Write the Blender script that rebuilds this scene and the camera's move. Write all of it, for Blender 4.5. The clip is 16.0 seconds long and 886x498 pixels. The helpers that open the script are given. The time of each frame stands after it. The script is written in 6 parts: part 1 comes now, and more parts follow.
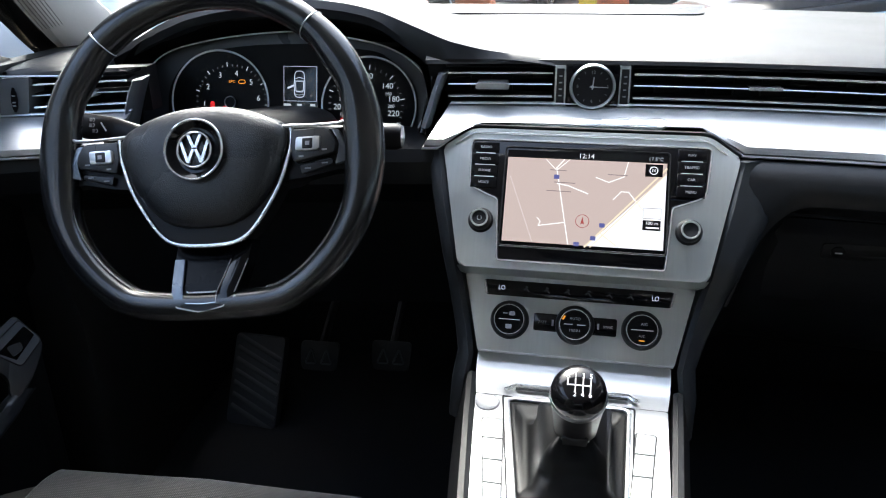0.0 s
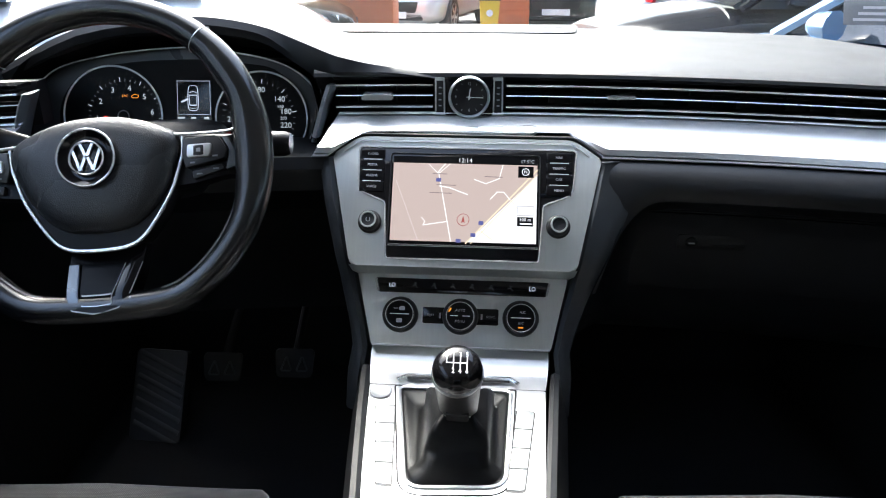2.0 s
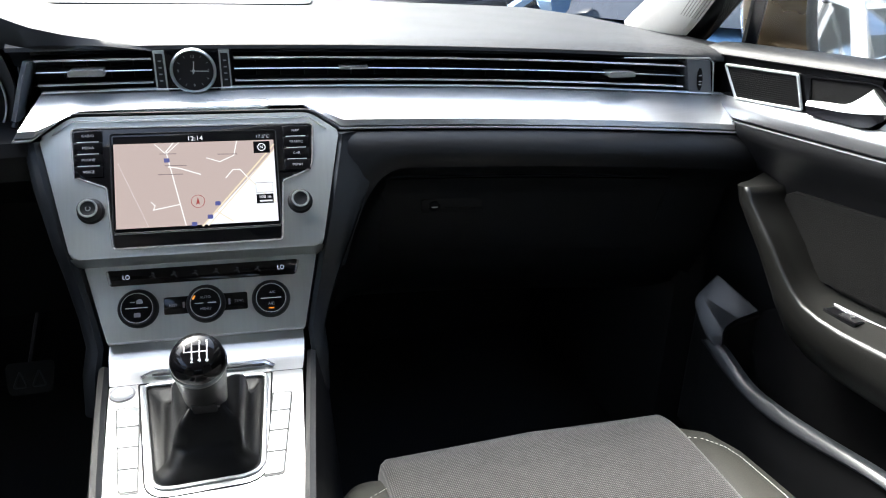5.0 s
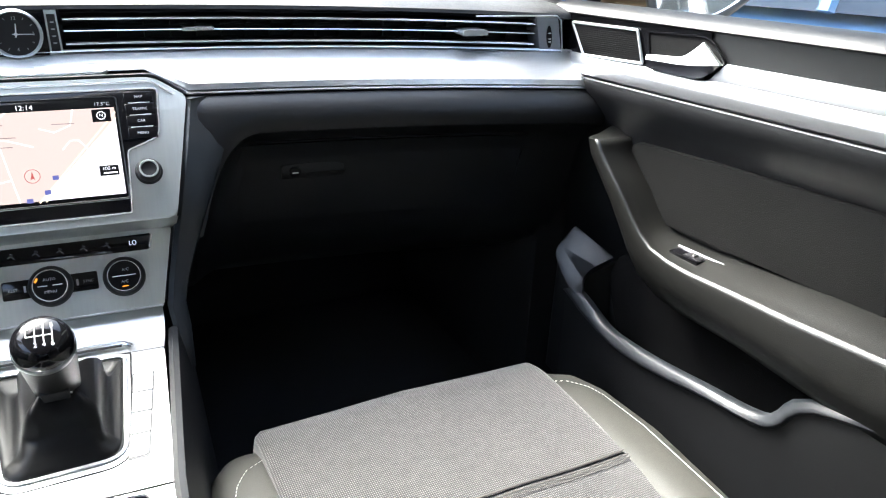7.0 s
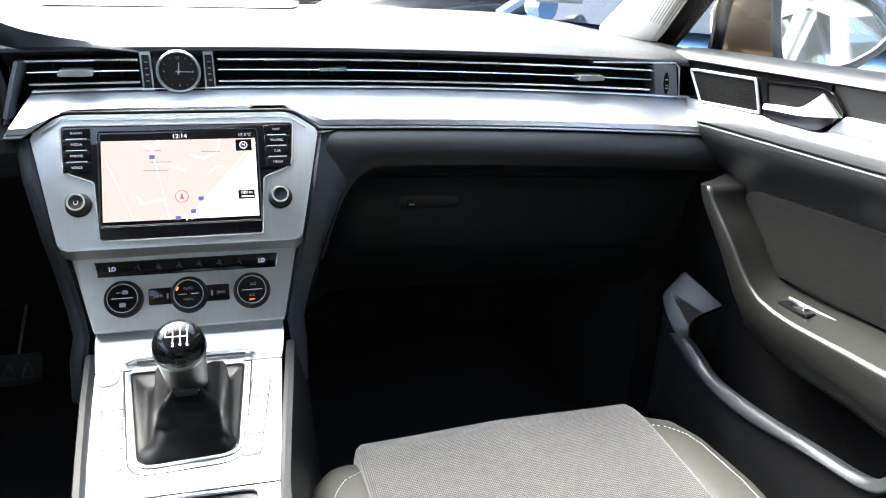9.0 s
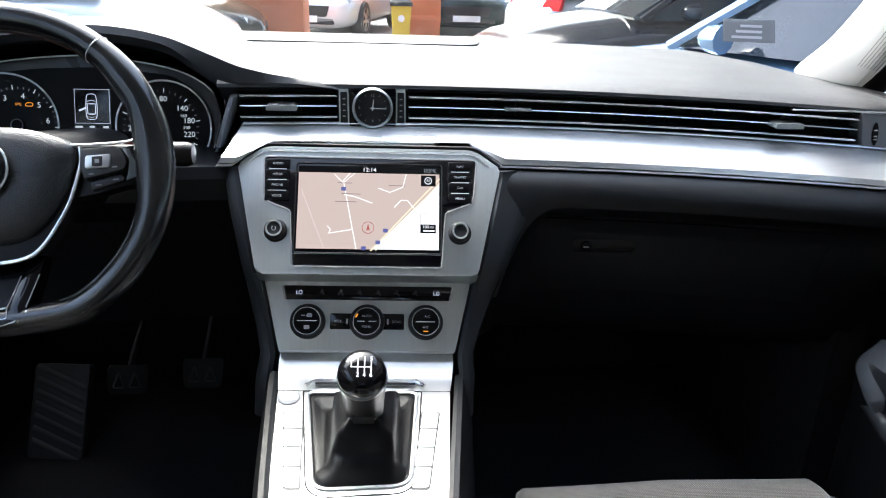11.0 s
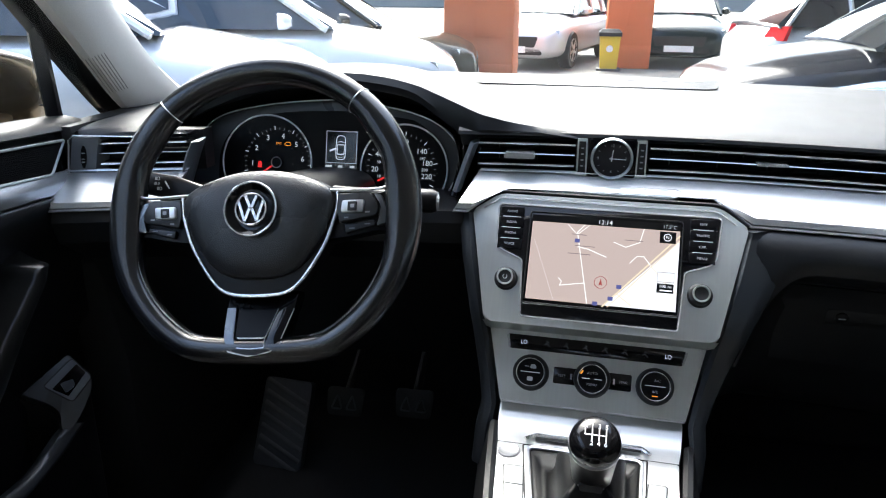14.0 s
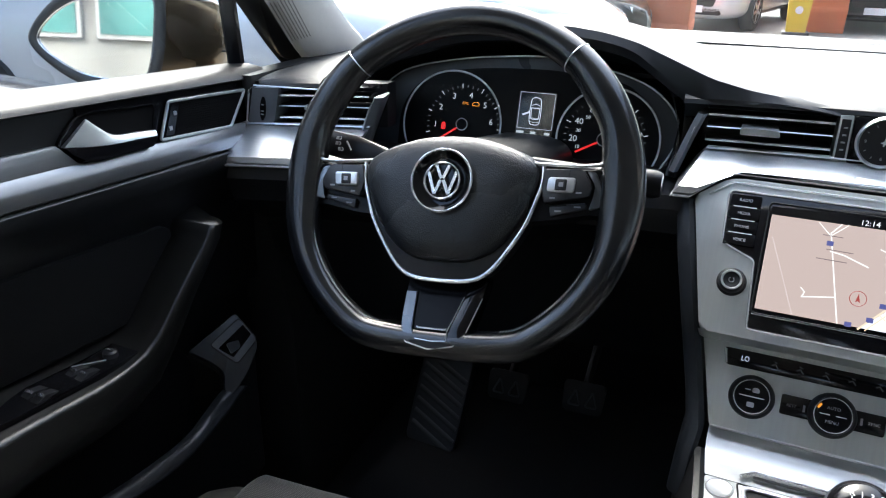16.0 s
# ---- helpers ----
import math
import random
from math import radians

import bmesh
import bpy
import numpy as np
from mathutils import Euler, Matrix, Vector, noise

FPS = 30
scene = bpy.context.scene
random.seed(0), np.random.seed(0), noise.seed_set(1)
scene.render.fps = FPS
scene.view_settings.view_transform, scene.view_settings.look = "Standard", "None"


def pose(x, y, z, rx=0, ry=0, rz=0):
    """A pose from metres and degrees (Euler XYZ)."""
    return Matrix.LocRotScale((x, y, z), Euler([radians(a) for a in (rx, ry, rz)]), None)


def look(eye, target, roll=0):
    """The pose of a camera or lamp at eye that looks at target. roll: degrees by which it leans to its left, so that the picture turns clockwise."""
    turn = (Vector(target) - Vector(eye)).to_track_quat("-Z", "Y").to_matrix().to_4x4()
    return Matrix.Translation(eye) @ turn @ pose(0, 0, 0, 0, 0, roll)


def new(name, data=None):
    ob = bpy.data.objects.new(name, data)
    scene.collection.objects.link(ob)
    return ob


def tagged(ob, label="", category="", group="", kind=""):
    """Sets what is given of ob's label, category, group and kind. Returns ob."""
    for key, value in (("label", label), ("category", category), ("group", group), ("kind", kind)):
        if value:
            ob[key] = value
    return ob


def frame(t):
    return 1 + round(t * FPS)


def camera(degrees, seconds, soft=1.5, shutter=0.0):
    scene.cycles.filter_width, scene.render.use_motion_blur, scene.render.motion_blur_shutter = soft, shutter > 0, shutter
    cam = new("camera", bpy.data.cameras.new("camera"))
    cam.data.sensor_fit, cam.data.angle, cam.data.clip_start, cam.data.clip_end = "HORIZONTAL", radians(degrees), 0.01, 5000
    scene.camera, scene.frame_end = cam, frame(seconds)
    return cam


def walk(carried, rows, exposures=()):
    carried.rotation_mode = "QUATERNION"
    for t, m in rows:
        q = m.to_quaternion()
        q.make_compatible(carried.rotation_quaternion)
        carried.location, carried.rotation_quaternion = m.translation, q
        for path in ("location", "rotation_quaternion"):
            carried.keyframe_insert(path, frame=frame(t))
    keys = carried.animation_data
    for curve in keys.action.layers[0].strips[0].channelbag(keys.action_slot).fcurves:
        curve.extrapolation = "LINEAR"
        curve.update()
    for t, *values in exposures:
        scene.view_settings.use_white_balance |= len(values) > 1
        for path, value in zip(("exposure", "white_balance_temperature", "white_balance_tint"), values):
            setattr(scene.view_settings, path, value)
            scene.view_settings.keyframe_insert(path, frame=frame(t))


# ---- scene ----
cam = camera(61.8, 16.0, 1.1)
PATH = [
    (0, (-0.048, -0.7652, 1.1176), (-0.315, 1.0569, 0.3374), -0.6),
    (0.5, (-0.041, -0.7942, 1.1196), (-0.2871, 1.0413, 0.3646), -0.89),
    (1, (-0.034, -0.8164, 1.1197), (-0.227, 1.0318, 0.3803), -0.65),
    (1.5, (-0.022, -0.8283, 1.1214), (-0.136, 1.0303, 0.3916), -0.2),
    (2, (-0.014, -0.827, 1.1162), (-0.05, 1.0352, 0.3878), 0.24),
    (2.5, (-0.004, -0.8229, 1.1166), (0.051, 1.0359, 0.3807), 0.44),
    (3, (0.001, -0.8207, 1.1112), (0.142, 1.0331, 0.374), 0.82),
    (3.5, (0.007, -0.8208, 1.1103), (0.2379, 1.0195, 0.362), 1.12),
    (4, (0.018, -0.8246, 1.1118), (0.3519, 0.9976, 0.358), 1.18),
    (4.5, (0.023, -0.8233, 1.1066), (0.45, 0.9779, 0.3495), 1.3),
    (5, (0.027, -0.8243, 1.1067), (0.5708, 0.9388, 0.335), 1.73),
    (5.2, (0.028, -0.8233, 1.1066), (0.617, 0.9222, 0.3281), 1.84),
    (7.3, (0.04, -0.8349, 1.0961), (0.8959, 0.7682, 0.2609), 2.64),
    (7.5, (0.042, -0.8399, 1.0968), (0.8632, 0.7795, 0.2581), 2.09),
    (8, (0.04, -0.8547, 1.0989), (0.7989, 0.7957, 0.2621), 1.99),
    (8.5, (0.043, -0.868, 1.1048), (0.7069, 0.8368, 0.2967), 1.42),
    (9, (0.037, -0.87, 1.1121), (0.601, 0.8912, 0.3506), 2.22),
    (9.2, (0.033, -0.869, 1.112), (0.5611, 0.9099, 0.366), 2.74),
    (11.3, (-0.007, -0.8483, 1.1303), (0.093, 1.0174, 0.4167), 1.54),
    (11.5, (-0.011, -0.8455, 1.1289), (0.022, 1.0228, 0.4158), 1.44),
    (12, (-0.019, -0.8421, 1.1314), (-0.114, 1.0257, 0.4227), 1.28),
    (12.5, (-0.024, -0.8407, 1.1343), (-0.197, 1.0265, 0.4387), 1.05),
    (13, (-0.035, -0.8402, 1.1372), (-0.259, 1.0277, 0.4586), 0.73),
    (13.5, (-0.044, -0.8373, 1.1439), (-0.3191, 1.0287, 0.4786), 0.61),
    (14, (-0.053, -0.8273, 1.1505), (-0.3721, 1.0351, 0.4949), 0.53),
    (14.5, (-0.074, -0.8062, 1.1496), (-0.45, 1.0388, 0.4753), 0.67),
    (15, (-0.096, -0.7803, 1.1399), (-0.556, 1.0327, 0.4317), 0.99),
    (15.5, (-0.115, -0.7551, 1.1394), (-0.6728, 1.0193, 0.4044), 0.84),
    (16, (-0.14, -0.7229, 1.1318), (-0.8209, 0.9966, 0.3702), 0.86),
]
EXPOSURES = [(t, e, 6000, 5) for t, e in ((0, 2.9), (1, 2.97), (3, 2.92), (5, 2.8), (7.3, 3.68), (8.5, 3.72), (9.0, 3.64), (11.3, 2.98), (13, 2.98), (14.5, 2.82), (16, 2.9))]
walk(cam, [(t, look(eye, target, roll)) for t, eye, target, roll in PATH], EXPOSURES)

# ---- light ----
world = bpy.data.worlds.new("world")
scene.world = world
world.use_nodes = True
wn = world.node_tree.nodes
sky = wn.new("ShaderNodeTexSky")
sky.sky_type, sky.sun_disc = "NISHITA", False
sky.air_density, sky.dust_density, sky.ozone_density = 1.0, 7.0, 1.5
sky.sun_elevation, sky.sun_rotation = radians(52), radians(-25)
world.node_tree.links.new(sky.outputs[0], wn["Background"].inputs[0])
wn["Background"].inputs[1].default_value = 0.15
sun = new("sun", bpy.data.lights.new("sun", "SUN"))
sun.data.energy, sun.data.angle, sun.data.color = 1.2, radians(25), (1.0, 0.95, 0.88)
sun.matrix_basis = look((-3.0, 6.5, 9.5), (0, 0, 0))
scene.view_settings.exposure = 0.0

# ---- materials ----
def material(name, colour, rough=0.5, metal=0.0, bump=0.0, scale=200.0, vary=0.15, coat=0.0, spec=0.5, kind="noise", stretch=(1, 1, 1), wear=6.0):
    m = bpy.data.materials.new(name)
    m.use_nodes = True
    n, l = m.node_tree.nodes, m.node_tree.links
    b = n["Principled BSDF"]
    b.inputs["Metallic"].default_value = metal
    b.inputs["Coat Weight"].default_value = coat
    b.inputs["Specular IOR Level"].default_value = spec
    tc = n.new("ShaderNodeTexCoord")
    mp = n.new("ShaderNodeMapping")
    mp.inputs["Scale"].default_value = stretch
    l.new(tc.outputs["Object"], mp.inputs[0])
    big = n.new("ShaderNodeTexNoise")
    big.inputs["Scale"].default_value, big.inputs["Detail"].default_value = wear, 5
    l.new(mp.outputs[0], big.inputs["Vector"])
    if kind == "voronoi":
        fine = n.new("ShaderNodeTexVoronoi")
        fine.inputs["Scale"].default_value = scale
        height = fine.outputs["Distance"]
    else:
        fine = n.new("ShaderNodeTexNoise")
        fine.inputs["Scale"].default_value, fine.inputs["Detail"].default_value = scale, 3
        height = fine.outputs[0]
    l.new(mp.outputs[0], fine.inputs["Vector"])
    add = n.new("ShaderNodeMath")
    add.operation = "ADD"
    l.new(big.outputs[0], add.inputs[0])
    l.new(height, add.inputs[1])
    ramp = n.new("ShaderNodeMapRange")
    ramp.inputs["From Min"].default_value, ramp.inputs["From Max"].default_value = 0.5, 1.5
    ramp.inputs["To Min"].default_value, ramp.inputs["To Max"].default_value = 1 - vary, 1 + vary
    l.new(add.outputs[0], ramp.inputs[0])
    mul = n.new("ShaderNodeMix")
    mul.data_type, mul.blend_type = "RGBA", "MULTIPLY"
    mul.inputs["Factor"].default_value = 1.0
    mul.inputs["A"].default_value = (*colour, 1)
    l.new(ramp.outputs[0], mul.inputs["B"])
    l.new(mul.outputs["Result"], b.inputs["Base Color"])
    rr = n.new("ShaderNodeMapRange")
    rr.inputs["From Min"].default_value, rr.inputs["From Max"].default_value = 0.3, 0.7
    rr.inputs["To Min"].default_value, rr.inputs["To Max"].default_value = max(0.02, rough * 0.85), min(1, rough * 1.15)
    l.new(big.outputs[0], rr.inputs[0])
    l.new(rr.outputs[0], b.inputs["Roughness"])
    if bump:
        bp = n.new("ShaderNodeBump")
        bp.inputs["Strength"].default_value, bp.inputs["Distance"].default_value = bump, 0.0006
        l.new(height, bp.inputs["Height"])
        l.new(bp.outputs[0], b.inputs["Normal"])
    return m


def glow(name, colour, strength):
    m = bpy.data.materials.new(name)
    m.use_nodes = True
    n, l = m.node_tree.nodes, m.node_tree.links
    b = n["Principled BSDF"]
    b.inputs["Base Color"].default_value = (0.02, 0.02, 0.02, 1)
    b.inputs["Roughness"].default_value = 0.25
    b.inputs["Emission Color"].default_value = (*colour, 1)
    b.inputs["Emission Strength"].default_value = strength
    return m


def clear_glass(name, tint, gloss):
    m = bpy.data.materials.new(name)
    m.use_nodes = True
    n, l = m.node_tree.nodes, m.node_tree.links
    n.remove(n["Principled BSDF"])
    t, g, x, f = (n.new("ShaderNode" + k) for k in ("BsdfTransparent", "BsdfGlossy", "MixShader", "Fresnel"))
    t.inputs[0].default_value = (*tint, 1)
    g.inputs["Roughness"].default_value = 0.02
    f.inputs[0].default_value = gloss
    l.new(f.outputs[0], x.inputs[0])
    l.new(t.outputs[0], x.inputs[1])
    l.new(g.outputs[0], x.inputs[2])
    l.new(x.outputs[0], n["Material Output"].inputs[0])
    return m


def weave(name, dark, light, period=0.0021):
    """Fine woven cloth: light threads over dark ones, in rows and columns."""
    m = bpy.data.materials.new(name)
    m.use_nodes = True
    n, l = m.node_tree.nodes, m.node_tree.links
    b = n["Principled BSDF"]
    b.inputs["Roughness"].default_value = 0.9
    b.inputs["Specular IOR Level"].default_value = 0.15
    b.inputs["Sheen Weight"].default_value = 0.25
    tc = n.new("ShaderNodeTexCoord")
    waves = []
    for axis in ("X", "Y"):
        w = n.new("ShaderNodeTexWave")
        w.bands_direction, w.wave_profile = axis, "SIN"
        w.inputs["Scale"].default_value = 0.314 / period * (1.0 if axis == "X" else 0.8)
        w.inputs["Distortion"].default_value, w.inputs["Detail"].default_value = 0.6, 1
        l.new(tc.outputs["Object"], w.inputs["Vector"])
        waves.append(w)
    mul = n.new("ShaderNodeMath")
    mul.operation = "MULTIPLY"
    l.new(waves[0].outputs["Fac"], mul.inputs[0])
    l.new(waves[1].outputs["Fac"], mul.inputs[1])
    big = n.new("ShaderNodeTexNoise")
    big.inputs["Scale"].default_value = 90
    l.new(tc.outputs["Object"], big.inputs["Vector"])
    mul2 = n.new("ShaderNodeMath")
    mul2.operation = "MULTIPLY"
    l.new(mul.outputs[0], mul2.inputs[0])
    sc = n.new("ShaderNodeMapRange")
    sc.inputs["From Min"].default_value, sc.inputs["From Max"].default_value = 0.35, 0.6
    sc.inputs["To Min"].default_value, sc.inputs["To Max"].default_value = 0.85, 1.15
    l.new(big.outputs[0], sc.inputs[0])
    l.new(sc.outputs[0], mul2.inputs[1])
    mix = n.new("ShaderNodeMix")
    mix.data_type = "RGBA"
    mix.inputs["A"].default_value, mix.inputs["B"].default_value = (*dark, 1), (*light, 1)
    l.new(mul2.outputs[0], mix.inputs["Factor"])
    l.new(mix.outputs["Result"], b.inputs["Base Color"])
    bp = n.new("ShaderNodeBump")
    bp.inputs["Strength"].default_value, bp.inputs["Distance"].default_value = 0.5, 0.0005
    l.new(mul.outputs[0], bp.inputs["Height"])
    l.new(bp.outputs[0], b.inputs["Normal"])
    return m


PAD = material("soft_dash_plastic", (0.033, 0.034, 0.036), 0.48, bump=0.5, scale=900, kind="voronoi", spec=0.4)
# same dash plastic as the pad, its shade put into the darker colour
LOWER = material("shaded_dash_plastic", (0.0082, 0.0088, 0.0100), 0.38, bump=0.15, scale=1500, kind="voronoi", spec=0.36)
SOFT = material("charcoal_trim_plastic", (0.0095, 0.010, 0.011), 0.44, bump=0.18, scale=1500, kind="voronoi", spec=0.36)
LEATHER = material("black_leather", (0.0052, 0.0058, 0.0068), 0.22, bump=0.06, scale=1300, kind="voronoi", spec=0.75)
AIRBAG = material("airbag_cover", (0.019, 0.0205, 0.0220), 0.28, bump=0.40, scale=880, kind="voronoi")
GREYHIDE = material("grey_seat_leather", (0.036, 0.0355, 0.031), 0.6, bump=0.2, scale=1000, spec=0.25, kind="voronoi")
BANDBLACK = material("deep_gloss_black", (0.003, 0.003, 0.0035), 0.2, spec=0.10, vary=0.03)
PIANO = material("gloss_black", (0.005, 0.005, 0.006), 0.09, spec=0.32, vary=0.05)
STALK = material("satin_black_plastic", (0.006, 0.006, 0.007), 0.3, spec=0.2)
BLACK = material("matt_black_plastic", (0.009, 0.009, 0.010), 0.5, bump=0.2, scale=800, spec=0.4)
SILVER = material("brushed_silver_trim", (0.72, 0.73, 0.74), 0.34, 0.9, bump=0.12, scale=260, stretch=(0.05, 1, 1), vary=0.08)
# door and console copies of the silver, darkened for the dimmer light there
DOORSILVER = material("dimmed_door_silver", (0.40, 0.41, 0.42), 0.42, 0.9, bump=0.12, scale=260, stretch=(1, 0.05, 1), vary=0.08)
CONSILVER = material("dimmed_console_silver", (0.56, 0.57, 0.58), 0.38, 0.9, bump=0.12, scale=260, stretch=(0.05, 1, 1), vary=0.08)
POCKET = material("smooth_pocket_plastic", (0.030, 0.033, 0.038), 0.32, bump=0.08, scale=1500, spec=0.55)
RELEASEGREY = material("grey_release_frame", (0.10, 0.105, 0.11), 0.34, 0.2, bump=0.08, scale=1200)
FLANK = material("sky_lit_stack_side", (0.0135, 0.0162, 0.0195), 0.42, bump=0.18, scale=1500, kind="voronoi", spec=0.5)
SATIN = material("satin_silver_paint", (0.60, 0.632, 0.625), 0.38, 0.84, bump=0.10, scale=300, stretch=(1, 0.04, 1), vary=0.07)
CHROME = material("chrome", (0.88, 0.89, 0.90), 0.18, 0.8, vary=0.03)
DULLCHROME = material("satin_chrome", (0.74, 0.75, 0.77), 0.3, 0.8, vary=0.05)
SPOKEBAR = material("brushed_spoke_metal", (0.13, 0.14, 0.15), 0.28, 0.95, bump=0.15, scale=260, stretch=(1, 0.05, 1), vary=0.2)
BOOTHIDE = material("gear_boot_leather", (0.0042, 0.0043, 0.0047), 0.36, bump=0.12, scale=1500, spec=0.22, kind="voronoi")
KEYGREY = material("dark_key_plastic", (0.021, 0.0215, 0.0225), 0.38, bump=0.15, scale=900, spec=0.45)
BUTTON = material("silver_button", (0.40, 0.42, 0.42), 0.4, 0.6, bump=0.06, scale=900, vary=0.06)
TAG = material("grey_label_paper", (0.10, 0.105, 0.11), 0.6)
CARPET = material("black_carpet", (0.03, 0.03, 0.032), 0.95, bump=1.0, scale=1200, spec=0.1)
RUBBER = material("pedal_rubber", (0.011, 0.011, 0.0115), 0.6, bump=0.3)
RIBGREY = material("light_rib_rubber", (0.095, 0.097, 0.10), 0.55, bump=0.2)
DARKMETAL = material("dark_footrest", (0.06, 0.062, 0.066), 0.5, bump=0.2)
GROOVE = material("shaded_groove", (0.20, 0.195, 0.18), 0.8)
CREAM = material("pale_pillar_lining", (0.62, 0.61, 0.58), 0.75, bump=0.4, scale=700)
WHITEINK = material("white_print", (0.75, 0.76, 0.77), 0.5, vary=0.03)
KEYINK = material("soft_white_print", (0.46, 0.47, 0.48), 0.5, vary=0.03)
GREYINK = material("grey_print", (0.3, 0.3, 0.31), 0.5, vary=0.03)
KNITTED = weave("woven_seat_cloth", (0.024, 0.0235, 0.024), (0.118, 0.114, 0.110), 0.0021)
SEAMCLOTH = material("seam_shadow_cloth", (0.072, 0.069, 0.066), 0.9, bump=0.5, scale=900, spec=0.1)
DOORCLOTH = material("dark_door_cloth", (0.0055, 0.0056, 0.0056), 0.9, bump=0.8, scale=900, spec=0.15)
DOORHIDE = material("taupe_door_armrest", (0.0100, 0.0102, 0.0095), 0.30, bump=0.25, scale=900, kind="voronoi")
MESHBLACK = material("mesh_and_recess_black", (0.006, 0.006, 0.0065), 0.95, spec=0.1, bump=1.0, scale=1500, kind="voronoi")
THREAD = material("pale_thread", (0.6, 0.59, 0.55), 0.8)
GLASS = clear_glass("window_glass", (0.93, 0.96, 0.95), 1.35)
MIRROR = material("mirror_silver", (0.9, 0.91, 0.92), 0.02, 1.0, vary=0.0)
BROWN = material("bronze_car_paint", (0.065, 0.047, 0.024), 0.28, 0.6, coat=0.5, vary=0.05)
SCREEN_MAP = glow("lit_map_land", (0.76, 0.575, 0.51), 0.118)
SCREEN_WHITE = glow("lit_map_white", (0.95, 0.93, 0.95), 0.1596)
SCREEN_ROAD = glow("lit_map_road", (1.0, 0.92, 0.86), 0.168)
SCREEN_MAIN = glow("lit_map_main_road", (1.0, 0.80, 0.55), 0.147)
SCREEN_INK = glow("lit_map_print", (0.36, 0.25, 0.24), 0.084)
SCREEN_BLUE = glow("lit_map_blue", (0.10, 0.11, 0.35), 0.126)
SCREEN_RED = glow("lit_map_red", (0.45, 0.06, 0.05), 0.126)
SCREEN_BLACK = material("screen_black", (0.004, 0.004, 0.005), 0.12, vary=0.0)
LIT_WHITE = glow("lit_white", (0.78, 0.82, 1.0), 0.11)
LIT_DIM = glow("lit_dim", (0.7, 0.75, 0.8), 0.09)
LIT_FAINT = glow("lit_faint", (0.7, 0.75, 0.8), 0.03)
LIT_GREY = glow("lit_grey", (0.7, 0.75, 0.8), 0.003)
LIT_AMBER = glow("lit_amber", (1.0, 0.34, 0.03), 0.12)
LIT_RED = glow("lit_red", (1.0, 0.03, 0.03), 0.10)
VENTGREY = material("grey_vent_trim", (0.20, 0.215, 0.235), 0.34, 0.5, bump=0.1, scale=1200)
# pale and hardly metallic: the chrome's gleam is put into the colour
PALELINE = material("chrome_gleam_line", (0.9, 0.91, 0.92), 0.2, 0.1, vary=0.03, spec=0.9)
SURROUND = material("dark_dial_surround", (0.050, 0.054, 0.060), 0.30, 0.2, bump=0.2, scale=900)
CLOCKFACE = material("clock_face", (0.016, 0.016, 0.018), 0.3, spec=0.5, vary=0.05)
DIAL = material("dial_face", (0.003, 0.003, 0.0034), 0.4, spec=0.12, vary=0.05)
ASPHALT = material("sunlit_paving", (0.125, 0.12, 0.11), 0.85, bump=0.6, scale=60, vary=0.3, wear=0.6)
ORANGE = material("orange_paint", (0.62, 0.17, 0.06), 0.6, bump=0.2, scale=40, vary=0.1, wear=1.0)
YELLOW = material("yellow_plastic", (0.62, 0.46, 0.03), 0.5)
HALL = material("concrete_wall", (0.35, 0.34, 0.32), 0.9, bump=0.5, scale=20, vary=0.2, wear=0.5)
PALEWALL = material("pale_render", (0.34, 0.34, 0.32), 0.85, bump=0.4, scale=25, vary=0.12, wear=0.6)
ROOFSHEET = material("shed_roof", (0.20, 0.19, 0.17), 0.8, wear=0.5)
MIRROREDGE = material("grey_mirror_edge", (0.035, 0.037, 0.039), 0.42, bump=0.2, scale=900)
OLIVE_PAINT = material("dark_olive_car_paint", (0.030, 0.026, 0.018), 0.2, spec=0.4, vary=0.05, wear=0.8)
TYRE = material("tyre_rubber", (0.02, 0.02, 0.02), 0.8, bump=0.3)
ALLOY = material("alloy_rim", (0.6, 0.6, 0.62), 0.3, 0.9)
CARGLASS = material("tinted_car_glass", (0.02, 0.025, 0.03), 0.05, coat=0.6, vary=0.1)
HEADLIGHT = material("headlamp_lens", (0.34, 0.36, 0.38), 0.08, 0.4, coat=0.8)
TAILRED = material("red_lens", (0.6, 0.015, 0.02), 0.15, coat=0.5)
PLATE = material("number_plate_white", (0.8, 0.8, 0.8), 0.5)


def paint(name, colour):
    return material(name, colour, 0.25, 0.15, coat=0.9, vary=0.04, wear=0.8)


WHITE_PAINT = paint("white_car_paint", (0.62, 0.63, 0.64))
BLACK_PAINT = material("black_car_paint", (0.010, 0.011, 0.015), 0.16, spec=0.35, vary=0.04, wear=0.8)
BLUE_PAINT = paint("light_blue_car_paint", (0.15, 0.27, 0.45))
GREY_PAINT = paint("silver_car_paint", (0.42, 0.43, 0.45))
NAVY_PAINT = material("dark_green_car_paint", (0.016, 0.024, 0.024), 0.16, spec=0.35, vary=0.04, wear=0.8)

# ---- building tools ----
def finish(bm, name, mat, sharp=38):
    bmesh.ops.recalc_face_normals(bm, faces=bm.faces)
    me = bpy.data.meshes.new(name)
    bm.to_mesh(me)
    bm.free()
    for p in me.polygons:
        p.use_smooth = True
    me.set_sharp_from_angle(angle=radians(sharp))
    me.materials.append(mat)
    return me


def part(name, bm, mat, parent=None, label="", m=None, sharp=38):
    ob = new(name, finish(bm, name, mat, sharp))
    if parent:
        ob.parent = parent
    if m:
        ob.matrix_basis = m
    return tagged(ob, label)


def thing(name, m, label, category, group="", kind=""):
    return tagged(new(name), label, category, group, kind) if m is None else placed(tagged(new(name), label, category, group, kind), m)


def placed(ob, m):
    ob.matrix_basis = m
    return ob


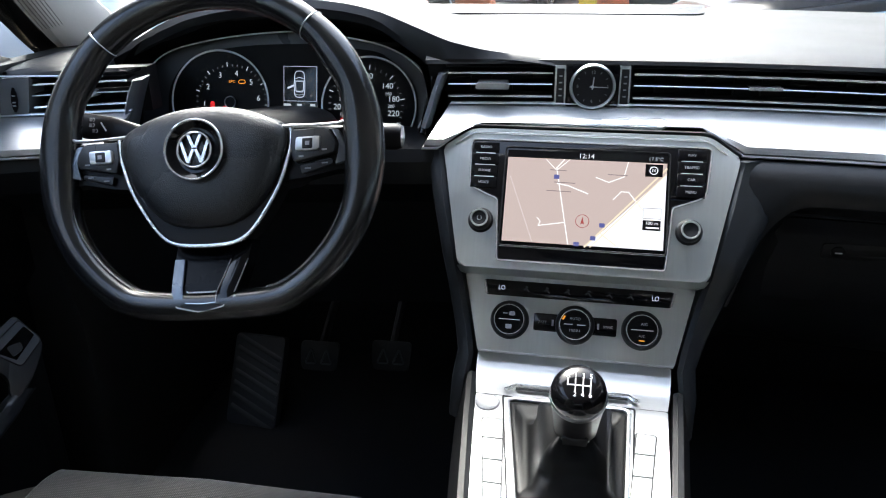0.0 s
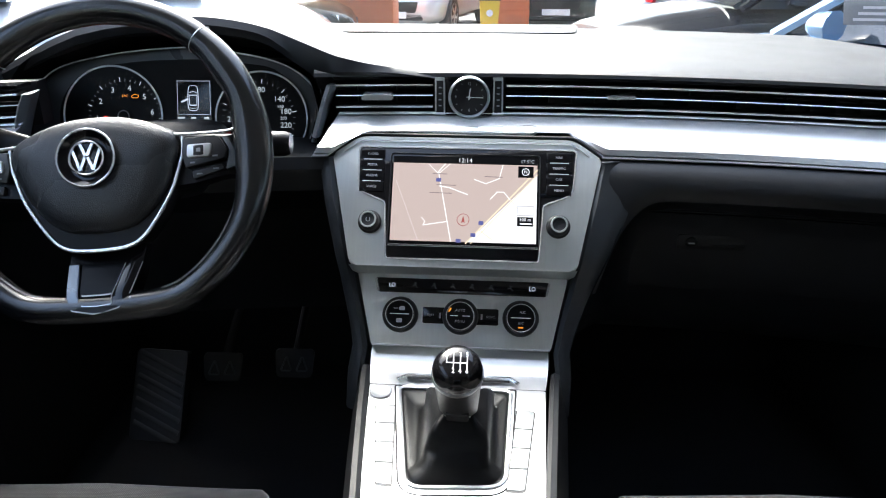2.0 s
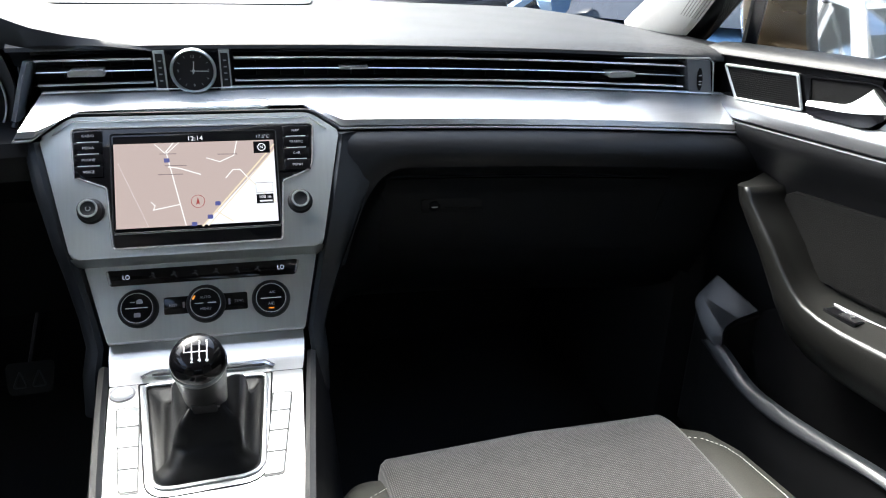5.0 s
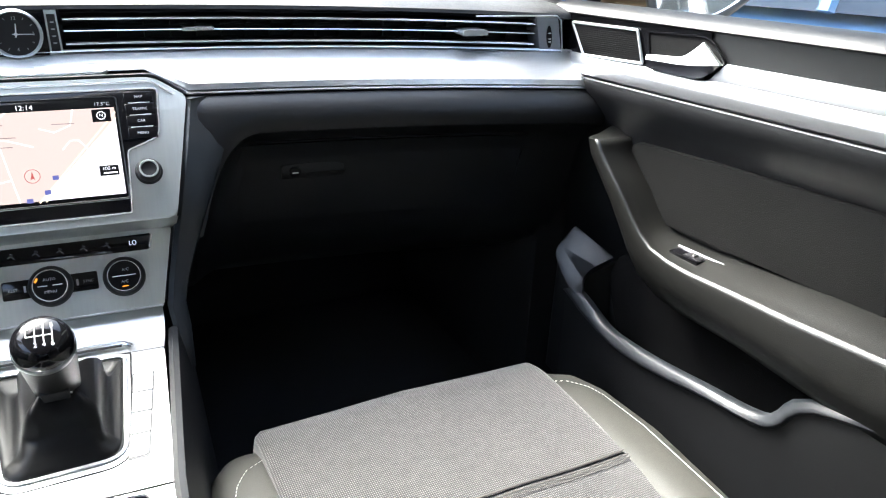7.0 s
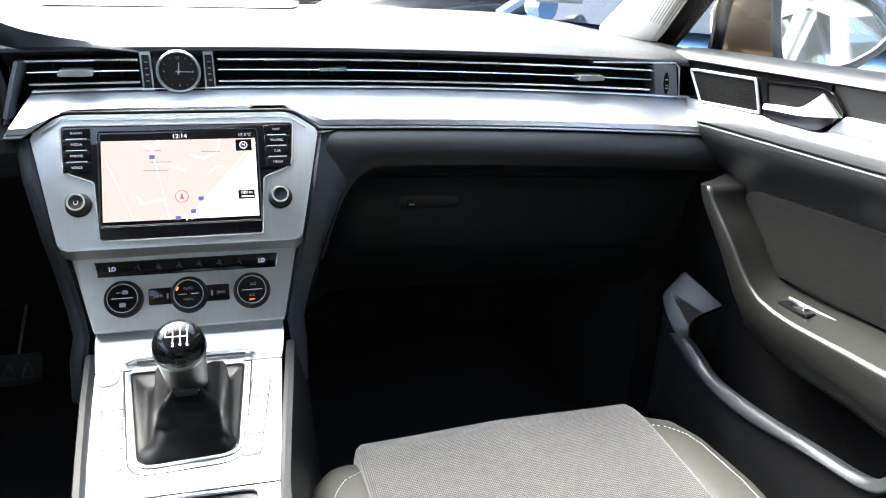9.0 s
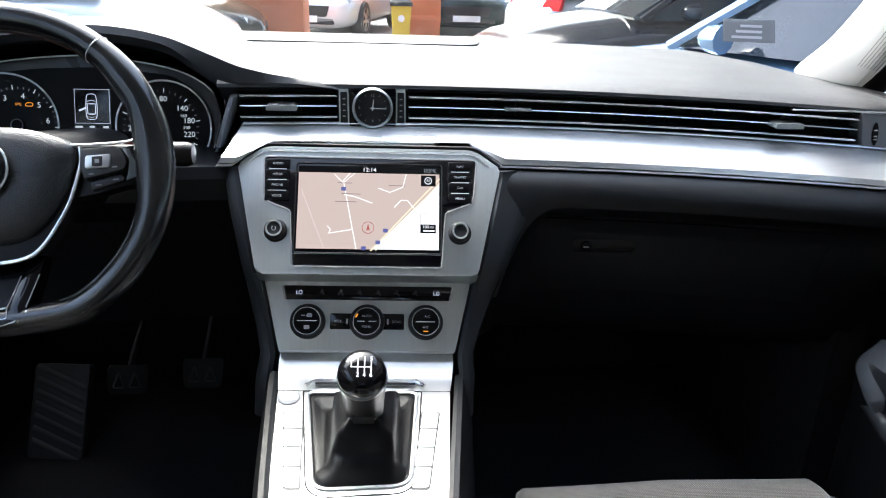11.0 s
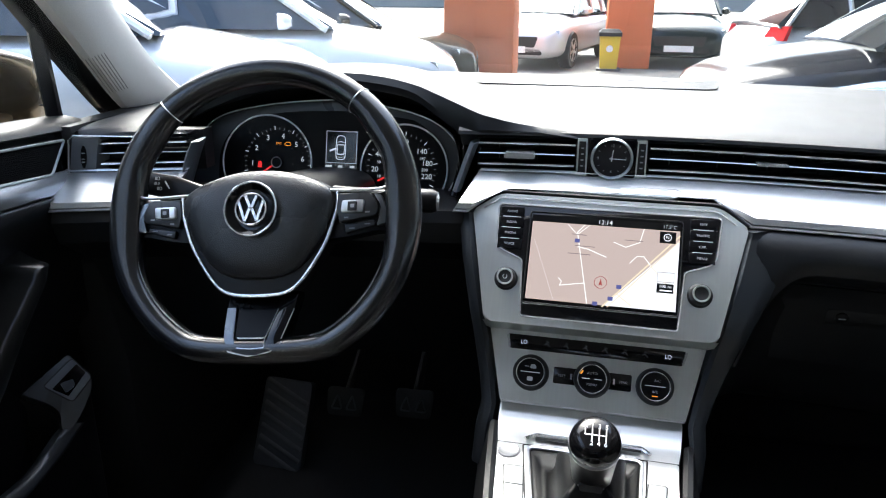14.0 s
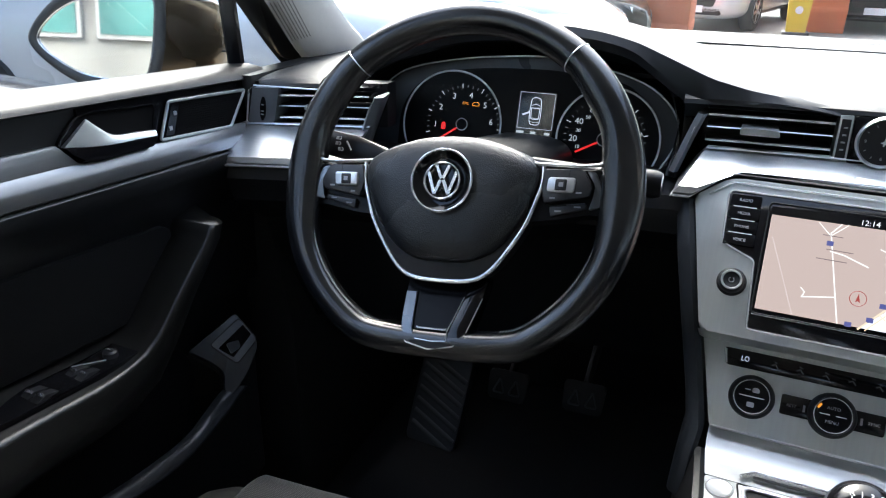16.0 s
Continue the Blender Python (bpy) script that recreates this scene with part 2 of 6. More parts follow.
def box(c, s, bev=0.0, seg=2, bm=None):
    b = bmesh.new()
    bmesh.ops.create_cube(b, size=1, matrix=Matrix.Translation(c) @ Matrix.Diagonal((*s, 1)))
    if bev:
        bmesh.ops.bevel(b, geom=b.edges[:], offset=bev, segments=seg, profile=0.5, affect="EDGES", clamp_overlap=True)
    return merged(bm, b) if bm else b


def merged(bm, b):
    me = bpy.data.meshes.new("tmp")
    b.to_mesh(me)
    b.free()
    bm.from_mesh(me)
    bpy.data.meshes.remove(me)
    return bm


def rounded(pts, r, seg=4):
    """A 2D outline with its corners rounded; r: one radius or one for each corner."""
    out, n = [], len(pts)
    for i in range(n):
        p, a, b = Vector(pts[i]), Vector(pts[i - 1]), Vector(pts[(i + 1) % n])
        rad = r[i] if isinstance(r, (list, tuple)) else r
        u, v = (a - p), (b - p)
        d = min(rad, u.length * 0.49, v.length * 0.49)
        s, e = p + u.normalized() * d, p + v.normalized() * d
        for k in range(seg + 1):
            t = k / seg
            out.append(tuple((1 - t) ** 2 * s + 2 * t * (1 - t) * p + t * t * e))
    return out


def prism(pts, z0, z1, bev=0.0, seg=2, bm=None):
    """An outline in x, y raised from z0 to z1, with its upper edge bevelled."""
    b = bmesh.new()
    lo = [b.verts.new((x, y, z0)) for x, y in pts]
    hi = [b.verts.new((x, y, z1)) for x, y in pts]
    b.faces.new(lo[::-1])
    b.faces.new(hi)
    n = len(pts)
    for i in range(n):
        b.faces.new((lo[i], lo[(i + 1) % n], hi[(i + 1) % n], hi[i]))
    if bev:
        top = set(hi)
        bmesh.ops.bevel(b, geom=[e for e in b.edges if e.verts[0] in top and e.verts[1] in top], offset=bev, segments=seg, profile=0.5, affect="EDGES", clamp_overlap=True)
    return merged(bm, b) if bm else b


def frame_prism(outer, inner, z0, z1, bm=None):
    """A flat frame between two outlines of as many points."""
    b = bmesh.new()
    n = len(outer)
    rows = [[b.verts.new((x, y, z)) for x, y in pts] for pts, z in ((outer, z0), (outer, z1), (inner, z1), (inner, z0))]
    for j in range(4):
        a, c = rows[j], rows[(j + 1) % 4]
        for i in range(n):
            b.faces.new((a[i], a[(i + 1) % n], c[(i + 1) % n], c[i]))
    return merged(bm, b) if bm else b


def loft(rings, cap=True, bm=None, closed=True, loop=False):
    b = bmesh.new()
    rows = [[b.verts.new(p) for p in r] for r in rings]
    n = len(rows[0])
    for a, c in zip(rows, rows[1:] + ([rows[0]] if loop else [])):
        for i in range(n if closed else n - 1):
            b.faces.new((a[i], a[(i + 1) % n], c[(i + 1) % n], c[i]))
    if cap and closed and not loop:
        b.faces.new(rows[0][::-1])
        b.faces.new(rows[-1])
    return merged(bm, b) if bm else b


def sweep(path, ra, rb=None, n=8, closed=False, up=(0, 0, 1), bm=None, power=1.0):
    """A rod along a path; ra, rb: half its width across and along up, one number or one for each point."""
    path = [Vector(p) for p in path]
    rings, m = [], len(path)
    for i, p in enumerate(path):
        a = path[i - 1] if (i or closed) else p
        c = path[(i + 1) % m] if (i < m - 1 or closed) else p
        t = (c - a).normalized()
        side = t.cross(Vector(up))
        side = side.normalized() if side.length > 1e-6 else t.orthogonal().normalized()
        u = side.cross(t).normalized()
        wa = ra[i] if isinstance(ra, (list, tuple)) else ra
        wb = wa if rb is None else (rb[i] if isinstance(rb, (list, tuple)) else rb)
        ring = []
        for k in range(n):
            f = 2 * math.pi * k / n
            c1, s1 = math.cos(f), math.sin(f)
            ring.append(p + side * (wa * math.copysign(abs(c1) ** power, c1)) + u * (wb * math.copysign(abs(s1) ** power, s1)))
        rings.append(ring)
    return loft(rings, cap=not closed, loop=closed, bm=bm)


def lathe(profile, n=32, bm=None, cap=True):
    return loft([[(r * math.cos(2 * math.pi * k / n), r * math.sin(2 * math.pi * k / n), z) for k in range(n)] for r, z in profile], cap=cap, bm=bm)


def circle(x, y, r, n=48, a0=0, a1=360):
    full = a1 - a0 >= 360
    return [(x + r * math.cos(radians(a0 + (a1 - a0) * k / (n if full else n - 1))), y + r * math.sin(radians(a0 + (a1 - a0) * k / (n if full else n - 1)))) for k in range(n)]


def smooth_path(pts, steps=8, closed=False):
    """A Catmull-Rom line through the points."""
    pts = [Vector(p) for p in pts]
    n, out = len(pts), []
    for i in range(n if closed else n - 1):
        if closed:
            p0, p1, p2, p3 = pts[i - 1], pts[i], pts[(i + 1) % n], pts[(i + 2) % n]
        else:
            p0, p1, p2, p3 = pts[max(i - 1, 0)], pts[i], pts[i + 1], pts[min(i + 2, n - 1)]
        for k in range(steps):
            t = k / steps
            out.append(0.5 * (2 * p1 + (p2 - p0) * t + (2 * p0 - 5 * p1 + 4 * p2 - p3) * t * t + (3 * p1 - p0 - 3 * p2 + p3) * t ** 3))
    if not closed:
        out.append(pts[-1])
    return out


def ribbon(pts, w, z, bm=None, h=0.0001):
    """A thin flat line through 2D points."""
    b = bmesh.new()
    pts = [Vector(p) for p in pts]
    for p, q in zip(pts, pts[1:]):
        d = (q - p).normalized()
        s = Vector((-d.y, d.x)) * w / 2
        e = d * w * 0.4
        c = [p + s - e, p - s - e, q - s + e, q + s + e]
        prism([tuple(v) for v in c], z, z + h, bm=b)
    return merged(bm, b) if bm else b


def line3(pts, z):
    return [(x, y, z) for x, y in pts]


def lettering(name, words, size, mat, parent, x, y, z, label="", turn=0, align="CENTER", thick=0.0001, sx=1.0):
    cu = bpy.data.curves.new(name, "FONT")
    cu.body, cu.size, cu.align_x, cu.align_y, cu.extrude = words, size, align, "CENTER", thick
    cu.resolution_u = 3
    tmp = bpy.data.objects.new(name, cu)
    scene.collection.objects.link(tmp)
    me = bpy.data.meshes.new_from_object(tmp.evaluated_get(bpy.context.evaluated_depsgraph_get()))
    bpy.data.objects.remove(tmp)
    bpy.data.curves.remove(cu)
    me.materials.clear()
    me.materials.append(mat)
    ob = new(name, me)
    ob.parent = parent
    ob.matrix_basis = pose(x, y, z, 0, 0, turn) @ Matrix.Diagonal((sx, 1, 1, 1))
    return tagged(ob, label)


def lerp(a, b, t):
    return a + (b - a) * t


def ramp_at(x, xs, ys):
    return float(np.interp(x, xs, ys))

# ---- car shell: floor, roof, pillars, glass ----
def vent_line(x):
    """How far ahead the vents stand across the dash."""
    return 0.115 - 0.13 * x * x


def drop(x):
    return -0.03 * x * x


def face_cabin(ob):
    """Turn the faces of a single-sheet pane towards the cabin."""
    b = bmesh.new()
    b.from_mesh(ob.data)
    b.normal_update()
    bmesh.ops.reverse_faces(b, faces=[f for f in b.faces if f.normal.dot(Vector((0, -0.8, 1.1)) - f.calc_center_median()) < 0])
    b.to_mesh(ob.data)
    b.free()


floor = tagged(part("floor", box((0, -0.5, 0.26), (1.46, 2.2, 0.03)), CARPET), "black carpet on the car floor", "floor", kind="structure")
firewall = tagged(part("wall_front", box((0, 0.62, 0.62), (1.46, 0.03, 0.7)), CARPET), "black carpeted bulkhead behind the pedals", "bulkhead", kind="structure")
rear = bmesh.new()
for q in (-1, 1):
    loft([[(q * x, y, z) for x, z in ((0.76, 0.3), (0.76, 0.95), (0.62, 1.43), (0.66, 1.45), (0.80, 0.95), (0.80, 0.3))] for y in (-1.0, -1.78)], bm=rear)
box((0, -1.78, 1.35), (1.3, 0.04, 0.24), bm=rear)
box((0, -1.75, 0.62), (1.5, 0.04, 0.75), bm=rear)
tagged(part("wall_rear", rear, SOFT), "dark panel that closes the cabin behind", "wall", kind="structure")
rf = loft([[(x, y, z) for x, y, z in ((-w, y0, z0), (w, y0, z0), (w * 0.97, y0, z0 + 0.03), (-w * 0.97, y0, z0 + 0.03))] for w, y0, z0 in ((0.58, -0.12, 1.40), (0.6, -0.5, 1.44), (0.6, -1.1, 1.44), (0.56, -1.8, 1.38))])
tagged(part("ceiling", rf, CREAM), "pale cloth roof lining", "ceiling", kind="structure")
for s, tag in ((-1, "left"), (1, "right")):
    b_pillar = sweep([(s * 0.72, -0.95, 0.9), (s * 0.69, -0.98, 1.15), (s * 0.60, -1.0, 1.42)], 0.05, 0.03, n=10)
    tagged(part("b_pillar", b_pillar, CREAM), "pale lined pillar behind the front door", "pillar", kind="structure")
    kick = loft([[(s * x, y, z) for x, z in ((0.69, 0.27), (0.69, 0.62), (0.74, 0.90), (0.78, 0.90), (0.78, 0.27))] for y in (0.08, 0.62)])
    tagged(part("side_panel", kick, CARPET), "black carpeted footwell side", "side panel", kind="structure")
    sill = sweep([(s * 0.73, -0.1, 0.33), (s * 0.73, -1.7, 0.33)], 0.05, 0.06, n=8)
    tagged(part("door_sill", sill, BLACK), "black plastic door sill", "sill", kind="structure")

# windscreen and side panes
ws = loft([[(x, y + 0.05 * (1 - (x / w) ** 2), z) for x in np.linspace(-w, w, 13)] for w, y, z in ((0.75, 0.66, 0.985), (0.69, 0.26, 1.20), (0.60, -0.16, 1.415))], closed=False)
pane = tagged(part("windscreen", ws, GLASS), "clear raked windscreen", "windscreen", kind="structure")
face_cabin(pane)
pane.visible_shadow = False


def a_pillar(s):
    root = thing("a_pillar", None, "windscreen pillar with pale lining and black outer frame", "pillar", kind="structure")
    path = smooth_path([(s * 0.745, 0.36, 0.955), (s * 0.722, 0.235, 1.02), (s * 0.70, 0.09, 1.14), (s * 0.665, -0.09, 1.28), (s * 0.61, -0.27, 1.405)], 5)
    part("lining", sweep(path, 0.046, 0.02, n=14, power=0.8, up=(s * 0.55, -0.55, 0.62)), CREAM, root)
    out = smooth_path([(s * 0.775, 0.30, 0.955), (s * 0.762, 0.20, 1.02), (s * 0.745, 0.06, 1.14), (s * 0.705, -0.12, 1.28), (s * 0.65, -0.3, 1.405)], 5)
    part("window_frame", sweep(out, 0.032, 0.016, n=10, up=(s * 0.75, -0.4, 0.5)), STALK, root)
    # long fine grooves of the tweeter grille low in the lining
    for k in range(8):
        f = k / 7
        a, c = Vector((s * lerp(0.7140, 0.6860, f), lerp(0.088, 0.100, f), lerp(1.0800, 1.0900, f))), Vector((s * lerp(0.7230, 0.6980, f), lerp(0.168, 0.182, f), lerp(1.0060, 1.0130, f)))
        a = a.lerp(c, 0.30)
        # a darker rod carries the groove's shade in its colour
        part("groove", sweep([a, a.lerp(c, 0.5), c], 0.0006, n=5), GROOVE, root)
    bar = sweep([(s * 0.765, 0.105, 0.955), (s * 0.757, 0.085, 1.06), (s * 0.735, 0.05, 1.16)], 0.011, 0.009, n=8)
    part("divider_bar", bar, STALK, root)
    return root


for s in (-1, 1):
    a_pillar(s)
    g = bmesh.new()
    loft([[(s * 0.77, 0.3, 0.96), (s * 0.77, -1.0, 1.0)], [(s * 0.66, -0.2, 1.38), (s * 0.63, -1.0, 1.41)]], closed=False, bm=g)
    p = tagged(part("side_window", g, GLASS), "clear front door window", "window", kind="structure")
    face_cabin(p)
    p.visible_shadow = False

label_ = thing("windscreen_label", pose(0.705, 0.535, 1.033, 62, 0, -10), "small grey paper label on the windscreen", "label")
part("paper", box((0, 0, 0), (0.095, 0.045, 0.0006)), TAG, label_)
for k in range(3):
    part("printed_bar", box((-0.004 + 0.004 * k, -0.013 + 0.011 * k, 0.0005), (0.056 - 0.008 * k, 0.005, 0.0004)), GREYINK, label_)

# ---- dashboard ----
dash = thing("dashboard", None, "black soft-touch car dashboard with silver trim and slatted vents", "dashboard")
XS = sorted([-0.735 + 1.47 * k / 42 for k in range(43)] + [-0.6155, -0.6145, -0.1955, -0.1945])


def pad_ring(x):
    v, d = vent_line(x), drop(x)
    e = max(0.0, abs(x) - 0.66) / 0.075
    if -0.615 < x < -0.195:
        v = 0.26
    return [(x, y, z + d - 0.012 * e * e) for y, z in ((v + 0.012 + 0.03 * e * e, 0.978), (v - 0.003 + 0.03 * e * e, 0.980), (v - 0.002 + 0.03 * e * e, 0.9845), (v + 0.008, 0.9895), (v + 0.025, 0.9932), (v + 0.06, 0.9965), (0.30, 0.999), (0.48, 0.999), (0.70, 0.992), (0.70, 0.96), (v + 0.03, 0.96))]


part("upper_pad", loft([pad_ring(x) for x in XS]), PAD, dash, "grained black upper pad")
ins = rounded([(-0.36, 0.50), (0.185, 0.49), (0.215, 0.66), (-0.36, 0.67)], 0.03)
part("defrost_panel", prism(ins, 0.9985, 1.0003, 0.0006), PAD, dash, m=pose(0, 0, 0))
gl = bmesh.new()
for k in range(26):
    x = -0.33 + 0.02 * k
    box((x, 0.62, 1.0003), (0.015, 0.05, 0.0006), bm=gl)
tagged(part("defrost_slats", gl, BLACK, dash), kind="stuff")
sticker = bmesh.new()
for k in range(6):
    box((0.600 + 0.014 * k, 0.118 - 0.004 * k, 0.9835 - 0.0013 * k), (0.009, 0.006, 0.001), bm=sticker)
part("airbag_marking", sticker, GREYINK, dash)

# hood over the instruments
HX = [-0.66, -0.62, -0.58, -0.54, -0.50, -0.46, -0.42, -0.377, -0.33, -0.29, -0.25, -0.21, -0.17, -0.13, -0.09, -0.05, -0.02]
HT = [h - 0.007 for h in (0.978, 0.990, 1.008, 1.028, 1.043, 1.052, 1.057, 1.059, 1.058, 1.053, 1.043, 1.029, 1.015, 1.0055, 1.000, 0.9955, 0.988)]
AX = [-0.66, -0.60, -0.568, -0.463, -0.356, -0.244, -0.219, -0.19, -0.17, -0.02]
AZ = [0.93, 0.950, 0.984, 1.012, 1.017, 1.001, 0.981, 0.971, 0.9755, 0.9755]
hx = [-0.66 + 0.64 * k / 44 for k in range(45)]


def hood_ring(x):
    t, a = ramp_at(x, HX, HT), ramp_at(x, AX, AZ)
    lip = lerp(0.132 + 0.35 * (x + 0.377) ** 2, vent_line(x) - 0.005, min(1.0, max(0.0, (x + 0.26) / 0.09)))
    lo = min(a + 0.004, t - 0.012)
    k = min(1.0, max(0.0, (x + 0.26) / 0.07))
    return [(x, y, z) for y, z in ((0.56, 0.985), (0.42, lerp(0.99, t, 0.55)), (0.30, lerp(0.99, t, 0.92)), (0.20, t + 0.002), (lip + 0.03, t), (lip + 0.006, t - 0.003), (lip, min(t - 0.009, max(lo + 0.006, t - lerp(0.012, 0.03, k)))), (lip + 0.003, max(t - lerp(0.022, 0.04, k), lo + 0.001)), (0.195, lo), (0.23, lo), (0.30, 0.95), (0.56, 0.95))]


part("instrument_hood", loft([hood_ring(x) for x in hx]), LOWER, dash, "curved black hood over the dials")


def dash_run(name, x0, x1, section, mat, label="", n=24, parent=None):
    return part(name, loft([[(x, vent_line(x) + y, z + drop(x)) for y, z in section] for x in np.linspace(x0, x1, n)]), mat, parent or dash, label, sharp=24)


dash_run("vent_recess", -0.174, 0.69, ((0.035, 0.98), (0.035, 0.925), (0.06, 0.925), (0.06, 0.98)), BLACK)
dash_run("vent_recess", -0.715, -0.548, ((0.035, 0.98), (0.035, 0.925), (0.06, 0.925), (0.06, 0.98)), BLACK)


def vent(x0, x1, tab, label, endcap=0):
    root = part("air_vent", loft([[(x, vent_line(x) + y, z + drop(x)) for y, z in ((-0.002, 0.9805), (-0.002, 0.9765), (0.03, 0.9765), (0.03, 0.9805))] for x in np.linspace(x0, x1, 12)]), PIANO, dash, label)
    for z, w in ((0.9695, 1.0), (0.9565, 0.55), (0.9425, 1.0)):
        path = [(x, vent_line(x) + 0.012, z + drop(x)) for x in np.linspace(x0 + 0.002, x1 - 0.002, 16)]
        slat = part("slat", sweep(path, 0.013, 0.0022, n=8, power=0.6), BLACK, root)
        edge = [(p[0], p[1] - 0.0135, p[2]) for p in path]
        part("bright_edge", sweep(edge, 0.0012, 0.0014 * w, n=6), CHROME if w == 1 else DULLCHROME, slat)
    if tab is not None:
        part("tab", loft([[(tab + dx, vent_line(tab) + dy, 0.9565 + drop(tab) + dz) for dx, dz in rounded([(-0.02, -0.0036), (0.02, -0.0036), (0.018, 0.0036), (-0.018, 0.0036)], 0.003, 3)] for dy in (0.01, -0.012, -0.0155)]), SATIN, root)
    for x in (np.linspace(x0, x1, int((x1 - x0) / 0.03) + 2)[1:-1]):
        fin = bmesh.new()
        box((x, vent_line(x) + 0.03, 0.956 + drop(x)), (0.0015, 0.012, 0.03), bm=fin)
        part("fin", fin, BLACK, root)
    return root


vent(-0.170, -0.044, -0.115, "black slatted centre air vent with bright edges")
vent(0.045, 0.638, 0.5425, "long black slatted air vent with bright edges")
vent(-0.672, -0.552, -0.612, "black slatted side air vent with bright edges")
part("tab", loft([[(0.19 + dx, vent_line(0.19) + dy, 0.9565 + dz) for dx, dz in rounded([(-0.018, -0.002), (0.018, -0.002), (0.018, 0.002), (-0.018, 0.002)], 0.001, 2)] for dy in (0.01, -0.006)]), CHROME, dash)
# end pieces with thumb wheels
for s, x0, x1 in ((1, 0.640, 0.672), (-1, -0.672, -0.706)):
    xa = (x0 + x1) / 2
    sec = []
    for x in (x0, xa, x1):
        lean = 0.006 * s
        sec.append([(x + lean * q, vent_line(x) - 0.006 + w, z + drop(x)) for q, w, z in ((-1, 0, 0.9795), (1, 0, 0.928), (1, 0.03, 0.928), (-1, 0.03, 0.9795))])
    cap_ = part("vent_end", loft(sec), VENTGREY, dash, "grey vent end with a thumb wheel")
    slot = bmesh.new()
    lens = [(w, lerp(0.0150, -0.0150, f)) for f, w in ((0.0, 0.0012), (0.2, 0.0034), (0.5, 0.0042), (0.8, 0.0034), (1.0, 0.0012))]
    outline_ = [(w, z) for w, z in lens] + [(-w, z) for w, z in lens[::-1]]
    loft([[(xa + s * (-0.115 * z) * 1.1 + w, vent_line(xa) - 0.0068 + dy, 0.9535 + z + drop(xa)) for w, z in outline_] for dy in (0.004, 0.0)], bm=slot)
    wheel_ = part("thumb_wheel", slot, STALK, cap_)
    for z in (-0.007, -0.003, 0.005):
        part("wheel_mark", box((xa - s * 0.127 * z, vent_line(xa) - 0.0072, 0.9535 + z + drop(xa)), (0.004, 0.001, 0.0014)), DULLCHROME, cap_)
    part("bright_surround", sweep([(x0 - s * 0.10, vent_line(x0) - 0.003, 0.9822 + drop(x0)), (x1 - s * 0.006, vent_line(x1) - 0.003, 0.9822 + drop(x1)), (x1 + s * 0.001, vent_line(x1) - 0.004, 0.976 + drop(x1)), (x1 + s * 0.008, vent_line(x1) - 0.004, 0.934 + drop(x1)), (x1 + s * 0.004, vent_line(x1) - 0.003, 0.929 + drop(x1))], 0.0011, n=6), DULLCHROME, cap_)
# side pieces between dash and door
for s in (-1, 1):
    part("end_panel", loft([[(s * x, vent_line(x) + y, z) for y, z in ((0.0, 0.978), (0.006, 0.90), (0.02, 0.80), (0.12, 0.62), (0.3, 0.6), (0.3, 0.978))] for x in (0.705, 0.735)]), BLACK, dash)

# brushed silver strip
STRIP = ((0.004, 0.9335), (-0.006, 0.9320), (-0.030, 0.9175), (-0.0495, 0.9055), (-0.0540, 0.9035), (-0.0560, 0.8965), (-0.053, 0.8955), (0.0, 0.8960), (0.02, 0.92))
LIP = ((-0.0525, 0.8952), (-0.0565, 0.8945), (-0.0572, 0.8928), (-0.0560, 0.8913), (-0.04, 0.8913), (-0.04, 0.8952))


def near_unit(x):
    """1 beside the screen unit, 0 away from it."""
    return 1 - min(1.0, max(0.0, (abs(x + 0.003) - 0.128) / 0.04))


def strip_run(name, x0, x1, section, mat, lean0=0.0, lean1=0.0, label="", parent=None, cut=True):
    """A run along the dash whose ends lean, and whose lower edge rises over the screen unit."""
    rings = []
    for x in sorted(list(np.linspace(x0, x1, 40)) + [v for v in (-0.171, -0.131, 0.125, 0.165) if x0 < v < x1]):
        n = near_unit(x) if cut else 0
        ring = []
        for y, z in section:
            q = x + (z - 0.896) / 0.0375 * lerp(lean0, lean1, (x - x0) / (x1 - x0))
            if z < 0.915:
                y, z = lerp(y, max(y, -0.030), n), lerp(z, 0.9165 + (z - 0.896) * 0.05, n)
            ring.append((q, vent_line(x) + y, z + drop(x)))
        rings.append(ring)
    return part(name, loft(rings), mat, parent or dash, label, sharp=24)


for x0, x1, l0, l1 in ((-0.190, 0.705, 0.024, 0.0), (-0.728, -0.572, 0.0, 0.020)):
    st = strip_run("silver_strip", x0, x1, STRIP, SILVER, l0, l1, "brushed silver trim strip")
    strip_run("strip_edge", x0, x1, LIP, DULLCHROME, l0, l1, parent=st)
    strip_run("bright_line", x0, x1, ((0.0, 0.9365), (-0.006, 0.936), (-0.007, 0.9345), (0.0, 0.934)), DULLCHROME, l0, l1, parent=st)
for s_, xa, xb in ((1, -0.174, -0.196), (-1, -0.541, -0.566)):
    tr = part("vent_side_trim", loft([[(x + dx, vent_line(x) + dy, z + drop(x)) for dx, dy in ((s_ * 0.005, -0.006), (0.001 * s_, -0.012), (-s_ * 0.005, -0.004), (-s_ * 0.005, 0.003), (s_ * 0.001, 0.03), (s_ * 0.005, 0.03))] for x, z in ((xa, 0.9700), (lerp(xa, xb, 0.40), 0.946), (xb, 0.905))]), VENTGREY, dash, "grey satin trim beside the dials")
    part("bright_line", sweep([(xa + s_ * 0.002, vent_line(xa) - 0.009, 0.9695 + drop(xa)), (lerp(xa, xb, 0.35) + s_ * 0.002, vent_line(xa) - 0.0095, 0.955 + drop(xa)), (xb + s_ * 0.002, vent_line(xb) - 0.010, 0.908 + drop(xb))], 0.0010, n=5), DULLCHROME, tr)
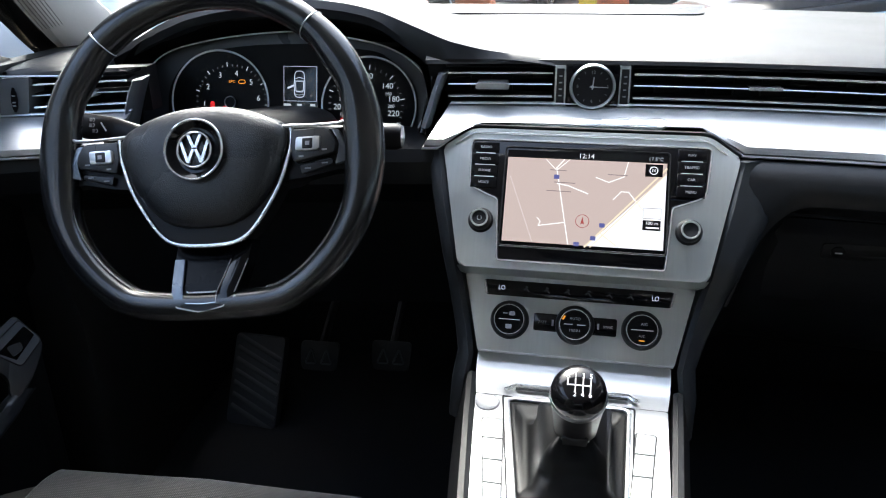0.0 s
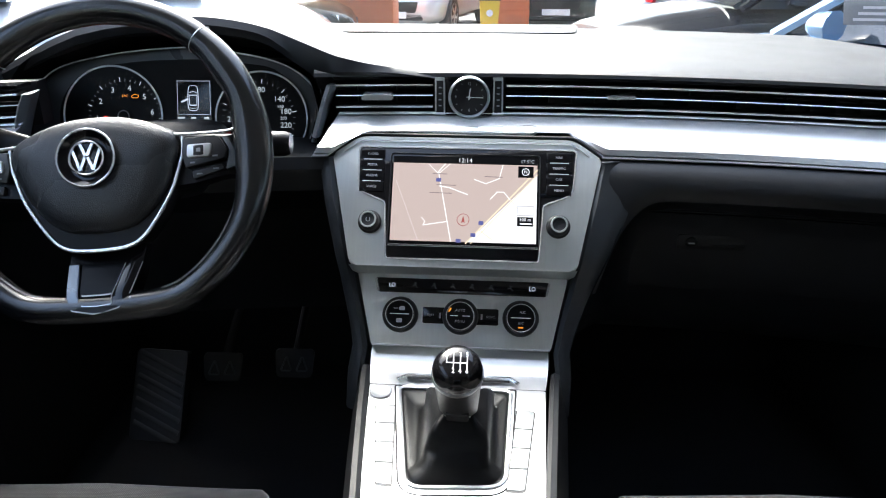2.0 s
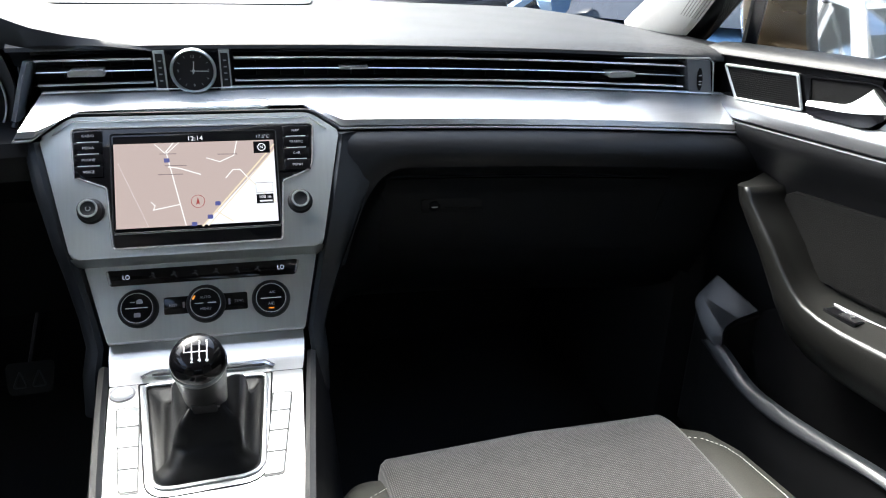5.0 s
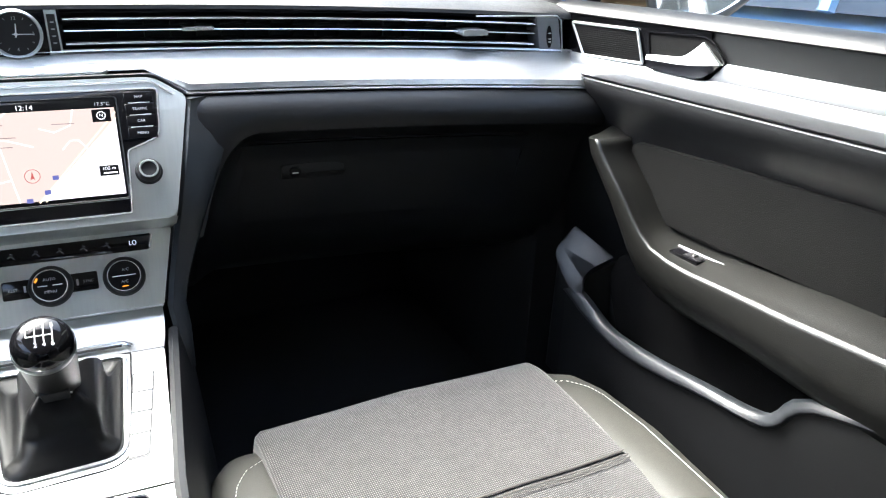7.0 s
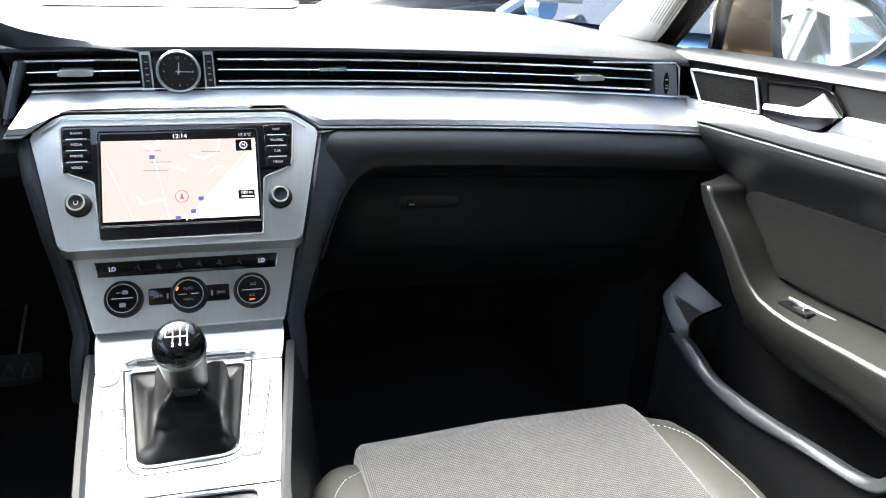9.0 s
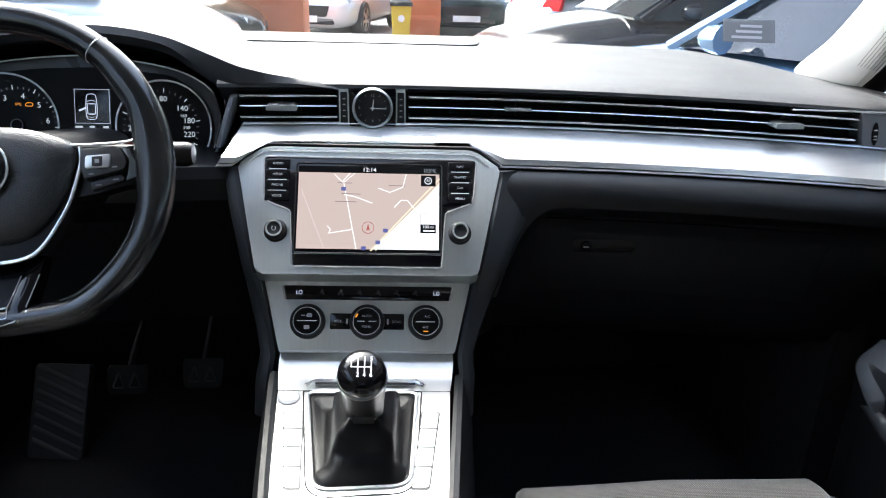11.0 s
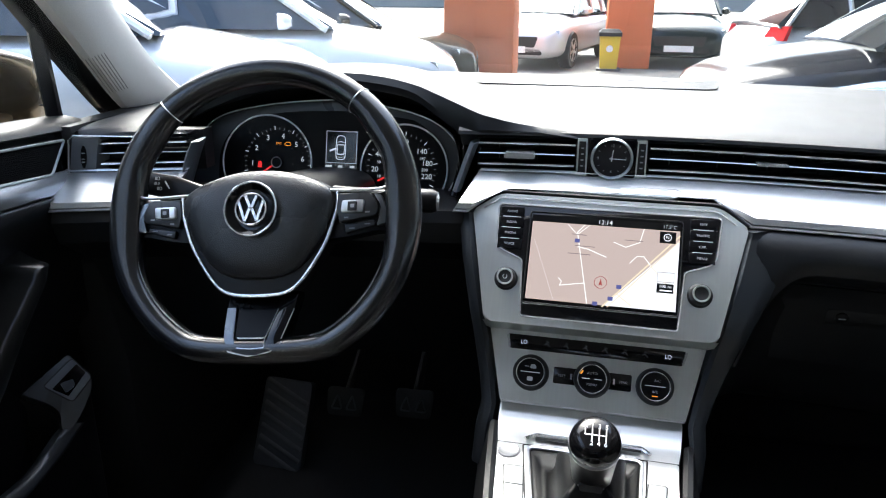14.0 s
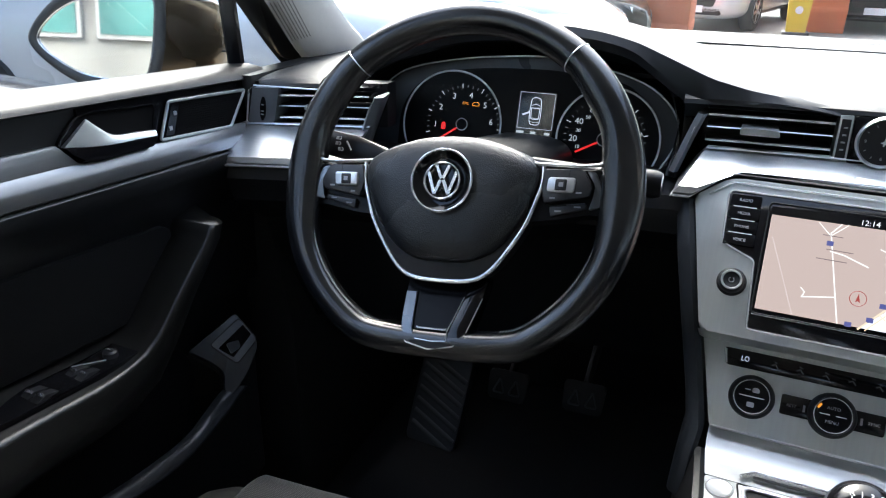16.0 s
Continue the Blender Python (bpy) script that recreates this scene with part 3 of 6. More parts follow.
# button tray in the strip
trayf = pose(-0.004, vent_line(0) - 0.0264, 0.9176, 31, 0, -1)
tray = tagged(placed(new("switch_bar"), trayf), "thin silver switch bar")
tray.parent = dash
hexa = rounded([(-0.093, 0.003), (-0.083, 0.009), (0.083, 0.009), (0.093, 0.003), (0.083, -0.005), (-0.083, -0.005)], 0.002, 2)
part("surround", prism(hexa, -0.004, 0.0012, 0.0006), SATIN, tray)
part("outline", sweep(line3(hexa, 0.0012), 0.0005, n=4, closed=True), GREYINK, tray)
for k in range(5):
    x0, x1 = -0.078 + 0.0315 * k, -0.078 + 0.0315 * (k + 1) - 0.001
    part("switch", prism(rounded([(x0, -0.0035), (x1, -0.0035), (x1, 0.0065), (x0, 0.0065)], 0.001, 2), 0.0, 0.0020, 0.0004), SATIN, tray)

# lower panels
PASS = ((-0.050, 0.8908), (-0.0570, 0.8890), (-0.0680, 0.8800), (-0.0750, 0.8690), (-0.0775, 0.858), (-0.0725, 0.846), (-0.0540, 0.837), (-0.034, 0.824), (-0.020, 0.800), (-0.008, 0.75), (0.008, 0.69), (0.04, 0.63), (0.12, 0.58), (0.3, 0.56), (0.3, 0.8895))
rings = []
for x in list(np.linspace(0.13, 0.27, 22)) + list(np.linspace(0.28, 0.71, 16)):
    ring, q = [], min(1.0, max(0.0, (0.248 - x) / 0.090))
    for k, (y, z) in enumerate(PASS):
        w = ramp_at(k, (3, 5, 7, 9, 12), (0.0, 1.0, 1.0, 0.75, 0.0))
        fall = 0.110 * q ** 2.6 * w
        ring.append((x, vent_line(x) + y - 0.34 * fall, z + drop(x) - fall))
    rings.append(ring)
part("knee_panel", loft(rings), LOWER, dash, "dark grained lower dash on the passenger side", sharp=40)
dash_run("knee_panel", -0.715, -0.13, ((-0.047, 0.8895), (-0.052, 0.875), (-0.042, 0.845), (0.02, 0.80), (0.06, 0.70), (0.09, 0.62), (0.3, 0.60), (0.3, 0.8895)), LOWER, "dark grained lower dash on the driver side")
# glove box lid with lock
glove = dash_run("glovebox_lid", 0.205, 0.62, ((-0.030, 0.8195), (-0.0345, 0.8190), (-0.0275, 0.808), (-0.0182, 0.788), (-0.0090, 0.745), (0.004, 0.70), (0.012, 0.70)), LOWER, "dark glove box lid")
part("lid_gap", sweep([(x, vent_line(x) - 0.0365, 0.8235 + drop(x)) for x in np.linspace(0.205, 0.62, 12)], 0.0012, n=5), BLACK, glove)
LK = pose(0.294, vent_line(0.294) - 0.0155, 0.775 + drop(0.294), 102, 0, -4)
lp = part("lock_plate", prism(rounded([(-0.018, -0.011), (0.075, -0.011), (0.075, 0.011), (-0.018, 0.011)], 0.004), -0.004, 0.0012, 0.001), LOWER, glove, "recessed grip with a lock", m=LK)
part("lock", lathe([(0.0078, 0.0), (0.0078, 0.003), (0.0065, 0.0038), (0.0, 0.0038)], 24), STALK, lp, "round lock")
part("key_slot", box((0, 0, 0.0039), (0.008, 0.0016, 0.0008)), DULLCHROME, lp)
part("grip_ledge", sweep([(0.015, -0.004, 0.001), (0.07, -0.004, 0.001)], 0.0012, n=6), BLACK, lp)
# steering column cover
col = []
for y, zc, w, h in ((0.16, 0.865, 0.06, 0.05), (0.05, 0.885, 0.058, 0.048), (-0.05, 0.905, 0.05, 0.042)):
    col.append([(-0.377 + w * math.copysign(abs(math.cos(f)) ** 0.6, math.cos(f)), y, zc + h * math.copysign(abs(math.sin(f)) ** 0.6, math.sin(f))) for f in np.linspace(0, 2 * math.pi, 24, endpoint=False)])
part("column_cover", loft(col), LOWER, dash, "dark steering column cover")

# analogue clock between the vents
clk = thing("dashboard_clock", pose(0.0, 0.1085, 0.9555, 90, 0, 0), "round analogue clock with chrome ring on gloss black", "clock")
part("housing", prism(rounded([(-0.030, -0.0235), (0.030, -0.0235), (0.030, 0.0235), (-0.030, 0.0235)], 0.002), -0.03, 0.0, 0.0008), PIANO, clk)
part("ring", lathe([(0.0262, -0.001), (0.0262, 0.003), (0.0245, 0.0052), (0.0228, 0.003), (0.0228, -0.001)], 48, cap=False), SATIN, clk, "chrome ring")
part("face", lathe([(0.0228, 0.0003), (0.0228, 0.001), (0.0, 0.001)], 40), CLOCKFACE, clk)
for k in range(12):
    a = radians(30 * k)
    if k % 3:
        part("hour_mark", ribbon([(0.0172 * math.sin(a), 0.0172 * math.cos(a)), (0.0192 * math.sin(a), 0.0192 * math.cos(a))], 0.0006, 0.0012), KEYINK, clk)
for w, x, y in (("12", 0, 0.0165), ("3", 0.017, 0), ("6", 0, -0.0165), ("9", -0.017, 0)):
    lettering("numeral", w, 0.0050, KEYINK, clk, x, y, 0.0013)
part("hour_hand", ribbon([(-0.0003, -0.003), (0.0012, 0.0105)], 0.0013, 0.0016), WHITEINK, clk)
part("minute_hand", ribbon([(-0.003, 0.0), (0.0165, -0.0005)], 0.001, 0.0019), WHITEINK, clk)
part("hub", lathe([(0.0018, 0.001), (0.0018, 0.0026), (0, 0.0026)], 12), WHITEINK, clk)
for s in (-1, 1):
    blk = part("vent_control", prism(rounded([(s * 0.0365 - 0.0066, -0.0235), (s * 0.0365 + 0.0066, -0.0235), (s * 0.0365 + 0.0055, 0.0235), (s * 0.0365 - 0.0066, 0.0235)], 0.001), -0.03, -0.001, 0.0006), SATIN, clk, "grey block with a thumb wheel")
    part("wheel_slot", prism([(s * 0.0365 - 0.0046, -0.020), (s * 0.0365 + 0.0046, -0.020), (s * 0.0365 + 0.0038, 0.020), (s * 0.0365 - 0.0046, 0.020)], -0.002, -0.0004), BLACK, blk)
    for k in range(4):
        part("mark", box((s * 0.0365, -0.011 + 0.0075 * k, -0.0002), (0.0036, 0.0016, 0.0008)), GREYINK, blk)

# ---- instrument cluster ----
clus = thing("instrument_cluster", pose(-0.377, 0.178, 0.938, 75, 0, 0), "dark instrument cluster with two round dials and a display", "instrument cluster")
ARCH = rounded([(-0.226, -0.085), (-0.223, 0.0), (-0.192, 0.046), (-0.086, 0.075), (0.021, 0.0805), (0.133, 0.064), (0.160, 0.041), (0.180, -0.018), (0.170, -0.085)], [0.01, 0.03, 0.03, 0.08, 0.08, 0.05, 0.03, 0.03, 0.01], 5)
ARCH_LINE = [(-0.226, -0.070), (-0.2345, -0.037), (-0.214, 0.0076), (-0.194, 0.032), (-0.161, 0.0473), (-0.095, 0.0608), (-0.020, 0.0680), (0.020, 0.0672), (0.102, 0.0548), (0.150, 0.034), (0.1765, 0.001), (0.174, -0.0257), (0.152, -0.070)]
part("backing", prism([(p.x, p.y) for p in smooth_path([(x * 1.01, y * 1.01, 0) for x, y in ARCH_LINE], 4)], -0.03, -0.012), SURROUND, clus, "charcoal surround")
inner = rounded([(-0.186, -0.085), (-0.186, 0.0), (-0.15, 0.04), (-0.07, 0.052), (0.02, 0.055), (0.11, 0.045), (0.135, 0.025), (0.142, -0.02), (0.13, -0.085)], 0.03, 5)
part("dial_panel", prism(inner, -0.02, -0.009), DIAL, clus)
part("bright_arch", sweep([(p.x, p.y, 0.0) for p in smooth_path([(x, y, 0) for x, y in ARCH_LINE], 4)], 0.0011, n=6), PALELINE, clus, "thin chrome arch line")
# deep sides
part("visor_wall", loft([[(x * 1.03, y * 1.05, 0.05) for x, y in ARCH], [(x, y, -0.02) for x, y in ARCH]], cap=False), DIAL, clus)


def dial(x, y, ring_dx, r, numbers, small, needle, label):
    root = part("dial", lathe([(r, 0), (r, 0.002), (0, 0.002)], 56), DIAL, clus, label, m=pose(x + ring_dx, y, -0.010))
    part("chrome_ring", sweep(line3(circle(0, 0, r, 72), 0.0032), 0.0013, n=6, closed=True), PALELINE, root)
    hub_x = -ring_dx
    for words, ang in numbers:
        a = radians(ang)
        lettering("numeral", words, 0.0106, LIT_DIM, root, hub_x + 0.0385 * math.cos(a), 0.0385 * math.sin(a), 0.0023)
    for words, ang in small:
        a = radians(ang)
        lettering("numeral", words, 0.0062, LIT_DIM, root, hub_x + 0.034 * math.cos(a), 0.034 * math.sin(a), 0.0023)
    lo, hi = numbers[0][1], numbers[-1][1]
    ticks = 25
    for k in range(ticks):
        a = radians(lerp(lo + 12, hi - 12, k / (ticks - 1)))
        l = 0.0050 if k % 4 == 0 else 0.0028
        part("tick", ribbon([(hub_x + 0.0475 * math.cos(a), 0.0475 * math.sin(a)), (hub_x + (0.0475 + l) * math.cos(a), (0.0475 + l) * math.sin(a))], 0.0007 if k % 4 else 0.0011, 0.0022), LIT_DIM if k % 4 == 0 else LIT_FAINT, root)
    a = radians(needle)
    part("needle", ribbon([(hub_x + 0.006 * math.cos(a), 0.006 * math.sin(a)), (hub_x + 0.037 * math.cos(a), 0.037 * math.sin(a))], 0.0024, 0.004, h=0.001), LIT_RED, root, "red needle")
    part("needle_hub", lathe([(0.0075, 0.002), (0.0075, 0.007), (0.0, 0.007)], 28), DIAL, root, m=pose(hub_x, 0, 0))
    part("hub_ring", sweep(line3(circle(hub_x, 0, 0.0076, 32), 0.007), 0.0006, n=5, closed=True), DULLCHROME, root)
    return root


revs = dial(-0.095, -0.0235, -0.016, 0.068, [(str(k + 1), 184 - 35 * k) for k in range(6)], (), 215, "rev counter with white figures and chrome ring")
speed = dial(0.090, -0.0245, 0.004, 0.063, [(str(20 * k), 216.5 - 33.5 * k) for k in range(1, 4)] + [(w, a) for w, a in (("80", 84), ("140", 42), ("180", 14), ("220", -14))], [("10", 200), ("30", 166), ("50", 132), ("160", 28), ("200", 0)], 209, "speedometer with white figures and chrome ring")
lettering("warning_lamp", "EPC", 0.0048, LIT_AMBER, clus, -0.094, 0.004, -0.0075, sx=1.1)
eng = rounded([(-0.0042, -0.0022), (0.0038, -0.0022), (0.005, 0.0), (0.003, 0.0022), (-0.0024, 0.0022), (-0.005, 0.0)], 0.001, 2)
part("warning_lamp", sweep(line3([(x - 0.080, y + 0.004) for x, y in eng], -0.0074), 0.0005, n=5, closed=True), LIT_AMBER, clus, "amber engine lamp")
part("warning_lamp", prism(rounded([(-0.1255, -0.032), (-0.1185, -0.032), (-0.1195, -0.0225), (-0.1245, -0.0225)], 0.0015, 2), -0.0078, -0.0072), LIT_RED, clus, "red seat belt lamp")
# centre display with the outline of a car
disp = part("display", prism([(-0.023, -0.031), (0.025, -0.031), (0.025, 0.026), (-0.023, 0.026)], -0.0095, -0.0075), SCREEN_BLACK, clus, "small display with a car outline")
part("border", sweep(line3([(-0.0215, -0.020), (0.0235, -0.020), (0.0235, 0.025), (-0.0215, 0.025)], -0.0073), 0.00035, n=4, closed=True), LIT_WHITE, disp)
for pts in (rounded([(-0.0065, -0.015), (0.0065, -0.015), (0.0075, 0.0), (0.006, 0.019), (-0.006, 0.019), (-0.0075, 0.0)], 0.005, 4), rounded([(-0.005, -0.008), (0.005, -0.008), (0.0055, 0.006), (-0.0055, 0.006)], 0.002, 3)):
    part("car_outline", sweep(line3(pts, -0.0073), 0.0005, n=4, closed=True), LIT_WHITE, disp)
part("car_outline", sweep(line3([(-0.0055, 0.009), (0, 0.011), (0.0055, 0.009)], -0.0073), 0.0004, n=4), LIT_WHITE, disp)
for y in (-0.011, -0.006, 0.0065):
    part("car_outline", sweep(line3([(-0.0062, y), (0.0, y - 0.0012), (0.0062, y)], -0.0073), 0.0003, n=4), LIT_DIM, disp)
part("open_door_mark", ribbon([(-0.0075, 0.0005), (-0.0155, -0.003)], 0.0024, -0.0074), LIT_WHITE, disp)
for x, w in ((-0.017, 0.010), (0.0, 0.007), (0.018, 0.007)):
    part("status_bar", prism([(x - w / 2, -0.0265), (x + w / 2, -0.0265), (x + w / 2, -0.0235), (x - w / 2, -0.0235)], -0.0076, -0.0072), LIT_DIM, disp)
for s, x in ((-1, -0.216), (1, 0.172)):
    part("side_trim", sweep([(x + s * 0.016, 0.012, 0.03), (x + s * 0.012, -0.03, 0.035), (x + s * 0.006, -0.06, 0.04)], 0.009, 0.006, n=8), PIANO, clus, "gloss black side trim")

# ---- centre stack: screen unit, climate panel ----
MOD = pose(-0.007, 0, 0, 0, 0, -3)
unit = thing("infotainment_unit", MOD @ pose(0, 0, 0.8, 58, 0, 0), "silver-framed touchscreen unit that shows a navigation map", "infotainment unit")
FASC = [(-0.135, -0.030), (0.136, -0.030), (0.165, 0.108), (0.131, 0.132), (-0.131, 0.132), (-0.164, 0.108)]
part("fascia", prism(rounded(FASC, [0.008, 0.008, 0.004, 0.012, 0.012, 0.004]), -0.05, 0.0, 0.003, 3), SATIN, unit, "satin silver fascia")
part("dark_edge", sweep(line3(rounded([(-0.169, 0.108), (-0.133, 0.1355), (0.133, 0.1355), (0.170, 0.108)][0:4], 0.01)[3:-3], -0.003), 0.0022, 0.003, n=8), SOFT, unit)
part("upper_bright_line", sweep(line3([(-0.150, 0.111), (-0.129, 0.1265), (0.129, 0.1265), (0.150, 0.111)], 0.0006), 0.0012, n=6), CHROME, unit)
part("lower_chamfer", loft([[(-0.136, -0.029, -0.001), (0.137, -0.029, -0.001)], [(-0.134, -0.034, -0.018), (0.135, -0.034, -0.018)], [(-0.132, -0.033, -0.048), (0.133, -0.033, -0.048)]], closed=False), SATIN, unit)
GL = [(-0.0915, -0.0205), (0.091, -0.0205), (0.0955, 0.049), (0.130, 0.0625), (0.1345, 0.118), (-0.131, 0.118), (-0.129, 0.0625), (-0.096, 0.049)]
glo = rounded(GL, [0.004, 0.004, 0.004, 0.01, 0.006, 0.006, 0.01, 0.004])
part("glass", prism(glo, -0.004, 0.001, 0.0005), PIANO, unit, "gloss black front glass")
part("bright_surround", sweep(line3(glo, 0.0008), 0.0014, n=6, closed=True), CHROME, unit, "thin chrome surround")
part("screen_bezel", sweep(line3(rounded([(-0.0905, -0.0035), (0.0905, -0.0035), (0.0905, 0.1105), (-0.0905, 0.1105)], 0.004, 3), 0.0012), 0.0009, n=5, closed=True), BLACK, unit)
part("screen_lip", ribbon([(-0.0885, -0.0038), (0.0885, -0.0038)], 0.0024, 0.0012), DULLCHROME, unit)
# the screen
scr = part("screen", prism([(-0.088, 0.001), (0.088, 0.001), (0.088, 0.107), (-0.088, 0.107)], 0.0008, 0.0014), SCREEN_BLACK, unit, "lit touchscreen with a map")
Z0 = 0.0015
part("map_land", prism([(-0.0875, 0.0015), (0.0875, 0.0015), (0.0875, 0.0985), (-0.0875, 0.0985)], Z0, Z0 + 0.0001), SCREEN_MAP, scr)
part("map_white", prism([(0.006, 0.0015), (0.0875, 0.0015), (0.0875, 0.086)], Z0 + 0.0002, Z0 + 0.0003), SCREEN_WHITE, scr)
roads = (([(0.004, 0.0), (0.0875, 0.0925)], 0.0024, SCREEN_MAIN), ([(0.010, 0.0), (0.0875, 0.0865)], 0.0016, SCREEN_MAIN), ([(-0.014, 0.0015), (-0.020, 0.03), (-0.032, 0.088), (-0.024, 0.098)], 0.0017, SCREEN_ROAD),
         ([(-0.020, 0.026), (-0.048, 0.021)], 0.0016, SCREEN_ROAD), ([(-0.048, 0.021), (-0.046, 0.026), (-0.050, 0.030)], 0.0014, SCREEN_ROAD), ([(-0.030, 0.070), (-0.018, 0.068), (0.004, 0.060)], 0.0018, SCREEN_ROAD),
         ([(0.012, 0.079), (0.026, 0.074), (0.042, 0.081), (0.046, 0.098)], 0.0015, SCREEN_ROAD), ([(0.032, 0.055), (0.040, 0.064), (0.048, 0.064), (0.056, 0.054)], 0.0016, SCREEN_ROAD), ([(0.020, 0.016), (0.038, 0.003)], 0.0016, SCREEN_MAIN),
         ([(-0.044, 0.097), (-0.032, 0.085), (-0.018, 0.098)], 0.0012, SCREEN_ROAD), ([(0.056, 0.054), (0.072, 0.036), (0.0875, 0.022)], 0.0012, SCREEN_MAIN))
for k, (pts, w, mt) in enumerate(roads):
    part("map_road", ribbon(pts, w * 0.75, Z0 + 0.0004 + 0.00008 * k, h=0.00005), mt, scr)
dots = bmesh.new()
for k in range(34):
    f = k / 33
    box((lerp(-0.083, -0.054, f), lerp(0.075, 0.003, f), Z0 + 0.0004), (0.0007, 0.0009, 0.0001), bm=dots)
part("map_dotted_line", dots, SCREEN_ROAD, scr)
for x, y, w in ((-0.030, 0.0855, 0.02), (-0.022, 0.0715, 0.026), (-0.028, 0.0615, 0.03), (0.035, 0.083, 0.024)):
    part("map_street_name", prism([(x - w * 0.45, y - 0.0006), (x + w * 0.45, y - 0.0010), (x + w * 0.45, y - 0.0002), (x - w * 0.45, y + 0.0002)], Z0 + 0.0014, Z0 + 0.0015), SCREEN_INK, scr)
for x, y in ((-0.0315, 0.0775), (0.0215, 0.025), (0.0125, 0.010), (-0.005, 0.0025)):
    part("map_stop_mark", prism(rounded([(x - 0.003, y - 0.0024), (x + 0.003, y - 0.0024), (x + 0.003, y + 0.0024), (x - 0.003, y + 0.0024)], 0.0008, 2), Z0 + 0.0014, Z0 + 0.0016), SCREEN_BLUE, scr)
part("position_ring", sweep(line3(circle(0.0, 0.0285, 0.0072, 40), Z0 + 0.0015), 0.00035, n=4, closed=True), SCREEN_RED, scr)
part("position_arrow", prism([(0.0, 0.0335), (-0.0022, 0.0245), (0.0, 0.026), (0.0022, 0.0245)], Z0 + 0.0014, Z0 + 0.0017), SCREEN_RED, scr)
part("compass_tile", prism([(0.0645, 0.0825), (0.083, 0.0825), (0.083, 0.0965), (0.0645, 0.0965)], Z0 + 0.0014, Z0 + 0.0016), SCREEN_BLACK, scr)
part("compass_ring", sweep(line3(circle(0.0735, 0.0895, 0.0042, 28), Z0 + 0.0018), 0.0005, n=4, closed=True), SCREEN_WHITE, scr)
lettering("compass_letter", "N", 0.0052, SCREEN_WHITE, scr, 0.0735, 0.0895, Z0 + 0.0018)
part("weather_tile", prism([(0.0645, 0.0355), (0.0835, 0.0355), (0.0835, 0.047), (0.0645, 0.047)], Z0 + 0.0016, Z0 + 0.0018), SCREEN_WHITE, scr)
part("tile_border", sweep(line3([(0.0645, 0.0355), (0.0835, 0.0355), (0.0835, 0.047), (0.0645, 0.047)], Z0 + 0.0018), 0.0003, n=4, closed=True), SCREEN_INK, scr)
part("scale_tile", prism([(0.0645, 0.0225), (0.0835, 0.0225), (0.0835, 0.0335), (0.0645, 0.0335)], Z0 + 0.0016, Z0 + 0.0018), SCREEN_BLACK, scr)
lettering("scale_text", "100 m", 0.0055, SCREEN_WHITE, scr, 0.074, 0.0302, Z0 + 0.0020)
part("scale_bar", prism([(0.068, 0.0245), (0.082, 0.0245), (0.082, 0.0262), (0.068, 0.0262)], Z0 + 0.0018, Z0 + 0.0020), SCREEN_WHITE, scr)
lettering("clock_text", "12:14", 0.0075, SCREEN_WHITE, scr, 0.0, 0.1027, Z0 + 0.0003, sx=1.05)
lettering("temperature_text", "17.5\u00b0C", 0.0058, LIT_DIM, scr, 0.0755, 0.1027, Z0 + 0.0003)
# side keys
for s, words in ((-1, ("RADIO", "MEDIA", "PHONE", "VOICE")), (1, ("NAV", "TRAFFIC", "CAR", "MENU"))):
    for k, w in enumerate(words):
        y = 0.1088 - 0.0138 * k
        key = part("key", prism([(s * 0.1135 - 0.0150, y - 0.0062), (s * 0.1135 + 0.0150, y - 0.0062), (s * 0.1135 + 0.0150, y + 0.0062), (s * 0.1135 - 0.0150, y + 0.0062)], 0.0006, 0.0022, 0.0006), PIANO, unit)
        lettering("key_text", w, 0.0042, KEYINK, key, s * 0.1135, y, 0.0024)
        if k < 3:
            part("key_line", ribbon([(s * 0.1135 - 0.011, y - 0.0069), (s * 0.1135 + 0.011, y - 0.0069)], 0.0007, 0.0024), WHITEINK, unit)


def knob(parent, x, y, r, mark, label, base=0.0):
    k = part("knob", lathe([(r * 1.18, base - 0.002), (r * 1.18, base + 0.001), (r, base + 0.003), (r * 0.96, base + 0.013), (r * 0.84, base + 0.0155), (r * 0.66, base + 0.0145), (0, base + 0.0142)], 40), BLACK, parent, label, m=pose(x, y, 0))
    part("ring", sweep(line3(circle(0, 0, r * 0.74, 48), base + 0.0152), 0.0012, n=6, closed=True), SATIN, k)
    if mark:
        part("power_mark", sweep(line3(circle(0, 0, r * 0.2, 20, 120, 420), base + 0.0146), 0.0003, n=4), WHITEINK, k)
    return k


knob(unit, -0.113, 0.0235, 0.0122, True, "black volume knob with chrome ring")
knob(unit, 0.1135, 0.0235, 0.0122, False, "black selector knob with chrome ring")

clim = thing("climate_panel", MOD @ pose(0, -0.011, 0.708, 58, 0, 0), "silver climate control panel with three round dials", "climate panel")
part("fascia", prism(rounded([(-0.109, -0.038), (0.110, -0.038), (0.130, 0.052), (-0.131, 0.052)], 0.003), -0.03, 0.0, 0.002), SATIN, clim, "satin silver fascia")
part("lower_line", sweep([(-0.108, -0.0375, 0.0005), (0.109, -0.0375, 0.0005)], 0.0012, n=6), DULLCHROME, clim)
bar = rounded([(-0.104, 0.0275), (0.1035, 0.0275), (0.107, 0.0455), (-0.108, 0.0455)], 0.003)
dsp = part("display_bar", prism(bar, -0.001, 0.0012, 0.0005), PIANO, clim, "gloss black display bar")
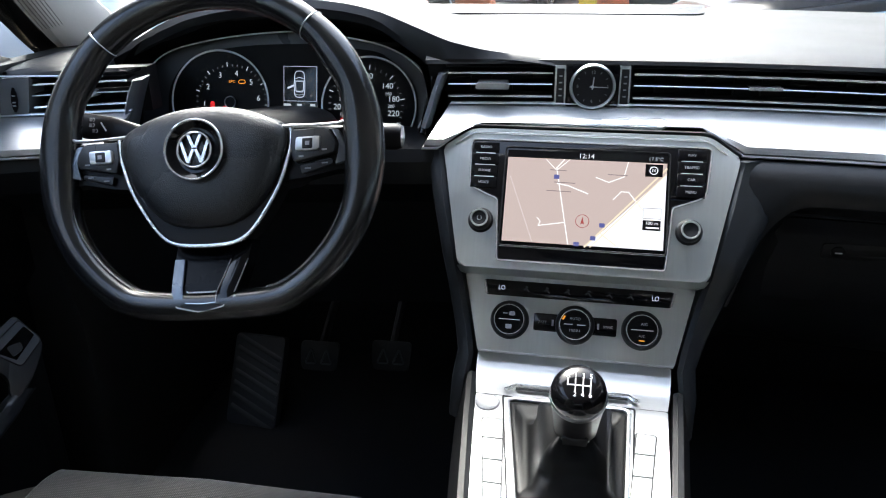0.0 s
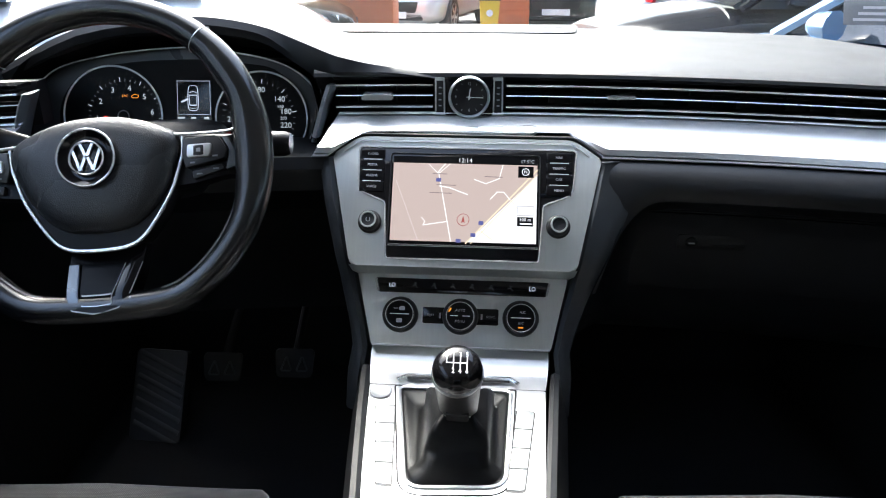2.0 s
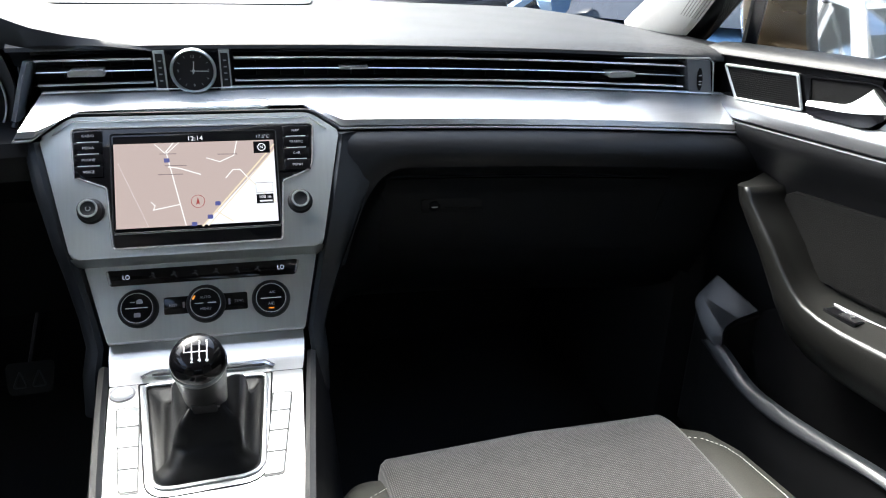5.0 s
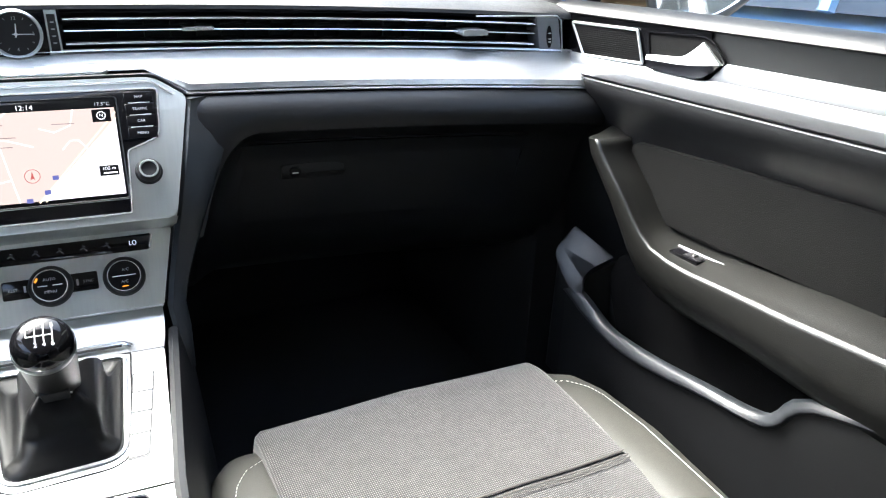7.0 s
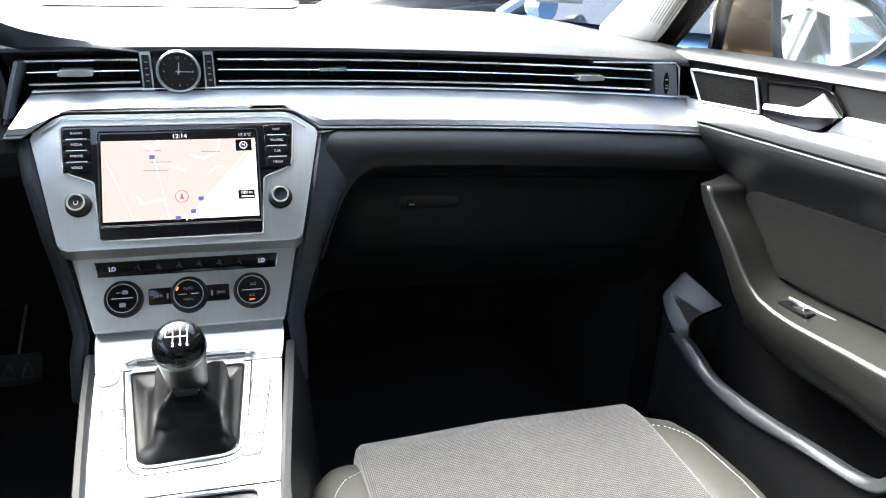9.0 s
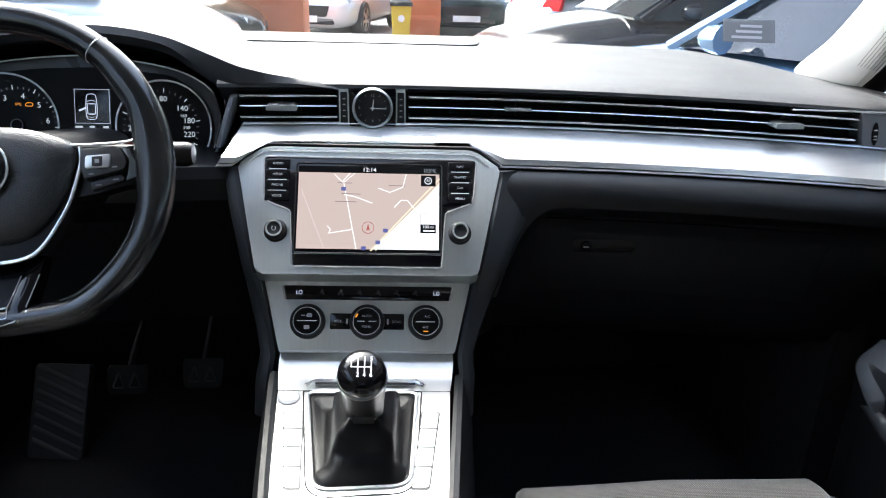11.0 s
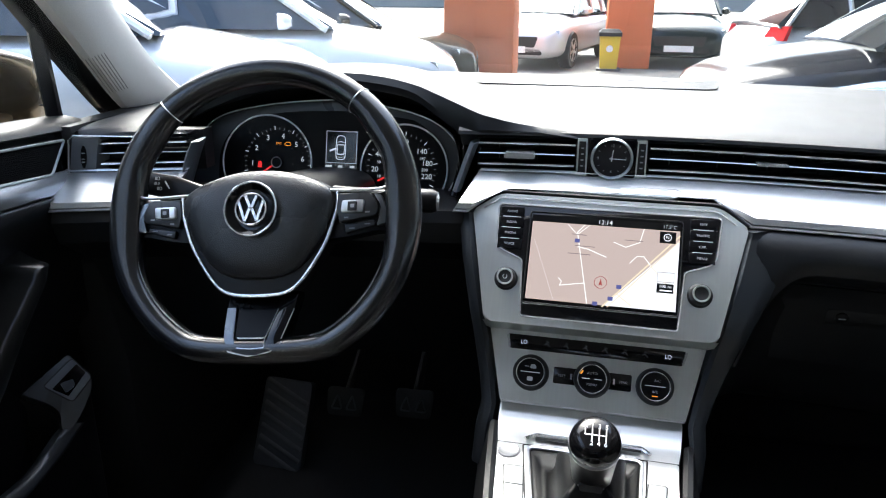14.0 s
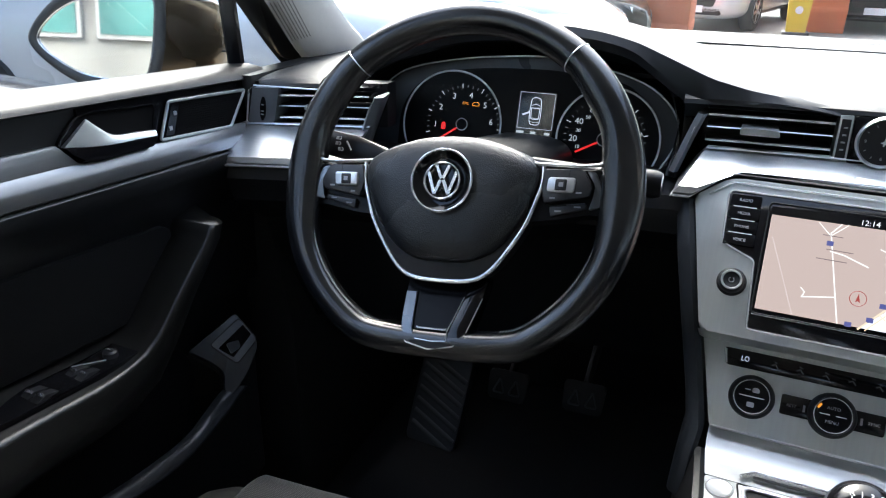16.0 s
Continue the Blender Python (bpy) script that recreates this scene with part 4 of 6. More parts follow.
for s in (-1, 1):
    part("bright_end", sweep([(s * 0.1035, 0.029, 0.0015), (s * 0.107, 0.044, 0.0015)], 0.0016, 0.0012, n=6), CHROME, dsp)
    lettering("set_temperature", "LO", 0.0078, LIT_WHITE, dsp, s * 0.0865, 0.0366, 0.0015, sx=0.8)
for k in range(6):
    x = -0.058 + 0.0235 * k
    part("touch_symbol", ribbon([(x - 0.003, 0.036), (x, 0.0375), (x + 0.003, 0.034)], 0.0012, 0.0014), LIT_GREY, dsp)
    part("touch_symbol", ribbon([(x - 0.001, 0.040), (x + 0.002, 0.039)], 0.0010, 0.0014), LIT_GREY, dsp)
key = part("key_bar", prism(rounded([(-0.047, -0.0095), (0.046, -0.0095), (0.046, 0.0105), (-0.047, 0.0105)], 0.002), -0.001, 0.0015, 0.0006), PIANO, clim, "gloss black key bar")
lettering("key_text", "REST", 0.0042, GREYINK, key, -0.037, 0.0005, 0.0018)
lettering("key_text", "SYNC", 0.0042, GREYINK, key, 0.0365, 0.0005, 0.0018)
for s in (-1, 1):
    part("fan_mark", ribbon([(s * 0.0255, -0.002), (s * 0.0255, 0.003)], 0.0022, 0.0017), GREYINK, key)
for x, top, low in ((-0.0745, "bars", "screen"), (-0.0005, "AUTO", "MENU"), (0.073, "A/C", "A/C")):
    d = part("dial", lathe([(0.0222, -0.002), (0.0222, 0.003), (0.0208, 0.009), (0.0188, 0.0115), (0.0175, 0.0105), (0, 0.0105)], 48), BLACK, clim, "round black dial with chrome ring", m=pose(x, 0.0, 0))
    part("ring", sweep(line3(circle(0, 0, 0.0168, 56), 0.0112), 0.0008, n=6, closed=True), CHROME, d)
    part("cap", lathe([(0.0160, 0.0105), (0.0160, 0.0113), (0, 0.0113)], 40), PIANO, d)
    part("split_line", ribbon([(-0.0115, 0.0), (-0.003, 0.0)] if top == "AUTO" else [(-0.0115, 0.0), (0.0115, 0.0)], 0.0009, 0.0114), WHITEINK, d)
    if top == "AUTO":
        part("split_line", ribbon([(0.003, 0.0), (0.0115, 0.0)], 0.0009, 0.0114), WHITEINK, d)
        part("lamp", ribbon([(-0.0135, 0.0055), (-0.0118, 0.0085)], 0.0022, 0.0118), LIT_AMBER, d, "amber lamp")
    if top == "bars":
        part("screen_mark", prism(rounded([(-0.001, 0.0045), (0.007, 0.0045), (0.006, 0.0095), (0.0, 0.0095)], 0.002, 2), 0.0113, 0.0115), GREYINK, d)
        part("screen_mark", prism(rounded([(-0.0035, -0.0105), (0.0035, -0.0105), (0.0035, -0.0055), (-0.0035, -0.0055)], 0.001, 2), 0.0113, 0.0115), GREYINK, d)
        part("screen_mark", prism([(-0.007, 0.0062), (-0.002, 0.0062), (-0.002, 0.0072), (-0.007, 0.0072)], 0.0113, 0.0115), GREYINK, d)
    else:
        lettering("dial_text", top, 0.0044, GREYINK, d, 0.002 if top == "A/C" else 0, 0.0065, 0.0116)
        lettering("dial_text", low, 0.0044, GREYINK, d, 0, -0.0068, 0.0116)
        if low == "A/C":
            part("lamp", prism([(-0.0032, -0.0125), (0.0032, -0.0125), (0.0032, -0.0112), (-0.0032, -0.0112)], 0.0114, 0.0118), LIT_AMBER, d, "amber lamp")
# dark flanks beside the stack, the window's sheen put into their blue-grey colour
for s in (-1, 1):
    rings = []
    wide = ((0.600, 0.016), (0.672, 0.021), (0.72, 0.027), (0.776, 0.037), (0.82, 0.047), (0.85, 0.055), (0.889, 0.062))
    for z in (0.889, 0.884, 0.878, 0.872, 0.865, 0.858, 0.850, 0.84, 0.82, 0.795, 0.776, 0.763, 0.750, 0.725, 0.70, 0.672, 0.648, 0.60):
        x = ramp_at(z, (0.60, 0.648, 0.672, 0.70, 0.75, 0.776, 0.84, 0.884), (0.12, 0.117, 0.1135, 0.119, 0.1315, 0.137, 0.153, 0.163))
        y = ramp_at(z, (0.60, 0.648, 0.672, 0.70, 0.75, 0.776, 0.84, 0.884), (-0.06, -0.055, -0.035, -0.022, -0.004, -0.002, 0.024, 0.052))
        w = ramp_at(z, [q[0] for q in wide], [q[1] for q in wide]) if s > 0 else 0.020
        e = ramp_at(z, (0.812, 0.84, 0.889), (0.0, 0.012, 0.032)) if s > 0 else 0.0
        rings.append([(s * x, y + 0.004, z), (s * (x + 0.005), y - 0.001, z), (s * (x + w * 0.55), y + 0.001 + e * 0.5, z), (s * (x + w * 0.86), y + 0.005 + e, z), (s * (x + w * 0.97), y + 0.010 + e, z), (s * (x + w), y + 0.020 + e, z), (s * (x + w), y + 0.25, z), (s * x, y + 0.25, z)])
    part("stack_flank", loft(rings), FLANK, dash, "charcoal side of the centre stack", m=MOD)

# ---- centre console and gear lever ----
KF = MOD @ pose(0, -0.082, 0.647, 4.4, 0, 0)
con = thing("centre_console", KF, "silver centre console with buttons and charcoal side rails", "centre console")
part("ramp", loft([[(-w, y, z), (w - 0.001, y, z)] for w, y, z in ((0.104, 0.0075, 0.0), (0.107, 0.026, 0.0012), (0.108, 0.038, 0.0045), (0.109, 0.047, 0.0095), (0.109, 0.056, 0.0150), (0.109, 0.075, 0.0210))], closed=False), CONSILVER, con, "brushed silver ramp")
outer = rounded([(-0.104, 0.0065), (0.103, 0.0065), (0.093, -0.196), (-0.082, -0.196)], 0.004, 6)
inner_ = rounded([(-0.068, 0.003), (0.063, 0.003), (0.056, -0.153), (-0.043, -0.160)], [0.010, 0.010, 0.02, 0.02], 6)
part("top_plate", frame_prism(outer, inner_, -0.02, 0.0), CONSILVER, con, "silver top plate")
ol = rounded([(-0.0735, 0.006), (0.0685, 0.006), (0.0605, -0.163), (-0.048, -0.170)], [0.003, 0.003, 0.025, 0.025], 6)
part("boot_surround", sweep(line3(inner_, 0.0005), 0.0024, 0.0022, n=8, closed=True), DULLCHROME, con, "silver ring round the gear boot")
part("panel_gap", sweep(line3(ol[:], 0.0002), 0.0010, n=4, closed=True), BLACK, con)
part("storage_lid", sweep(line3([(-0.0715, 0.0115), (-0.0600, 0.0205), (0.0620, 0.0212), (0.0715, 0.0115)], 0.0050), 0.0030, 0.0018, n=6), CHROME, con)
part("lid_slot", sweep(line3([(-0.060, 0.0155), (0.061, 0.0160)], 0.0045), 0.0022, 0.0010, n=6), BLACK, con)
# start button
part("start_button", lathe([(0.0125, -0.001), (0.0125, 0.0012), (0.0112, 0.0022), (0.0098, 0.0016), (0, 0.0018)], 36), SILVER, con, "oval silver start button", m=pose(-0.0885, -0.0085, 0) @ Matrix.Diagonal((1, 0.95, 1, 1)))
part("button_ring", sweep(line3(circle(-0.0885, -0.0085, 0.0125, 40), 0.001), 0.0008, n=5, closed=True), GREYINK, con)
for s in (-1, 1):
    e = -0.034 - 0.124
    well = [(-0.0671, -0.0325), (-0.0920, -0.0325), (-0.0905 + 0.155 * 0.124 - 0.0015, e - 0.0008), (-0.0685 + 0.10 * 0.124 + 0.0014, e - 0.0008)] if s < 0 else [(0.0681, -0.0325), (0.0900, -0.0325), (0.0885 - 0.115 * 0.124 + 0.0015, e - 0.0008), (0.0695 - 0.095 * 0.124 - 0.0014, e - 0.0008)]
    part("button_well", prism(rounded(well, [0.001, 0.005, 0.005, 0.001], 3), -0.002, 0.0006), BLACK, con)
    for k in range(4):
        v0, v1 = -0.034 - 0.031 * k, -0.034 - 0.031 * (k + 1) + 0.0020
        q0, q1 = -v0 - 0.034, -v1 - 0.034
        if s < 0:
            xo0, xo1, xi0, xi1 = -0.0905 + 0.155 * q0, -0.0905 + 0.155 * q1, -0.0685 + 0.10 * q0, -0.0685 + 0.10 * q1
        else:
            xo0, xo1, xi0, xi1 = 0.0885 - 0.115 * q0, 0.0885 - 0.115 * q1, 0.0695 - 0.095 * q0, 0.0695 - 0.095 * q1
        part("button", prism(rounded([(xi0, v0), (xo0, v0), (xo1, v1), (xi1, v1)], [0.001, 0.004 if k == 0 else 0.001, 0.004 if k == 3 else 0.001, 0.001], 3), -0.001, 0.0013, 0.0004), BUTTON, con, "silver push button")
# rear part with cup holder
outer = rounded([(-0.082, -0.1975), (0.093, -0.1975), (0.088, -0.50), (-0.072, -0.50)], 0.003, 6)
cup = rounded([(-0.016, -0.202), (0.073, -0.202), (0.073, -0.36), (-0.016, -0.36)], 0.012, 6)
part("rear_plate", frame_prism(outer, cup, -0.02, -0.0015), CONSILVER, con, "silver rear plate")
part("cup_recess", loft([[(x, y, -0.003) for x, y in cup], [(x, y, -0.07) for x, y in cup]], cap=True), BLACK, con, "black cup holder recess")
part("cup_rim", sweep(line3(cup, -0.0005), 0.0022, n=6, closed=True), CHROME, con)
part("side_slot", prism(rounded([(-0.066, -0.205), (-0.03, -0.205), (-0.03, -0.33), (-0.066, -0.33)], 0.006), -0.004, 0.0012, 0.0005), PIANO, con, "gloss black insert")
# rails and sides
for s, pts in ((-1, [(-0.1165, 0.038), (-0.1085, -0.04), (-0.0965, -0.14), (-0.0885, -0.2), (-0.084, -0.5)]), (1, [(0.1185, 0.034), (0.1125, -0.04), (0.1045, -0.14), (0.100, -0.2), (0.096, -0.5)])):
    rings = []
    for x, v in pts:
        a, b = x - s * 0.0085, x + s * 0.0045
        rings.append([(a, v, 0.0005), (a, v, 0.004), (lerp(a, b, 0.35), v, 0.0065), (lerp(a, b, 0.8), v, 0.005), (b, v, -0.004), (b + s * 0.012, v, -0.06), (b + s * 0.035, v, -0.34), (a, v, -0.34), (a, v, -0.02)])
    part("side_rail", loft(rings), SOFT, con, "charcoal side rail")

lever = thing("gear_lever", MOD @ pose(0.0065, -0.2147, 0.7530, 30, 0, 0), "manual gear lever with gloss black cap and leather boot", "gear lever")
part("grip", lathe([(0.0190, -0.083), (0.0205, -0.062), (0.0215, -0.045), (0.0233, -0.018), (0.0240, -0.008)], 36), BOOTHIDE, lever, "leather grip")
part("cap_ring", lathe([(0.0240, -0.010), (0.0252, -0.006), (0.0252, -0.003), (0.0240, -0.001)], 44, cap=False), SPOKEBAR, lever, "chrome ring")
part("cap", lathe([(0.0244, -0.006), (0.0244, 0.0), (0.0236, 0.006), (0.0208, 0.0118), (0.016, 0.0152), (0.010, 0.0170), (0.005, 0.0175), (0.0, 0.0176)], 40), PIANO, lever, "gloss black cap with the shift pattern")
part("collar_plate", prism(rounded([(-0.0105, -0.0690), (0.0105, -0.0690), (0.0120, -0.0500), (-0.0120, -0.0500)], 0.003, 3), 0.0165, 0.0212, 0.001), BLACK, lever, "small black clip", m=pose(0, 0, 0, 90, 0, 0))
part("collar", sweep([(0.014 * x, -0.0205 + 0.006 * x * x, -0.066 + y) for x, y in ((-1.0, -0.014), (-0.85, 0.004), (-0.6, 0.009), (0.6, 0.009), (0.85, 0.004), (1.0, -0.014))], 0.0011, n=6), DULLCHROME, lever, "silver collar line")
PT = tagged(placed(new("shift_pattern"), pose(0.0, -0.0020, 0.0180, 5, 0, 0)), "white shift pattern")
PT.parent = lever
for k, x in enumerate((-0.0096, -0.0032, 0.0032, 0.0096)):
    part("pattern_line", ribbon([(x, 0.0), (x, 0.0058)], 0.0009, 0), WHITEINK, PT)
    if k:
        part("pattern_line", ribbon([(x, 0.0), (x, -0.0052)], 0.0009, 0), WHITEINK, PT)
    lettering("numeral", "R135"[k], 0.0062, WHITEINK, PT, x, 0.0085, 0.0)
    if k:
        lettering("numeral", " 246"[k], 0.0062, WHITEINK, PT, x, -0.0082, 0.0)
part("pattern_line", ribbon([(-0.0098, 0.0), (0.0098, 0.0)], 0.0009, 0.0002), WHITEINK, PT)
# boot: folds from the console opening up to the grip
LV = MOD @ pose(0.0065, -0.2147, 0.7530, 30, 0, 0)
back_to_lever = LV.inverted() @ KF
gather = KF.inverted() @ LV @ Vector((0, 0, -0.072))
base = [Vector((x, y, -0.001)) for x, y in rounded([(-0.066, 0.001), (0.061, 0.001), (0.054, -0.151), (-0.042, -0.158)], [0.010, 0.010, 0.02, 0.02], 11)]
PROF = ((0, 0), (0.06, 0.05), (0.16, 0.03), (0.28, 0.0), (0.38, 0.05), (0.45, 0.20), (0.50, 0.42), (0.55, 0.62), (0.62, 0.78), (0.72, 0.89), (0.86, 0.97), (1.0, 1.08))
rings = []
for st in smooth_path([(f, h, 0) for f, h in PROF], 3):
    f0, h0 = st.x, st.y
    ring = []
    for p in base:
        a = math.atan2(p.y - gather.y, p.x - gather.x)
        mid = math.sin(math.pi * min(1.0, max(0.0, f0)))
        front = max(0.0, -math.sin(a)) ** 2
        h = lerp(h0, f0 ** 0.9 * 1.05, 0.75 * front)
        top = gather + Vector((0.0200 * math.cos(a), 0.0185 * math.sin(a), 0.0))
        ear = sum(math.exp(-(((a - c + math.pi) % (2 * math.pi) - math.pi) / 0.22) ** 2) for c in (-0.12, -3.0)) * math.exp(-((h0 - 0.80) / 0.20) ** 2)
        fold = math.exp(-((a - 0.85) / 0.14) ** 2) * mid
        pleat = math.exp(-((h0 - 0.92) / 0.12) ** 2)
        f = f0 - 0.22 * ear + 0.04 * mid * math.sin(3 * a + 2.6 * h0 + 0.8) + 0.03 * mid * math.sin(7 * a - 5 * h0)
        q = p.lerp(top, f)
        q.z = lerp(p.z, top.z, h) + 0.016 * fold + 0.0025 * mid * math.sin(5 * a + 7 * h0) + 0.0016 * pleat * math.sin(14 * a + 1.0) - 0.004 * ear
        ring.append(back_to_lever @ q)
    rings.append(ring)
part("boot", loft(rings, cap=False), BOOTHIDE, lever, "creased black leather boot", sharp=70)

# ---- steering wheel and stalks ----
WF = pose(-0.380, -0.100, 0.922, 63.5, 0, 0) @ pose(0, 0, 0, 0, 0, 5.5)
wheel = thing("steering_wheel", WF, "black leather steering wheel with flat bottom and silver trim", "steering wheel")
rim, rw, R0, FLAT = [], [], 0.1632, -0.1500
for k in range(120):
    deg = 3 * k
    a = radians(deg)
    near = [min(abs(deg - c), 360 - abs(deg - c)) for c in (0, 180)]
    pad = sum(math.exp(-((d - 2) / 17.0) ** 2) for d in near)
    grip = sum(math.exp(-((deg - c) / 8.0) ** 2) for c in (33, 147))
    flat = math.exp(-((deg - 270) / 26.0) ** 2)
    r = R0 - 0.0050 * pad - 0.0012 * grip
    x, y = r * math.cos(a), r * math.sin(a)
    if y < FLAT + 0.012:
        y = FLAT + 0.012 - 0.012 * (1 - math.exp(-(FLAT + 0.012 - y) / 0.012))
    rim.append((x, y, -0.004 - 0.003 * pad))
    rw.append(0.0150 + 0.0050 * pad + 0.0018 * grip - 0.0005 * flat)
part("rim", sweep(rim, rw, [0.0158 + 0.3 * (w - 0.015) for w in rw], n=22, closed=True, power=0.92), LEATHER, wheel, "black leather rim")
for c in (48, 132):
    a = radians(c)
    m = pose(R0 * math.cos(a), R0 * math.sin(a), -0.004, 0, 0, c) @ pose(0, 0, 0, 90, 0, 0)
    part("seam", sweep(line3([(x * 0.0154, y * 0.0162) for x, y in circle(0, 0, 1, 28)], 0), 0.0006, n=5, closed=True), DULLCHROME, wheel, m=m)
for c0, c1 in ((192, 246), (294, 348)):
    st = bmesh.new()
    for k in range(50):
        i = lerp(c0, c1, k / 49) / 3
        p = Vector(rim[int(i) % 120]).lerp(Vector(rim[(int(i) + 1) % 120]), i % 1)
        d = Vector((p.x, p.y, 0)).normalized()
        c = p - d * 0.0138 + Vector((0, 0, 0.008))
        t = Vector((-d.y, d.x, 0))
        sweep([c - t * 0.0016 + d * 0.0010, c + t * 0.0016 - d * 0.0010], 0.00045, n=4, bm=st)
    tagged(part("stitching", st, GREYINK, wheel), kind="stuff")


def mirrored(half):
    return half + [(-x, y) for x, y in half[::-1]]


def smooth_outline(pts, steps=4):
    return [(p.x, p.y) for p in smooth_path([(x, y, 0) for x, y in pts], steps, closed=True)]


# base plate inside the chrome line, and the domed pad on it
PLATE_HALF = [(0.018, 0.0462), (0.045, 0.0410), (0.068, 0.0325), (0.0815, 0.0240), (0.0865, 0.0150), (0.0862, 0.0050), (0.0832, -0.0070), (0.0740, -0.0340), (0.0585, -0.0600), (0.0430, -0.0790), (0.0270, -0.0868), (0.0090, -0.0886)]
bo = smooth_outline(mirrored(PLATE_HALF))
part("base_plate", loft([[(x, y, z) for x, y in [(x * f, (y + 0.02) * f - 0.02) for x, y in bo]] for f, z in ((1.0, -0.030), (1.0, -0.001), (0.985, 0.0012), (0.5, 0.0014))]), STALK, wheel, "black base plate", sharp=60)
PAD_HALF = [(0.018, 0.0455), (0.045, 0.0402), (0.067, 0.0318), (0.0802, 0.0234), (0.0848, 0.0145), (0.0843, 0.0050), (0.0812, -0.0070), (0.0710, -0.0310), (0.0560, -0.0520), (0.0405, -0.0650), (0.0250, -0.0712), (0.0090, -0.0728)]
bp_ = smooth_outline(mirrored(PAD_HALF))
rings = []
for f, z in ((1.0, -0.004), (1.0, 0.0030), (0.992, 0.0062), (0.972, 0.0092), (0.93, 0.0122), (0.85, 0.0150), (0.70, 0.0174), (0.5, 0.0188), (0.3, 0.0193), (0.12, 0.0195)):
    rings.append([(x * f, (y + 0.012) * f - 0.012, z - 0.055 * max(0.0, (y - 0.012)) * f * f) for x, y in bp_])
part("airbag_cover", loft(rings), AIRBAG, wheel, "grained black airbag cover", sharp=70)
trim = [(0.0885, 0.0200), (0.0882, 0.0050), (0.0848, -0.0075), (0.0752, -0.0345), (0.0595, -0.0608), (0.0438, -0.0802), (0.0275, -0.0884), (0.0, -0.0903)]
trim = [(-x, y) for x, y in trim[:-1]] + trim[::-1]
part("bright_trim", sweep([(p.x, p.y, 0.0022) for p in smooth_path([(x, y, 0) for x, y in trim], 5)], 0.0021, 0.0016, n=8), CHROME, wheel, "chrome line round the cover")
badge = part("badge", lathe([(0.0285, 0.0), (0.0285, 0.0195), (0.0270, 0.0188), (0.0235, 0.0160), (0.0205, 0.0150), (0, 0.0160)], 56), PIANO, wheel, "round gloss black badge with chrome emblem", m=pose(-0.0006, 0, 0.0052))
part("ring", sweep(line3(circle(0, 0, 0.0287, 64), 0.0198), 0.0013, n=8, closed=True), CHROME, badge)
part("emblem_ring", sweep(line3(circle(0, 0, 0.0168, 48), 0.0176), 0.0013, 0.0016, n=8, closed=True), CHROME, badge)
for pts in ([(-0.0132, 0.0072), (-0.0070, -0.0112)], [(-0.0062, -0.0114), (-0.0018, -0.0004)], [(0.0018, -0.0004), (0.0062, -0.0114)], [(0.0070, -0.0112), (0.0132, 0.0072)], [(-0.0058, 0.0136), (-0.0012, 0.0030)], [(0.0012, 0.0030), (0.0058, 0.0136)]):
    part("emblem_bar", ribbon(pts, 0.0027, 0.0158, h=0.0024), CHROME, badge)
lettering("embossed_text", "AIRBAG", 0.0105, SOFT, wheel, 0.0, -0.0445, 0.0168, thick=0.0004)
for s in (-1, 1):
    part("horn_mark", sweep([(s * 0.0650 + 0.0022 * math.cos(a), 0.0045 + 0.0022 * math.sin(a), 0.0146) for a in np.linspace(-1.5, 1.5, 8)], 0.0004, n=5), SOFT, wheel)
